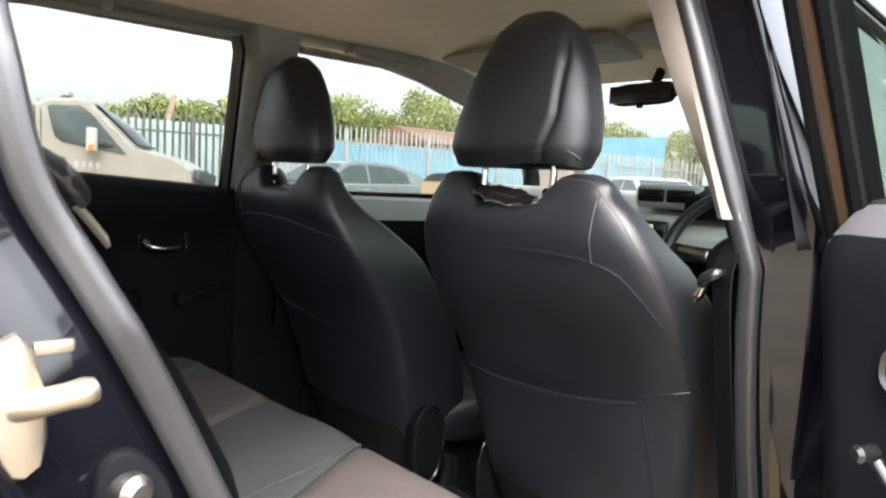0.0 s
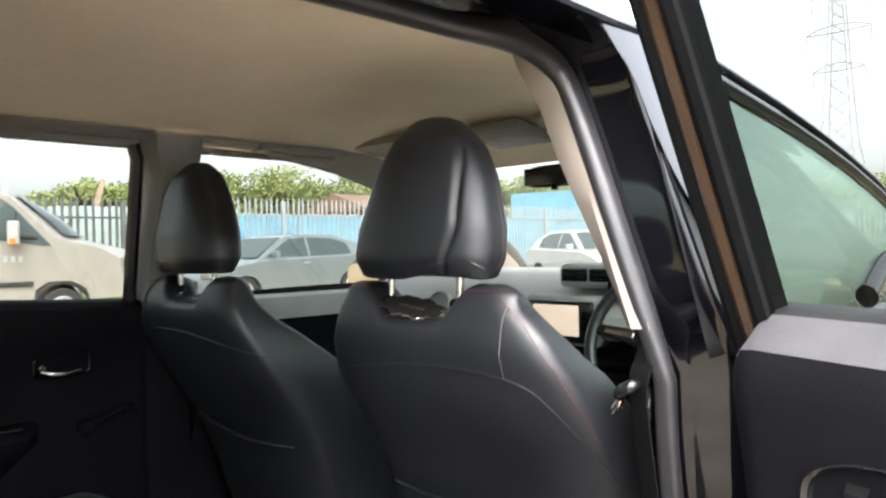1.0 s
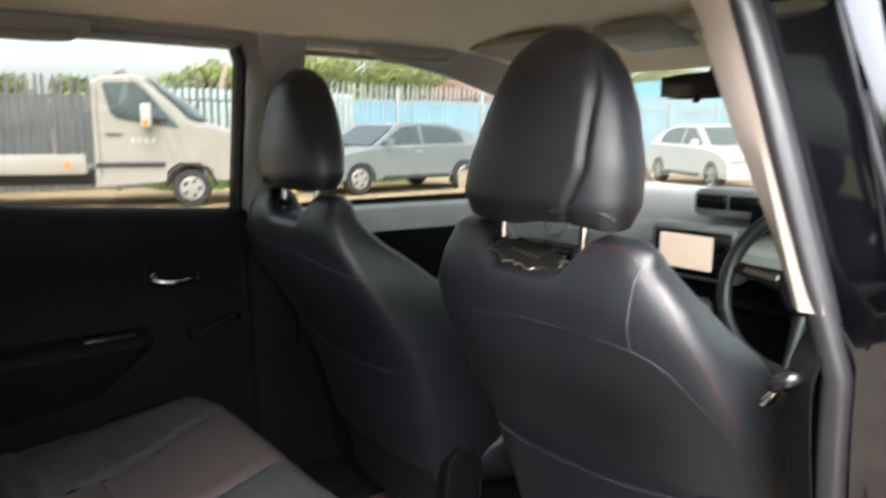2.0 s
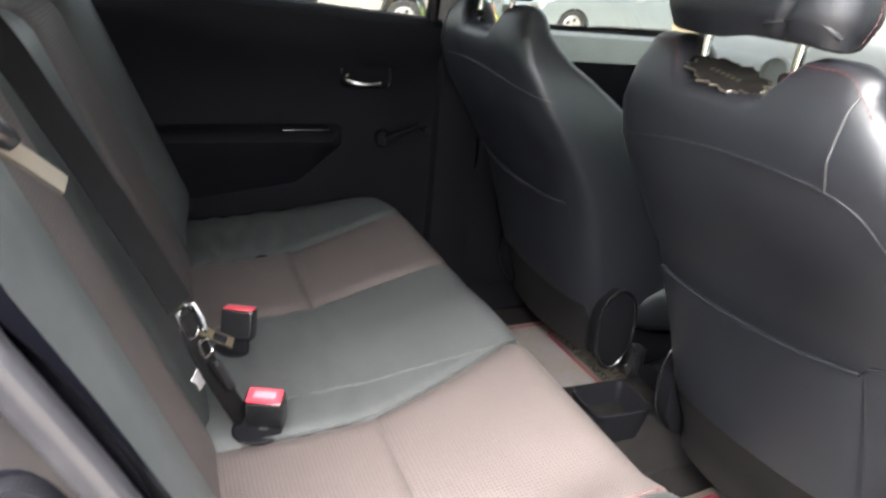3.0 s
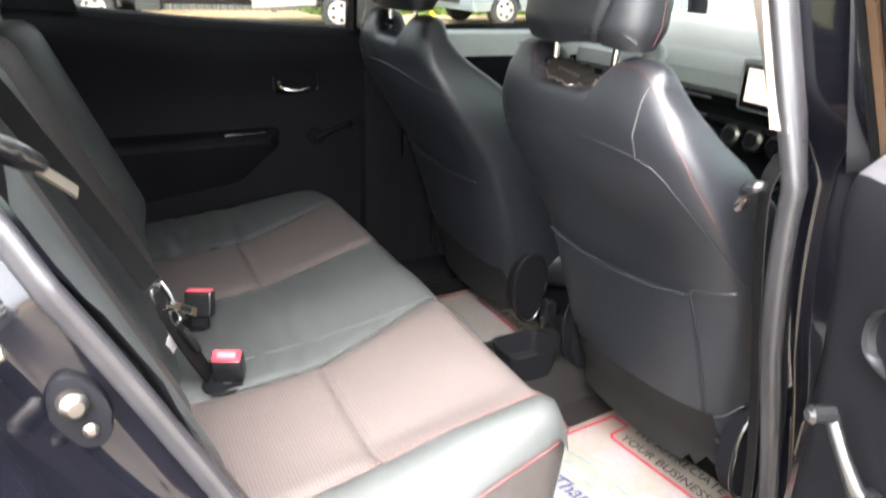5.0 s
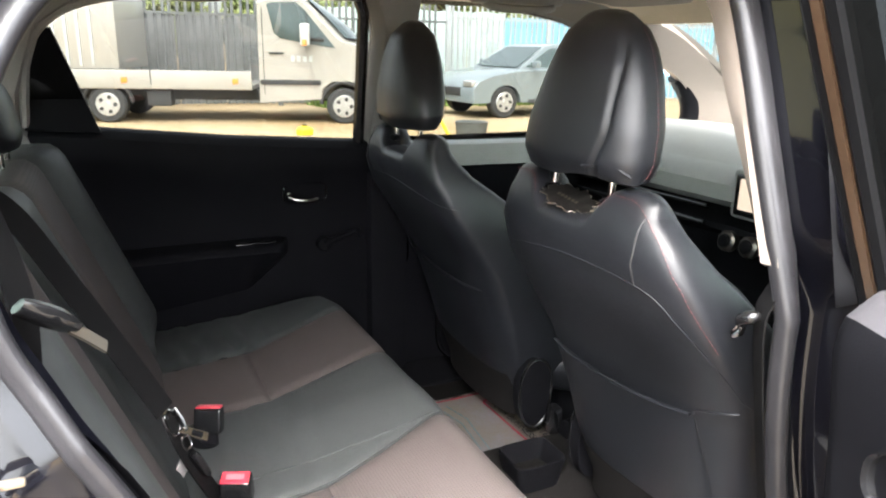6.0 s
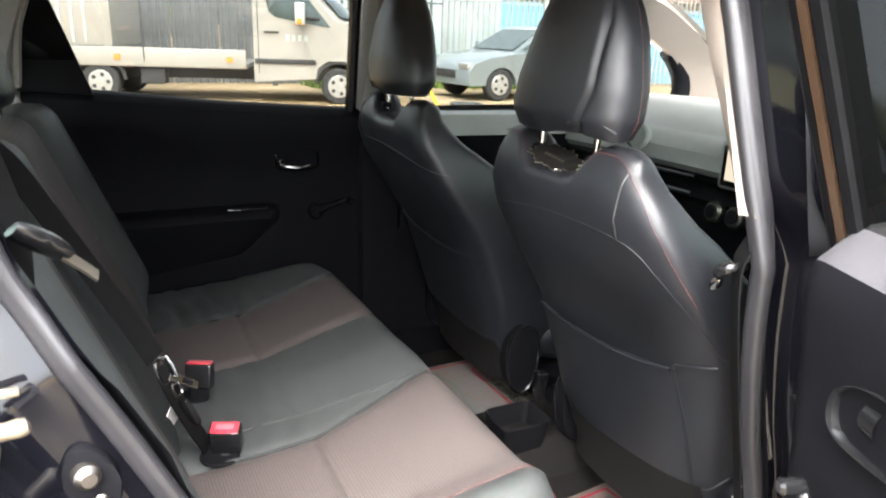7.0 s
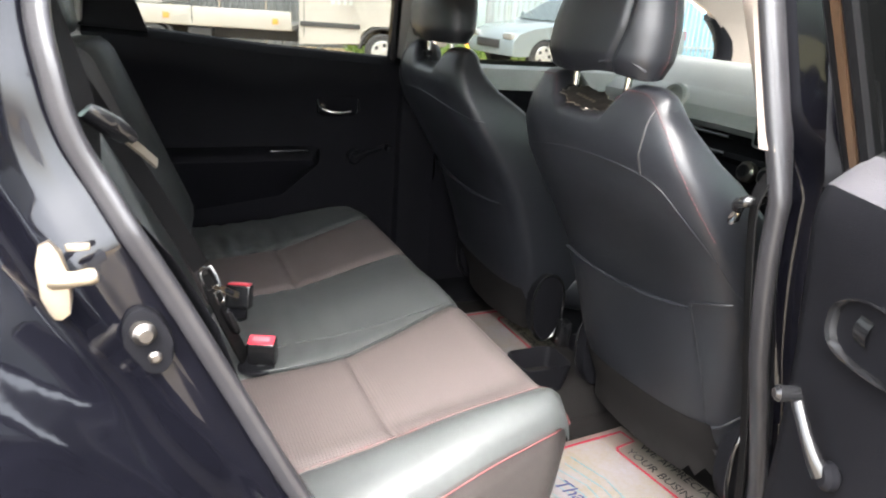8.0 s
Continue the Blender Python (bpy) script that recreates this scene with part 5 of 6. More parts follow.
# front belt on the centre pillar
fb = thing("front_belt", (0.665, -0.06, 0.3), "black front seat belt running down the centre pillar", "seat belt")
line = spline([(0.712, -0.045, 1.052), (0.704, -0.062, 1.02), (0.697, -0.064, 0.97), (0.698, -0.030, 0.80), (0.699, 0.010, 0.63), (0.70, 0.038, 0.47), (0.70, 0.048, 0.33)], 40)
part("webbing", ribbon(line, (-0.55, -0.8, 0), 0.046, 0.002), BELT, fb)
part("belt_guide", tube(spline([(0.705, -0.050, 0.992), (0.696, -0.075, 0.990), (0.682, -0.078, 0.983), (0.672, -0.068, 0.974)], 12), [0.007] * 4 + [0.009] * 8, 10), PLASTIC_GLOSS, fb, "black plastic belt guide")
part("belt_tongue", tube([(0.674, -0.070, 0.968), (0.666, -0.066, 0.955), (0.658, -0.062, 0.946)], [0.006, 0.008, 0.005], 8, flat=0.4), CHROME, fb, "chrome belt tongue")

# ---- paper mats ----
def paper_mat(dx, dy, turn):
    """A protective paper mat with a red printed frame and lettering."""
    A, R, U = Vector((0.222 + dx, 0.184 + dy, 0.0)), Vector((math.cos(turn), math.sin(turn), 0)), Vector((-math.sin(turn), math.cos(turn), 0))
    W, H = 0.375, 0.50
    pm = thing("paper_mat", (A.x, A.y, 0.27), "white protective paper floor mat with red frame and blue script", "floor mat", "paper floor mats")
    def h(x, y):
        return 0.280 + 0.004 * noise.noise((x * 6, y * 6, 4)) + 0.012 * smooth01((x - 0.60) / 0.1)
    def P(u, v, up=0.0):
        q = A + R * u - U * v
        return Vector((q.x, q.y, h(q.x, q.y) + up))
    def sheet(u0, u1, v0, v1, up, nu=14, nv=14):
        return [[P(u0 + (u1 - u0) * j / nu, v0 + (v1 - v0) * i / nv, up) for j in range(nu + 1)] for i in range(nv + 1)]
    top = sheet(0, W, 0, H, 0)
    bm = grid(top)
    bmesh.ops.solidify(bm, geom=bm.faces[:], thickness=0.0006)
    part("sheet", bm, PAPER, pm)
    part("printed_tint", grid(sheet(0.021, W - 0.021, 0.088, 0.42, 0.0007)), PAPER_TINT, pm)
    part("printed_wash", grid(sheet(0.021, W - 0.021, 0.36, H - 0.023, 0.0011)), PAPER_SKY, pm, "pale blue printed wash")
    def line(pts, wdt, mt, nm, up=0.0017):
        path = []
        for a, b in zip(pts[:-1], pts[1:]):
            n = max(2, int(math.dist(a, b) / 0.02))
            path += [P(a[0] + (b[0] - a[0]) * k / n, a[1] + (b[1] - a[1]) * k / n, up) for k in range(n)]
        path.append(P(*pts[-1], up))
        return part(nm, ribbon(path, (0, 0, 1), wdt, 0.0004), mt, pm)
    line([(0.018, 0.02), (0.062, 0.02), (0.066, 0.075), (0.076, 0.084), (0.312, 0.084), (0.322, 0.075), (0.326, 0.02), (W - 0.018, 0.02), (W - 0.018, H - 0.10), (W - 0.018, H - 0.02), (0.018, H - 0.02), (0.018, 0.02)], 0.006, PAPER_RED, "red_frame")
    for k in range(9):
        v = 0.20 + 0.026 * k
        line([(0.05 + 0.012 * (k % 3), v), (0.14 + 0.02 * (k % 2), v - 0.022), (0.31 - 0.01 * (k % 4), v - 0.004 * k)], 0.0034, PAPER_SKY, "printed_line", 0.0014)
    mid = P(0.19, 0.25)
    def flat(u, v):
        q = A + R * u - U * v
        return (q.x, q.y, 0.0022)
    word("YOUR BUSINESS", flat(0.084, 0.076), R, U, 0.032, PAPER_BLACK, pm, spread=1.0, fall=h)
    word("WE APPRECIATE", flat(0.084, 0.034), R, U, 0.032, PAPER_BLACK, pm, spread=1.0, fall=h)
    word("Thank You!", flat(0.104, 0.307), R.lerp(U, 0.17), U.lerp(-R, 0.17), 0.050, PAPER_BLUE, pm, spread=0.95, shear=0.35, fall=h)
    return pm


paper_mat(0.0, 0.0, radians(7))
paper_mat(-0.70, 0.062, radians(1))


# ---- dashboard and front fittings ----
dash = thing("dashboard", (0, 0.95, 0.4), "two-tone silver-grey and black dashboard", "dashboard")
def slab(profile, x0, x1, mt, nm, label="", n=18):
    rows = []
    for k in range(n + 1):
        x = x0 + (x1 - x0) * k / n
        bow = 0.05 * (x / 0.7) ** 2
        rows.append([(x, y - bow * 0.6, z) for y, z in profile])
    return part(nm, grid(rows), mt, dash, label)


slab([(0.68, 0.925), (0.655, 0.945), (0.660, 0.985), (0.70, 1.015), (0.745, 1.022), (0.752, 1.026)], -0.70, 0.70, DASH_GREY, "lower_pad", "silver-grey padded dash")
slab([(0.752, 1.026), (0.775, 1.040), (0.84, 1.082), (0.95, 1.096), (1.20, 1.080), (1.50, 1.045)], -0.70, 0.70, DASH_GREY, "upper_pad", "grey dash top")
slab([(0.72, 0.94), (0.715, 0.90), (0.675, 0.875), (0.67, 0.86), (0.70, 0.84), (0.69, 0.70), (0.72, 0.55), (0.9, 0.45)], -0.70, 0.70, PLASTIC, "glovebox_wall", "black lower dash")
part("gloss_bar", tube([(x, 0.672 - 0.03 * (x / 0.7) ** 2, 0.915) for x in np.linspace(-0.69, -0.10, 16)], 0.008, 10), PLASTIC_GLOSS, dash)
part("gloss_bar", tube([(x, 0.668 - 0.03 * (x / 0.7) ** 2, 0.868) for x in np.linspace(-0.69, -0.10, 16)], 0.010, 10), PLASTIC_GLOSS, dash)
side_vent = part("side_vent", disc((-0.325, 0.652, 0.995), (0.2, -1, 0.25), 0.042, 0.03, 28, 0.006, inner=0.034), DASH_GREY, dash, "round side air vent")
part("vent_flap", disc((-0.325, 0.655, 0.995), (0.2, -1, 0.25), 0.034, 0.008, 24, 0.002), DASH_GREY, side_vent)
part("vent_frame", block(0.062, 0.250, 0.705, 0.84, 1.052, 1.116, 0.022, 4), DASH_GREY, dash)
for k in range(2):
    v = part("air_vent", block(0.076 + 0.084 * k, 0.154 + 0.084 * k, 0.700, 0.715, 1.070, 1.104, 0.006), PLASTIC_GLOSS, dash, "black centre air vent")
    for j in range(3):
        part("vane", block(0.082 + 0.084 * k, 0.148 + 0.084 * k, 0.696, 0.706, 1.076 + 0.011 * j, 1.079 + 0.011 * j, 0.001), PLASTIC, v)
unit = part("radio_surround", block(-0.015, 0.215, 0.655, 0.72, 0.905, 1.035, 0.018, 3), DASH_GREY, dash, "silver radio surround")
part("radio_face", block(0.003, 0.20, 0.650, 0.662, 0.915, 1.022, 0.006), PLASTIC_GLOSS, unit)
part("screen", block(0.020, 0.160, 0.646, 0.652, 0.932, 1.012, 0.003), SCREEN, unit, "lit pale amber display")
for z in (0.94, 0.965, 0.99):
    part("button", block(0.172, 0.188, 0.645, 0.652, z - 0.008, z + 0.008, 0.002), PLASTIC, unit)
for kx in (-0.005, 0.065, 0.135):
    dial = part("climate_dial", disc((kx, 0.66, 0.84), (0, -1, 0.2), 0.028, 0.03, 24, 0.006), DARK_STEEL, dash, "dark climate dial")
    part("dial_cap", disc((kx, 0.645, 0.843), (0, -1, 0.2), 0.018, 0.012, 20, 0.003), PLASTIC, dial)
slab([(0.69, 1.03), (0.70, 1.09), (0.76, 1.118), (0.84, 1.10)], 0.22, 0.56, PLASTIC, "instrument_hood", "", 8)
# steering wheel
sw = thing("steering_wheel", (0.405, 0.66, 0.93), "black leather steering wheel with silver spokes", "steering wheel")
ax = Vector((0, -math.cos(radians(24)), math.sin(radians(24))))
sc = Vector((0.405, 0.60, 0.945))
uu, vv = Vector((1, 0, 0)), ax.cross(Vector((1, 0, 0)))
part("rim", tube([sc + 0.178 * (math.cos(a) * uu + math.sin(a) * vv) for a in [2 * math.pi * k / 56 for k in range(56)]], 0.0155, 12, closed=True), LEATHER, sw)
part("hub", disc(sc - ax * 0.02, ax, 0.072, 0.05, 28, 0.015), PLASTIC, sw)
for a in (0.12, math.pi - 0.12, -math.pi / 2):
    d = math.cos(a) * uu + math.sin(a) * vv
    sp = part("spoke", tube([sc - ax * 0.012 + d * 0.06, sc - ax * 0.006 + d * 0.12, sc + d * 0.172], [0.026, 0.018, 0.014], 10, flat=0.5), PLASTIC_GLOSS, sw)
    if a > 0:
        part("spoke_trim", tube([sc + ax * 0.004 + d * 0.07, sc + ax * 0.006 + d * 0.14], 0.010, 8, flat=0.4), CHROME, sp)
part("column", tube([sc - ax * 0.03, sc - ax * 0.25], 0.035, 14), PLASTIC, sw)
# inner mirror
im = thing("rear_view_mirror", (0.088, 0.67, 1.355), "black inner rear-view mirror on a stalk", "mirror")
rings = []
for t in np.linspace(-1, 1, 13):
    r = (1 - abs(t) ** 5) ** 0.5 * 0.85 + 0.15
    rings.append([(0.086 + 0.112 * t, 0.672 + 0.016 * r * math.cos(a) - 0.012 * t, 1.352 + 0.030 * r * math.sin(a)) for a in [2 * math.pi * k / 18 for k in range(18)]])
part("housing", loft(rings), PLASTIC, im)
part("mirror_pane", block(-0.012, 0.184, 0.653, 0.656, 1.329, 1.375, 0.001, turn=Matrix.Rotation(radians(-6), 3, "Z")), PLASTIC_GLOSS, im, "dark mirror glass")
part("stalk", tube(spline([(0.110, 0.685, 1.375), (0.112, 0.705, 1.405), (0.102, 0.73, 1.432), (0.095, 0.745, 1.44)], 12), [0.013] * 8 + [0.018] * 4, 10), PLASTIC, im)
part("tab", block(0.080, 0.094, 0.655, 0.665, 1.314, 1.326, 0.002), PLASTIC, im)
# roof fittings
ml = thing("map_lamp", (0, 0.60, 1.46), "grey roof lamp console", "lamp")
part("console", block(-0.09, 0.09, 0.50, 0.66, 1.447, 1.476, 0.008, turn=Matrix.Rotation(radians(-8), 3, "X")), TRIM_GREY, ml)
for k in (-1, 1):
    part("lens", block(0.045 * k - 0.03, 0.045 * k + 0.03, 0.55, 0.60, 1.4475, 1.4535, 0.003, turn=Matrix.Rotation(radians(-8), 3, "X")), TRIM_BEIGE, ml)
for k in (-1, 1):
    vs = thing("sun_visor", (0.33 * k, 0.55, 1.44), "beige folded sun visor", "sun visor", "sun visors")
    pts = [(0.33 * k + 0.19 * math.copysign(abs(math.cos(a)) ** 0.5, math.cos(a)), 0.535 + 0.085 * math.copysign(abs(math.sin(a)) ** 0.5, math.sin(a))) for a in [2 * math.pi * j / 36 for j in range(36)]]
    bm = prism(pts, "z", -0.008, 0.008, 0.006)
    for v in bm.verts:
        v.co.z += roof_z(0.33, v.co.y) - 0.014
    part("visor_board", bm, TRIM_BEIGE, vs)
def grab_handle(sgn, y0, y1, z, mt):
    gh = thing("grab_handle", (sgn * 0.545, (y0 + y1) / 2, z), "folding roof grab handle above a door", "grab handle", "roof grab handles")
    part("grip", tube(spline([(sgn * 0.548, y0, z + 0.004), (sgn * 0.508, y0 + 0.012, z - 0.020), (sgn * 0.496, (y0 + y1) / 2, z - 0.026), (sgn * 0.508, y1 - 0.012, z - 0.020), (sgn * 0.548, y1, z + 0.004)], 24), 0.011, 10), mt, gh)
    part("recess", block(*sorted((sgn * 0.505, sgn * 0.56)), y0 - 0.03, y1 + 0.03, z - 0.012, z + 0.02, 0.008), mt, gh)
    return gh


grab_handle(-1, 0.19, 0.41, 1.450, TRIM_GREY)
grab_handle(-1, -0.72, -0.50, 1.444, TRIM_GREY)
# centre console
cc = thing("centre_console", (0.0, 0.2, 0.27), "black plastic centre console with a rear bin and handbrake", "console")
def console_ring(y, w, z0, z1):
    return [(0.012 + w * math.copysign(abs(math.cos(a)) ** 0.45, math.cos(a)), y, (z0 + z1) / 2 + (z1 - z0) / 2 * math.copysign(abs(math.sin(a)) ** 0.45, math.sin(a))) for a in [2 * math.pi * k / 32 for k in range(32)]]


part("tunnel_cover", loft([console_ring(0.20, 0.075, 0.28, 0.40), console_ring(0.35, 0.08, 0.28, 0.42), console_ring(0.60, 0.085, 0.28, 0.50), console_ring(0.80, 0.09, 0.3, 0.62)]), PLASTIC, cc)
bin_rows = []
for z, w, d in ((0.28, 0.06, 0.055), (0.34, 0.076, 0.066), (0.385, 0.088, 0.076), (0.398, 0.092, 0.080), (0.400, 0.088, 0.076), (0.392, 0.082, 0.070), (0.34, 0.072, 0.060), (0.33, 0.03, 0.03), (0.33, 0.002, 0.002)):
    bin_rows.append([(0.055 + 0.62 * w * math.copysign(abs(math.cos(a)) ** 0.3, math.cos(a)), 0.036 + 0.85 * d * math.copysign(abs(math.sin(a)) ** 0.3, math.sin(a)), z) for a in [2 * math.pi * k / 36 for k in range(36)]])
part("rear_bin", grid(bin_rows, close_u=True), PLASTIC, cc, "open black console bin")
part("handbrake", tube(spline([(0.02, 0.50, 0.42), (0.02, 0.40, 0.46), (0.02, 0.28, 0.50), (0.02, 0.22, 0.515)], 14), [0.018] * 6 + [0.017] * 8, 12), PLASTIC, cc, "black handbrake lever")
part("seat_buckle", block(-0.10, -0.065, 0.18, 0.21, 0.34, 0.42, 0.008), PLASTIC_GLOSS, cc)
part("chrome_pin", disc((0.075, 0.155, 0.405), (0, -1, 0.5), 0.009, 0.008, 16, 0.002), STEEL, cc)


# ---- the yard outside ----
gr = [[(x, y, 0.0 + 0.03 * noise.noise((x * 0.12, y * 0.12, 0)) * smooth01((math.hypot(x, y) - 5) / 10)) for x in np.linspace(-60, 60, 61)] for y in np.linspace(-60, 60, 61)]
bm = grid(gr)
for s0, s1 in ((60, 2500),):
    ring_in = [(-60, -60), (60, -60), (60, 60), (-60, 60)]
    a = [bm.verts.new((x, y, -0.02)) for x, y in ring_in]
    b = [bm.verts.new((x / s0 * s1, y / s0 * s1, -0.02)) for x, y in ring_in]
    for k in range(4):
        bm.faces.new((a[k], a[(k + 1) % 4], b[(k + 1) % 4], b[k]))
ground = part("ground", bm, DIRT)
tagged(ground, "sandy trodden yard ground with pale patches", "ground", kind="structure")

# added out of view: tames warm ground bounce and reflections in the car
strip = part("worn_strip", block(0.95, 8.8, -8.2, 16, -0.05, 0.012, 0.005), STRIP_GREY)
tagged(strip, "unseen grey-tan strip beside the car, added to mute ground bounce", "pavement", kind="structure")


def wheel(parent, x, y, r, wdt, axis=(1, 0, 0)):
    w = part("wheel", disc((x, y, r), axis, r, wdt, 32, 0.03), TYRE, parent)
    out = Vector(axis).normalized()
    part("rim", disc(Vector((x, y, r)) + out * wdt * 0.30, axis, r * 0.64, wdt * 0.5, 28, 0.015), RIM, w, "grey wheel rim")
    for k in range(5):
        a = 2 * math.pi * k / 5
        c = Vector((x, y, r)) + out * (wdt * 0.56)
        u = Vector((0, 1, 0)) * math.cos(a) + Vector((0, 0, 1)) * math.sin(a)
        part("rim_slot", disc(c + u * r * 0.40, axis, r * 0.11, 0.012, 10, 0.002), TYRE, w)
    part("hub_cap", disc(Vector((x, y, r)) + out * wdt * 0.56, axis, r * 0.16, 0.02, 16, 0.005), RIM, w)
    return w


# flatbed van, its nose turned towards the car
VX, VF, VR = -11.15, 3.2, -0.69
van = thing("flatbed_van", (VX, 1.77, 0), "white dropside van with a pale ribbed load box", "van")
cab = [(1.78, 0.36), (1.78, 2.00), (1.94, 2.08), (2.33, 2.12), (2.53, 2.08), (3.16, 1.39), (3.80, 1.22), (4.04, 1.06), (4.09, 0.73), (4.06, 0.44), (3.58, 0.43), (3.55, 0.61), (3.37, 0.73), (3.02, 0.72), (2.85, 0.60), (2.81, 0.42)]


def van_bow(f, y):
    """How far the cab's front swells forward at the fraction f of its width."""
    return 0.34 * (1 - abs(2 * f - 1) ** 2.4) * min(1.0, max(0.0, (y - 2.45) / 0.45))


rings = []
for f in (0.0, 0.03, 0.10, 0.22, 0.36, 0.5, 0.64, 0.78, 0.90, 0.97, 1.0):
    inset = 0.05 if f in (0.0, 1.0) else 0.0
    rings.append([(VX - 1.95 * f, y + van_bow(f, y) - (inset * 0.4 * (1 if y > 2.5 else -1) if z > 0.5 else 0), z - inset * (1 if z > 1.9 else 0)) for y, z in cab])
part("cab", loft(rings), VAN_WHITE, van, "white cab")
part("side_window", prism([(1.95, 1.95), (2.01, 1.98), (2.42, 2.00), (2.57, 1.88), (3.07, 1.27), (2.52, 1.35), (2.15, 1.42), (2.05, 1.50)], "x", VX - 0.01, VX + 0.012, 0.004), CAR_GLASS, van, "dark cab side window")
part("quarter_line", block(VX + 0.010, VX + 0.016, 2.59, 2.61, 1.33, 1.84, 0.0), TYRE, van)
part("windscreen", loft([[(VX - 1.95 * f, y + van_bow(f, y) + 0.012, z + 0.012) for f in (0.05, 0.10, 0.16, 0.22, 0.36, 0.5, 0.64, 0.78, 0.90, 0.95)] for y, z in [(2.57, 2.07), (2.76, 1.86), (2.97, 1.63), (3.15, 1.43)]], ends=False), CAR_GLASS, van, "windscreen that mirrors the sky")
part("wiper", tube([(VX - 1.95 * f, 3.16 + van_bow(f, 3.1) + 0.03, 1.42) for f in (0.10, 0.2, 0.3, 0.4)], 0.012, 6), TYRE, van)
part("door_line", block(VX - 0.01, VX + 0.006, 1.86, 1.873, 0.5, 1.9, 0.0), TYRE, van)
part("door_handle", block(VX, VX + 0.03, 1.96, 2.21, 1.16, 1.19, 0.01), TYRE, van)
part("rub_strip", block(VX - 0.01, VX + 0.025, 1.80, 2.81, 0.66, 0.74, 0.01), TYRE, van)
vm = part("wing_mirror", block(VX + 0.08, VX + 0.26, 2.49, 2.65, 1.30, 1.66, 0.04, 3), VAN_GREY, van)
part("mirror_arm", tube([(VX - 0.02, 2.9, 1.40), (VX + 0.10, 2.63, 1.42)], 0.03, 8), TYRE, vm)
part("mirror_lamp", block(VX + 0.262, VX + 0.27, 2.52, 2.6, 1.31, 1.40, 0.004), ORANGE, vm)
part("headlamp", block(VX - 0.42, VX + 0.02, 4.02, 4.40, 0.86, 1.06, 0.06, 3, turn=Matrix.Rotation(radians(26), 3, "Z") @ Matrix.Rotation(radians(-16), 3, "X")), CAR_GLASS, van, "grey glass headlamp")
for z in (0.80, 0.93, 1.03):
    part("grille_bar", ribbon([(VX - 1.95 * f, 4.06 + van_bow(f, 4.2), z) for f in (0.16, 0.24, 0.32, 0.5, 0.68, 0.76, 0.84)], (0, 0, 1), 0.06, 0.10), TYRE, van, "dark grille bar")
for k in range(4):
    part("door_mark", block(VX, VX + 0.008, 2.32 + 0.10 * k, 2.38 + 0.10 * k, 1.04, 1.14, 0.0), GALVANISED, van, "faint grey lettering worn to marks")
part("bed_floor", block(VX - 1.98, VX + 0.02, -3.6, 1.66, 0.56, 0.64, 0.01), VAN_WHITE, van)
for k in range(3):
    part("dropside", block(VX - 0.02, VX + 0.03, -3.24 + 1.64 * k, -1.62 + 1.64 * k, 0.57, 0.87, 0.012), VAN_WHITE, van, "cream dropside board")
part("chassis", block(VX - 1.4, VX - 0.5, -3.4, 3.2, 0.36, 0.56, 0.02), TYRE, van)
part("side_box", block(VX - 0.35, VX - 0.05, -0.07, 0.32, 0.28, 0.54, 0.03), TYRE, van)
for y in (-0.39, 1.39):
    part("side_light", block(VX + 0.028, VX + 0.045, y - 0.05, y + 0.05, 0.66, 0.75, 0.006), ORANGE, van, "orange side lamp")
box = part("load_box", block(VX - 1.9, VX - 0.04, -3.4, -0.46, 0.87, 2.05, 0.03), VAN_WHITE, van, "pale ribbed load box")
for k in range(14):
    part("rib", block(VX - 0.045, VX - 0.025, -3.35 + 0.19 * k, -3.30 + 0.19 * k, 0.92, 2.0, 0.004), VAN_GREY, box)
wheel(van, VX - 0.10, VF, 0.305, 0.22)
wheel(van, VX - 0.10, VR, 0.305, 0.22)
wheel(van, VX - 1.85, VF, 0.305, 0.22, (-1, 0, 0))
wheel(van, VX - 1.85, VR, 0.305, 0.22, (-1, 0, 0))
for nm, yy in (("wheel_arch", VF), ("wheel_arch", VR)):
    arch = [(VX - 0.03, yy + 0.39 * math.cos(a), 0.32 + 0.38 * math.sin(a)) for a in np.linspace(0.05, math.pi - 0.05, 20)]
    part(nm, tube(arch, 0.035, 8), TYRE, van)
beacon = part("beacon_bar", block(VX - 1.5, VX - 0.4, 2.10, 2.28, 2.10, 2.16, 0.02), TYRE, van)
for k in range(3):
    part("beacon", disc((VX - 1.35 + 0.4 * k, 2.19, 2.22), (0, 0, 1), 0.06, 0.12, 16, 0.02), VAN_GREY, beacon)
van.rotation_euler.z = radians(-18)


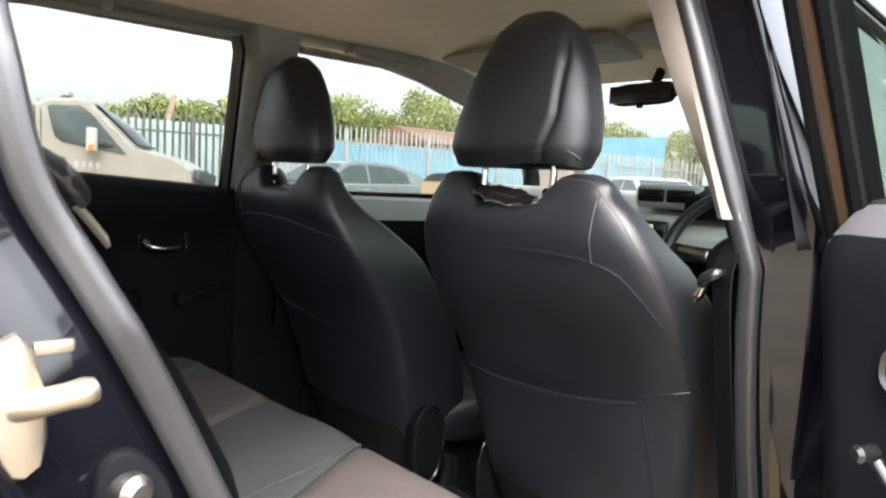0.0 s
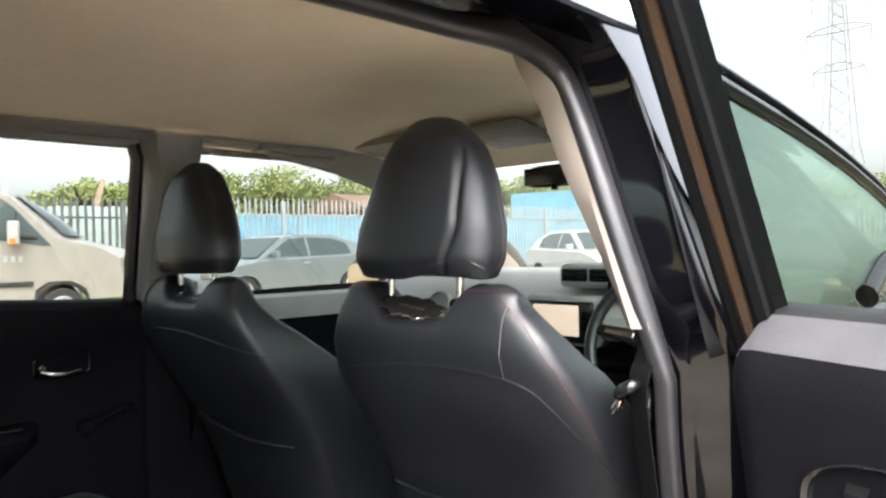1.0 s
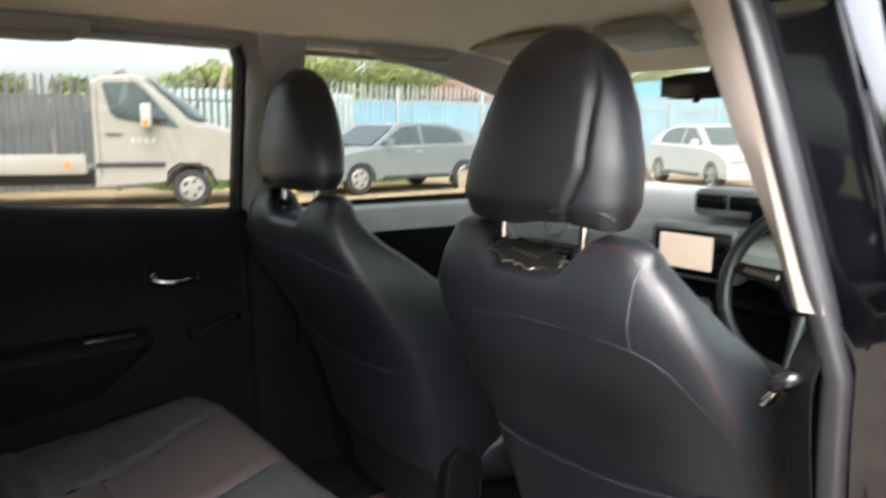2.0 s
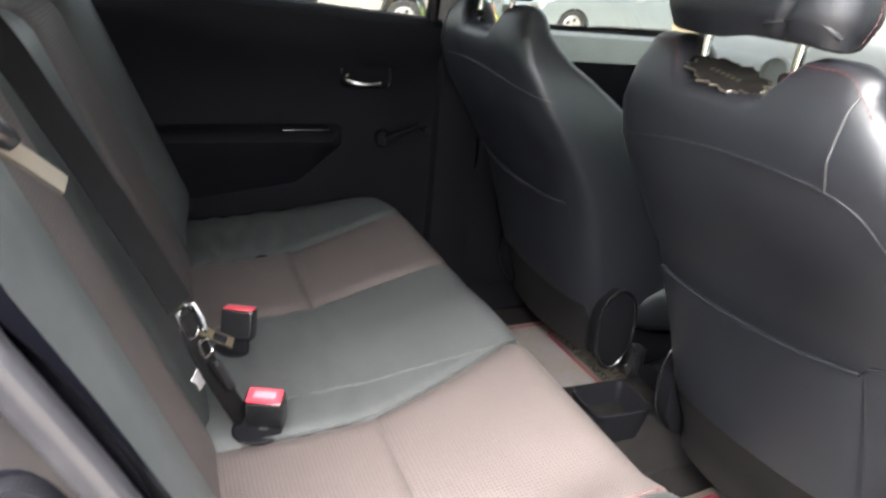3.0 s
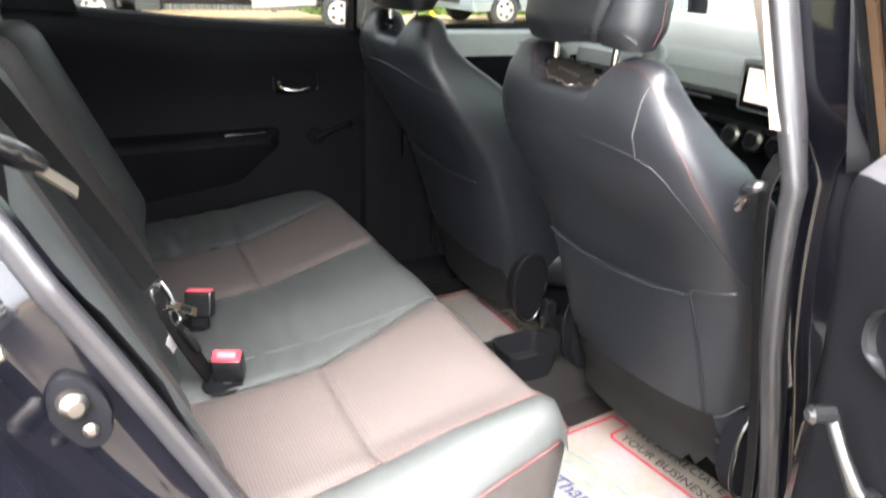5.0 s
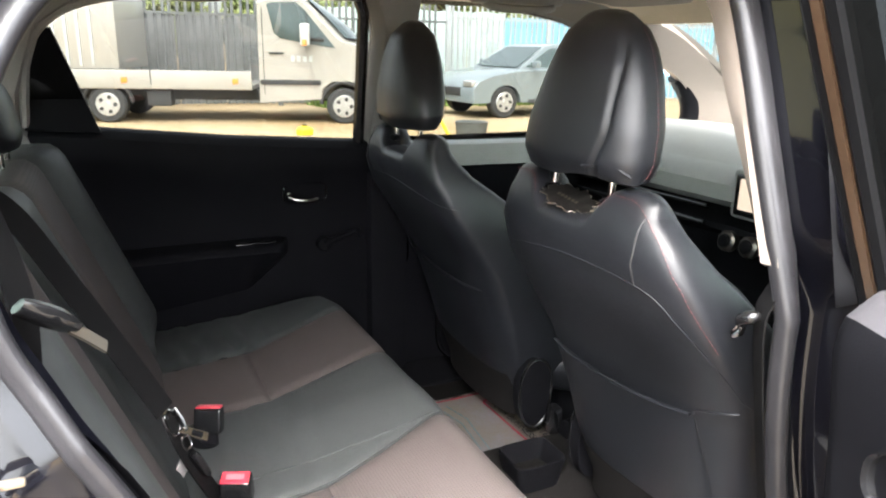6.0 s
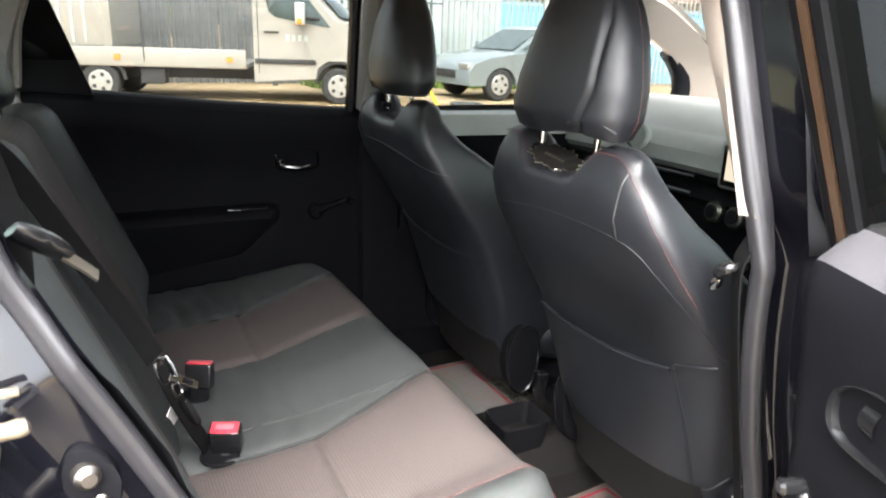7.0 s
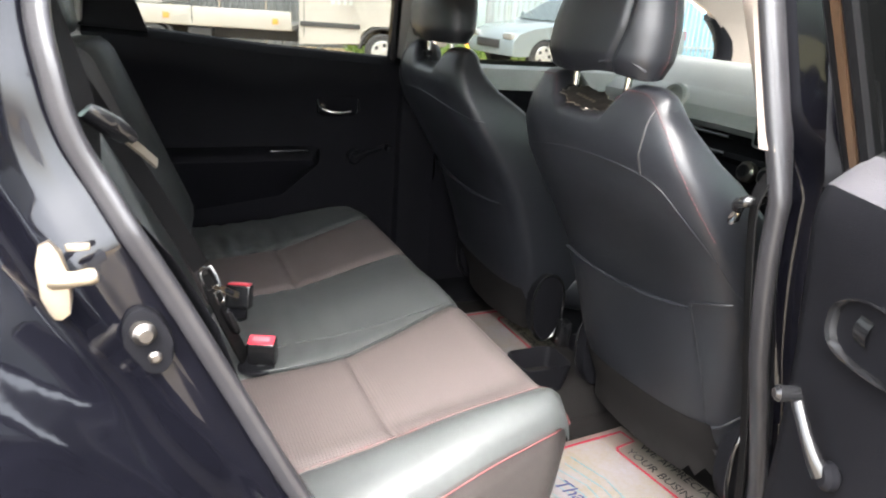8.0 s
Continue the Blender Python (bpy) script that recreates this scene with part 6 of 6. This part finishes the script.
def parked_car(x, y, yaw, mt, label, long=4.35, high=1.44, wide=1.78):
    """A parked hatchback; nose towards its own -y."""
    c = thing("parked_car", (x, y, 0), label, "car", "parked cars")
    m = Matrix.Translation((x, y, 0)) @ Matrix.Rotation(yaw, 4, "Z")
    L, Hh, W = long / 2, high, wide / 2
    low = [(-L, 0.30), (-L - 0.02, 0.55), (-L + 0.10, 0.72), (-L + 0.45, 0.84), (-L + 1.05, 0.93), (L - 0.35, 1.00), (L - 0.02, 0.92), (L, 0.55), (L - 0.05, 0.30)]
    # body with wheel cut-outs
    def arch(cy):
        return [(cy + 0.37 * math.cos(a), 0.30 + 0.36 * math.sin(a)) for a in np.linspace(0, math.pi, 10)]
    fw, rw = -L + 0.74, L - 0.80
    outline = low + [(p[0], max(p[1], 0.22)) for p in arch(rw)] + [(p[0], max(p[1], 0.22)) for p in arch(fw)]
    def put(bm):
        bmesh.ops.transform(bm, matrix=m, verts=bm.verts)
        return bm
    rings = []
    for f, s in ((-1, 0.95), (-0.94, 1.0), (0.94, 1.0), (1, 0.95)):
        rings.append([(W * f, py * (0.985 if abs(f) == 1 else 1), 0.30 + (pz - 0.30) * s) for py, pz in outline])
    part("body", put(loft(rings)), mt, c)
    roof = [(-L + 1.05, 0.92), (-L + 1.80, Hh - 0.06), (-L + 2.2, Hh), (L - 1.2, Hh - 0.02), (L - 0.45, Hh - 0.22), (L - 0.15, 0.98)]
    rings = []
    for f, k in ((-0.96, 0.0), (-0.80, 1.0), (0.80, 1.0), (0.96, 0.0)):
        rings.append([(W * (f if k else f), py, 0.95 if (not k) else pz) for py, pz in roof])
    cab_rings = []
    for f in (-1, -0.5, 0.5, 1):
        cab_rings.append([(W * f * interp(pz, [0.9, Hh], [0.96, 0.74]), py, pz) for py, pz in roof])
    part("cabin", put(loft(cab_rings)), mt, c)
    for sx in (-1, 1):
        def gp(py, pz):
            return (sx * (W * interp(pz, [0.9, Hh], [0.96, 0.74]) + 0.006), py, pz)
        for quad in ([(-L + 1.25, 0.98), (-L + 1.92, Hh - 0.10), (-L + 2.35, Hh - 0.07), (-L + 2.35, 0.98)], [(-L + 2.42, 0.98), (-L + 2.42, Hh - 0.07), (L - 1.25, Hh - 0.09), (L - 0.85, Hh - 0.2), (L - 0.75, 1.01)]):
            bm = bmesh.new()
            vs = [bm.verts.new(gp(*q)) for q in quad]
            vo = [bm.verts.new(Vector(gp(*q)) + Vector((-sx * 0.02, 0, 0))) for q in quad]
            bm.faces.new(vs)
            for k in range(len(vs)):
                bm.faces.new((vs[k], vs[(k + 1) % len(vs)], vo[(k + 1) % len(vs)], vo[k]))
            part("side_window", put(bm), CAR_GLASS, c, "dark side window")
        part("wing_mirror", put(block(*sorted((sx * W, sx * (W + 0.16))), -L + 1.35, -L + 1.47, 0.98, 1.10, 0.03)), mt, c)
        part("door_handle", put(block(*sorted((sx * W, sx * (W + 0.02))), -L + 2.15, -L + 2.33, 0.83, 0.86, 0.006)), RIM, c)
        part("sill_strip", put(block(*sorted((sx * (W - 0.02), sx * (W + 0.012))), -L + 1.3, L - 1.25, 0.28, 0.36, 0.01)), TYRE, c)
        part("headlamp", put(block(*sorted((sx * (W - 0.38), sx * (W - 0.04))), -L - 0.015, -L + 0.30, 0.60, 0.72, 0.04)), RIM, c)
        part("tail_lamp", put(block(*sorted((sx * (W - 0.30), sx * (W - 0.02))), L - 0.12, L + 0.012, 0.72, 0.92, 0.03)), RED_PLASTIC, c, "red tail lamp")
    for (y0, z0, y1, z1), nm in (((-L + 1.12, 0.97, -L + 1.80, Hh - 0.08), "windscreen"), ((L - 0.40, Hh - 0.26, L - 0.17, 1.0), "rear_window")):
        bm = bmesh.new()
        o = -0.02 if nm == "windscreen" else 0.02
        q = [(-0.82 * W, y0 + o, z0 + 0.01), (0.82 * W, y0 + o, z0 + 0.01), (0.70 * W, y1 + o, z1 + 0.012), (-0.70 * W, y1 + o, z1 + 0.012)]
        bm.faces.new([bm.verts.new(p) for p in q])
        part(nm, put(bm), CAR_GLASS, c)
    part("grille", put(block(-0.5 * W, 0.5 * W, -L - 0.03, -L + 0.02, 0.42, 0.58, 0.02)), TYRE, c)
    part("rear_plate", put(block(-0.26, 0.26, L - 0.01, L + 0.012, 0.62, 0.73, 0.004)), YELLOW, c, "yellow plate")
    for sx in (-1, 1):
        for cy in (fw, rw):
            w = wheel(c, 0, 0, 0.315, 0.20, (sx, 0, 0))
            shift = m @ Matrix.Translation((sx * (W - 0.11), cy, 0))
            for o in (w, *w.children):
                o.data.transform(Matrix.Translation(Vector(c.location)))
                o.data.transform(shift)
                o.data.transform(Matrix.Translation(-Vector(c.location)))
    return c


parked_car(-11.9, 7.85, radians(4), CAR_GREY, "grey hatchback parked along the fence")
parked_car(-8.2, 14.6, radians(58), CAR_WHITE, "white saloon parked ahead at a slant")
parked_car(-4.6, 16.8, radians(62), CAR_WHITE, "pale hatchback parked ahead at a slant")
parked_car(-1.0, 19.5, radians(68), CAR_GREY, "grey hatchback parked ahead at a slant")

# cars added out of view, met only as reflections in the black paint
parked_car(4.9, 3.5, radians(2), CAR_GREY, "unseen grey hatchback added beside the open door")
parked_car(5.2, 8.6, radians(-3), CAR_GREY, "unseen dark hatchback added further along")
parked_car(5.0, -2.2, radians(4), CAR_WHITE, "unseen white hatchback added beside the open door")

# palisade fence beyond the van
def fence(name, x0, y0, x1, y1, high, step, mt, label):
    f = thing(name, (x0, y0, 0), label, "fence")
    run = Vector((x1 - x0, y1 - y0, 0))
    n = int(run.length / step)
    d = run.normalized()
    side = Vector((-d.y, d.x, 0))
    bm = bmesh.new()
    prof = [(-0.032, 0.012), (-0.018, 0.0), (0.018, 0.0), (0.032, 0.012), (0.018, -0.006), (-0.018, -0.006)]
    def ring(z, k=1.0):
        return [d * (a * k) + side * b + Vector((0, 0, z)) for a, b in prof]
    me = bpy.data.meshes.new("pale")
    loft([ring(0.05), ring(high - 0.12), ring(high, 0.25)], bm=bm)
    bmesh.ops.recalc_face_normals(bm, faces=bm.faces)
    bm.to_mesh(me)
    bm.free()
    me.materials.append(mt)
    for k in range(n):
        p = new("pale", me)
        p.parent = f
        p.location = d * (step * k)
        p.rotation_euler = (random.uniform(-0.01, 0.01), random.uniform(-0.008, 0.008), 0)
    for z in (0.45, high - 0.45):
        q = Vector((x0, y0, z)) - side * 0.03
        part("rail", ribbon([q, q + run], (0, 0, 1), 0.05, 0.05), mt, f)
    for k in range(int(run.length / 2.75) + 1):
        q = Vector((x0, y0, 0)) + d * 2.75 * k - side * 0.08
        part("post", block(q.x - 0.04, q.x + 0.04, q.y - 0.05, q.y + 0.05, 0, high - 0.1, 0.004), mt, f)
    return f


fence("palisade_fence", -15.4, -8.0, -14.6, 7.0, 2.35, 0.155, GALVANISED_DULL, "grey galvanised steel palisade fence")
fence("palisade_fence", -14.6, 7.0, -13.6, 26.0, 2.45, 0.155, GALVANISED, "pale galvanised palisade fence before blue sheeting")
fence("palisade_fence", -13.6, 26.0, 8.0, 30.0, 2.4, 0.165, GALVANISED, "pale galvanised palisade fence at the yard's end")


def boarding(name, x0, y0, x1, y1, z0, z1, mt, label, pitch=0.25):
    """A wall of ribbed sheets, each its own part."""
    w = thing(name, (x0, y0, 0), label, "wall")
    run = Vector((x1 - x0, y1 - y0, 0))
    d = run.normalized()
    side = Vector((-d.y, d.x, 0))
    n = int(run.length / 1.0)
    for k in range(n):
        rows = []
        for j in range(9):
            q = Vector((x0, y0, 0)) + d * (k + j / 8 * 0.985) + side * (0.03 * (j % 2))
            rows.append([(q.x, q.y, z0), (q.x, q.y, z1 + random.uniform(-0.02, 0.02))])
        part("sheet", grid(rows), mt, w)
    return w


boarding("dark_boarding", -16.2, -9.0, -15.5, 4.0, 0, 1.9, DARK_SHEET, "dark grey boarding behind the fence")
boarding("pale_boarding", -15.8, 4.0, -15.3, 9.0, 0, 2.2, PALE_SHEET, "pale green ribbed sheeting behind the fence")
boarding("blue_boarding", -15.6, 9.0, -14.9, 23.0, 0, 2.1, BLUE_SHEET, "light blue ribbed sheeting behind the fence")
boarding("blue_boarding", -6.0, 36.0, 6.0, 39.0, 0.0, 3.2, BLUE_SHEET, "bright blue sheeted shed beyond the fence")
boarding("pale_boarding", -15.0, 30.0, -6.0, 33.0, 0.0, 2.2, PALE_SHEET, "pale sheeting beyond the fence")
boarding("blue_boarding", -25.5, 34.0, -19.4, 34.3, 0.0, 4.1, BLUE_SHEET, "bright blue sheeted store beyond the fence")
lp = thing("leaning_plank", (-17.0, 5.5, 0), "weathered wooden plank leaning behind the fence", "plank")
part("board", tube([(-17.0, 5.45, 0.0), (-17.0, 6.27, 2.95)], 0.07, 4, flat=0.35), WOOD, lp)
hs = thing("low_shed", (-24.0, 22.0, 0), "low shed with a brown tiled roof", "shed")
part("wall", block(-26.0, -22.0, 19.5, 24.5, 0, 2.7, 0.02), WOOD, hs)
part("roof", prism([(-26.4, 2.7), (-21.6, 2.7), (-24.0, 3.5)], "y", 19.0, 25.0, 0.02), BROWN_ROOF, hs)


def leaf_mass(centres, count, size, seed):
    """Many small leaf quads in uneven clumps."""
    rng = np.random.default_rng(seed)
    vs, fs = [], []
    for cx, cy, cz, rx, rz in centres:
        for _ in range(count):
            v = rng.normal(size=3)
            v /= np.linalg.norm(v)
            r = rng.uniform(0.45, 1.08)
            p = np.array([cx + v[0] * rx * r, cy + v[1] * rx * r, cz + v[2] * rz * r])
            a, b = rng.normal(size=3), rng.normal(size=3)
            a /= np.linalg.norm(a)
            b -= a * (a @ b)
            b /= np.linalg.norm(b)
            s = size * rng.uniform(0.6, 1.4)
            i = len(vs)
            vs += [tuple(p - a * s), tuple(p + b * s * 0.55), tuple(p + a * s), tuple(p - b * s * 0.55)]
            fs.append((i, i + 1, i + 2, i + 3))
    return vs, fs


def tree(x, y, high, spread, seed, label="broad green tree behind the fence"):
    rng = np.random.default_rng(seed)
    t = thing("tree", (x, y, 0), label, "tree", "trees behind the fence")
    part("trunk", tube(spline([(x, y, 0), (x + 0.1, y, high * 0.25), (x - 0.1, y + 0.1, high * 0.55), (x, y, high * 0.8)], 10), [0.22 - 0.018 * k for k in range(10)], 8), BARK, t)
    for k in range(5):
        a = rng.uniform(0, 6.28)
        z = high * rng.uniform(0.3, 0.6)
        part("limb", tube([(x, y, z), (x + spread * 0.4 * math.cos(a), y + spread * 0.4 * math.sin(a), z + high * 0.16), (x + spread * 0.7 * math.cos(a), y + spread * 0.7 * math.sin(a), z + high * 0.25)], [0.09, 0.06, 0.02], 6), BARK, t)
    cl = []
    for _ in range(26):
        a, r = rng.uniform(0, 6.28), rng.uniform(0, 0.85) ** 0.7
        cl.append((x + spread * r * math.cos(a), y + spread * r * math.sin(a), high * rng.uniform(0.42, 0.92) * (1 - 0.16 * r), spread * rng.uniform(0.22, 0.42), high * rng.uniform(0.08, 0.15)))
    vs, fs = leaf_mass(cl, 420, 0.095, seed)
    me = bpy.data.meshes.new("crown")
    me.from_pydata([tuple(np.array(v) - (x, y, 0)) for v in vs], [], fs)
    me.materials.append(LEAF)
    c = new("crown", me)
    c.parent = t
    return t


for k, (x, y, hgt, sp) in enumerate([(-24, 1, 3.0, 1.8), (-27, 6, 3.5, 2.2), (-25, -12, 4.0, 2.4), (-31, 11, 4.6, 2.6), (-32, 16, 5.4, 3.0), (-33, 19, 5.6, 2.8), (-33, 22, 6.2, 3.2), (-33, 25.5, 5.4, 2.8), (-31, 31, 5.8, 3.0), (-29, 36.5, 5.4, 2.8), (-25, 41, 5.2, 2.8), (-19, 45, 5.2, 2.8), (-12, 47, 4.8, 2.8), (-32, 28, 6.6, 3.4), (-30, 34, 6.2, 3.2), (-27, 39, 6.0, 3.2),
                                     (-22, 43, 5.6, 3.2), (-16, 46, 5.2, 3.2), (-9, 48, 5.4, 3.4), (-30, -6, 4.4, 2.6), (-36, 42, 6.5, 3.6)]):
    tree(x, y, hgt, sp, 10 + k)
for k, (x, y, hgt, sp) in enumerate([(13, 12, 5.5, 3.4), (13, 18, 6.0, 3.4), (12, 24, 6.0, 3.4)]):
    tree(x, y, hgt, sp, 40 + k, "broad green tree beside the yard")

# weeds along the fence
rng = np.random.default_rng(5)
vs, fs = [], []
for _ in range(2600):
    y = rng.uniform(3.6, 9.5)
    x = -14.3 + 0.05 * (y - 7) + rng.normal() * 0.28
    h, a = rng.uniform(0.12, 0.42), rng.uniform(0, 6.28)
    i = len(vs)
    dx, dy = 0.02 * math.cos(a), 0.02 * math.sin(a)
    vs += [(x - dx, y - dy, 0), (x + dx, y + dy, 0), (x + rng.normal() * 0.06, y + rng.normal() * 0.06, h)]
    fs.append((i, i + 1, i + 2))
me = bpy.data.meshes.new("weeds")
me.from_pydata(vs, [], fs)
me.materials.append(GRASS)
tagged(new("weeds", me), "bright green weeds along the foot of the fence", "grass", kind="stuff")

# pylon
py = thing("pylon", (-34.0, 145.0, 0), "grey lattice electricity pylon far off", "pylon")
PX, PY = -34.0, 145.0
def half_at(z):
    return interp(z, [0, 19, 30, 39, 60], [5.4, 2.5, 1.8, 1.35, 0.4])


for sx in (-1, 1):
    for sy in (-1, 1):
        part("leg", tube([(PX + sx * half_at(z), PY + sy * half_at(z), z) for z in (0, 10, 19, 30, 39, 50, 60)], 0.13, 5), PYLON, py)
levels = [2.0]
while levels[-1] < 56:
    levels.append(levels[-1] + max(1.2, 1.7 * half_at(levels[-1])))
for a, b in zip(levels[:-1], levels[1:]):
    for sy in (-1, 1):
        for s0 in (-1, 1):
            part("brace", tube([(PX + s0 * half_at(a), PY + sy * half_at(a), a), (PX - s0 * half_at(b), PY + sy * half_at(b), b)], 0.07, 4), PYLON, py)
        part("brace", tube([(PX - half_at(a), PY + sy * half_at(a), a), (PX + half_at(a), PY + sy * half_at(a), a)], 0.06, 4), PYLON, py)
for z, reach in ((31.5, 4.3), (38.6, 5.4), (45.6, 4.4)):
    for sx in (-1, 1):
        part("arm", tube([(PX, PY, z + 1.3), (PX + sx * reach * 0.6, PY, z + 0.9), (PX + sx * reach, PY, z + 0.1)], 0.13, 5), PYLON, py)
        part("arm", tube([(PX, PY, z - 0.2), (PX + sx * reach, PY, z)], 0.12, 5), PYLON, py)
        part("insulator", tube([(PX + sx * reach, PY, z), (PX + sx * reach, PY, z - 3.0)], 0.13, 5), PYLON, py)

# small things on the ground
tub = thing("rubber_tub", (-7.75, 4.05, 0), "dark grey rubber tub on the ground", "bucket")
part("tub_wall", grid([[(-7.75 + r * math.cos(a), 4.05 + r * math.sin(a), z) for a in [2 * math.pi * k / 28 for k in range(28)]] for r, z in ((0.002, 0.012), (0.19, 0.012), (0.20, 0.0), (0.235, 0.30), (0.25, 0.31), (0.235, 0.315), (0.215, 0.30), (0.18, 0.03), (0.002, 0.03))], close_u=True), TUB, tub)
st = thing("warning_post", (-8.3, 4.0, 0), "leaning orange and yellow marker post", "post")
part("shaft", tube([(-8.30, 4.0, 0.0), (-8.42, 3.86, 0.30), (-8.52, 3.72, 0.62)], 0.025, 10), YELLOW, st)
part("tip", tube([(-8.52, 3.72, 0.62), (-8.54, 3.69, 0.72)], 0.03, 10), ORANGE, st)
yc = thing("yellow_canister", (-9.35, 2.05, 0), "small yellow plastic canister on the ground", "canister")
rings = [[(-9.35 + r * math.cos(a), 2.05 + r * math.sin(a) * 1.3, z) for a in [2 * math.pi * k / 20 for k in range(20)]] for r, z in ((0.08, 0), (0.10, 0.02), (0.10, 0.09), (0.075, 0.12), (0.035, 0.13), (0.035, 0.145))]
part("shell", loft(rings), YELLOW, yc)
part("cap", disc((-9.35, 2.05, 0.155), (0, 0, 1), 0.040, 0.02, 16, 0.006), TYRE, yc)
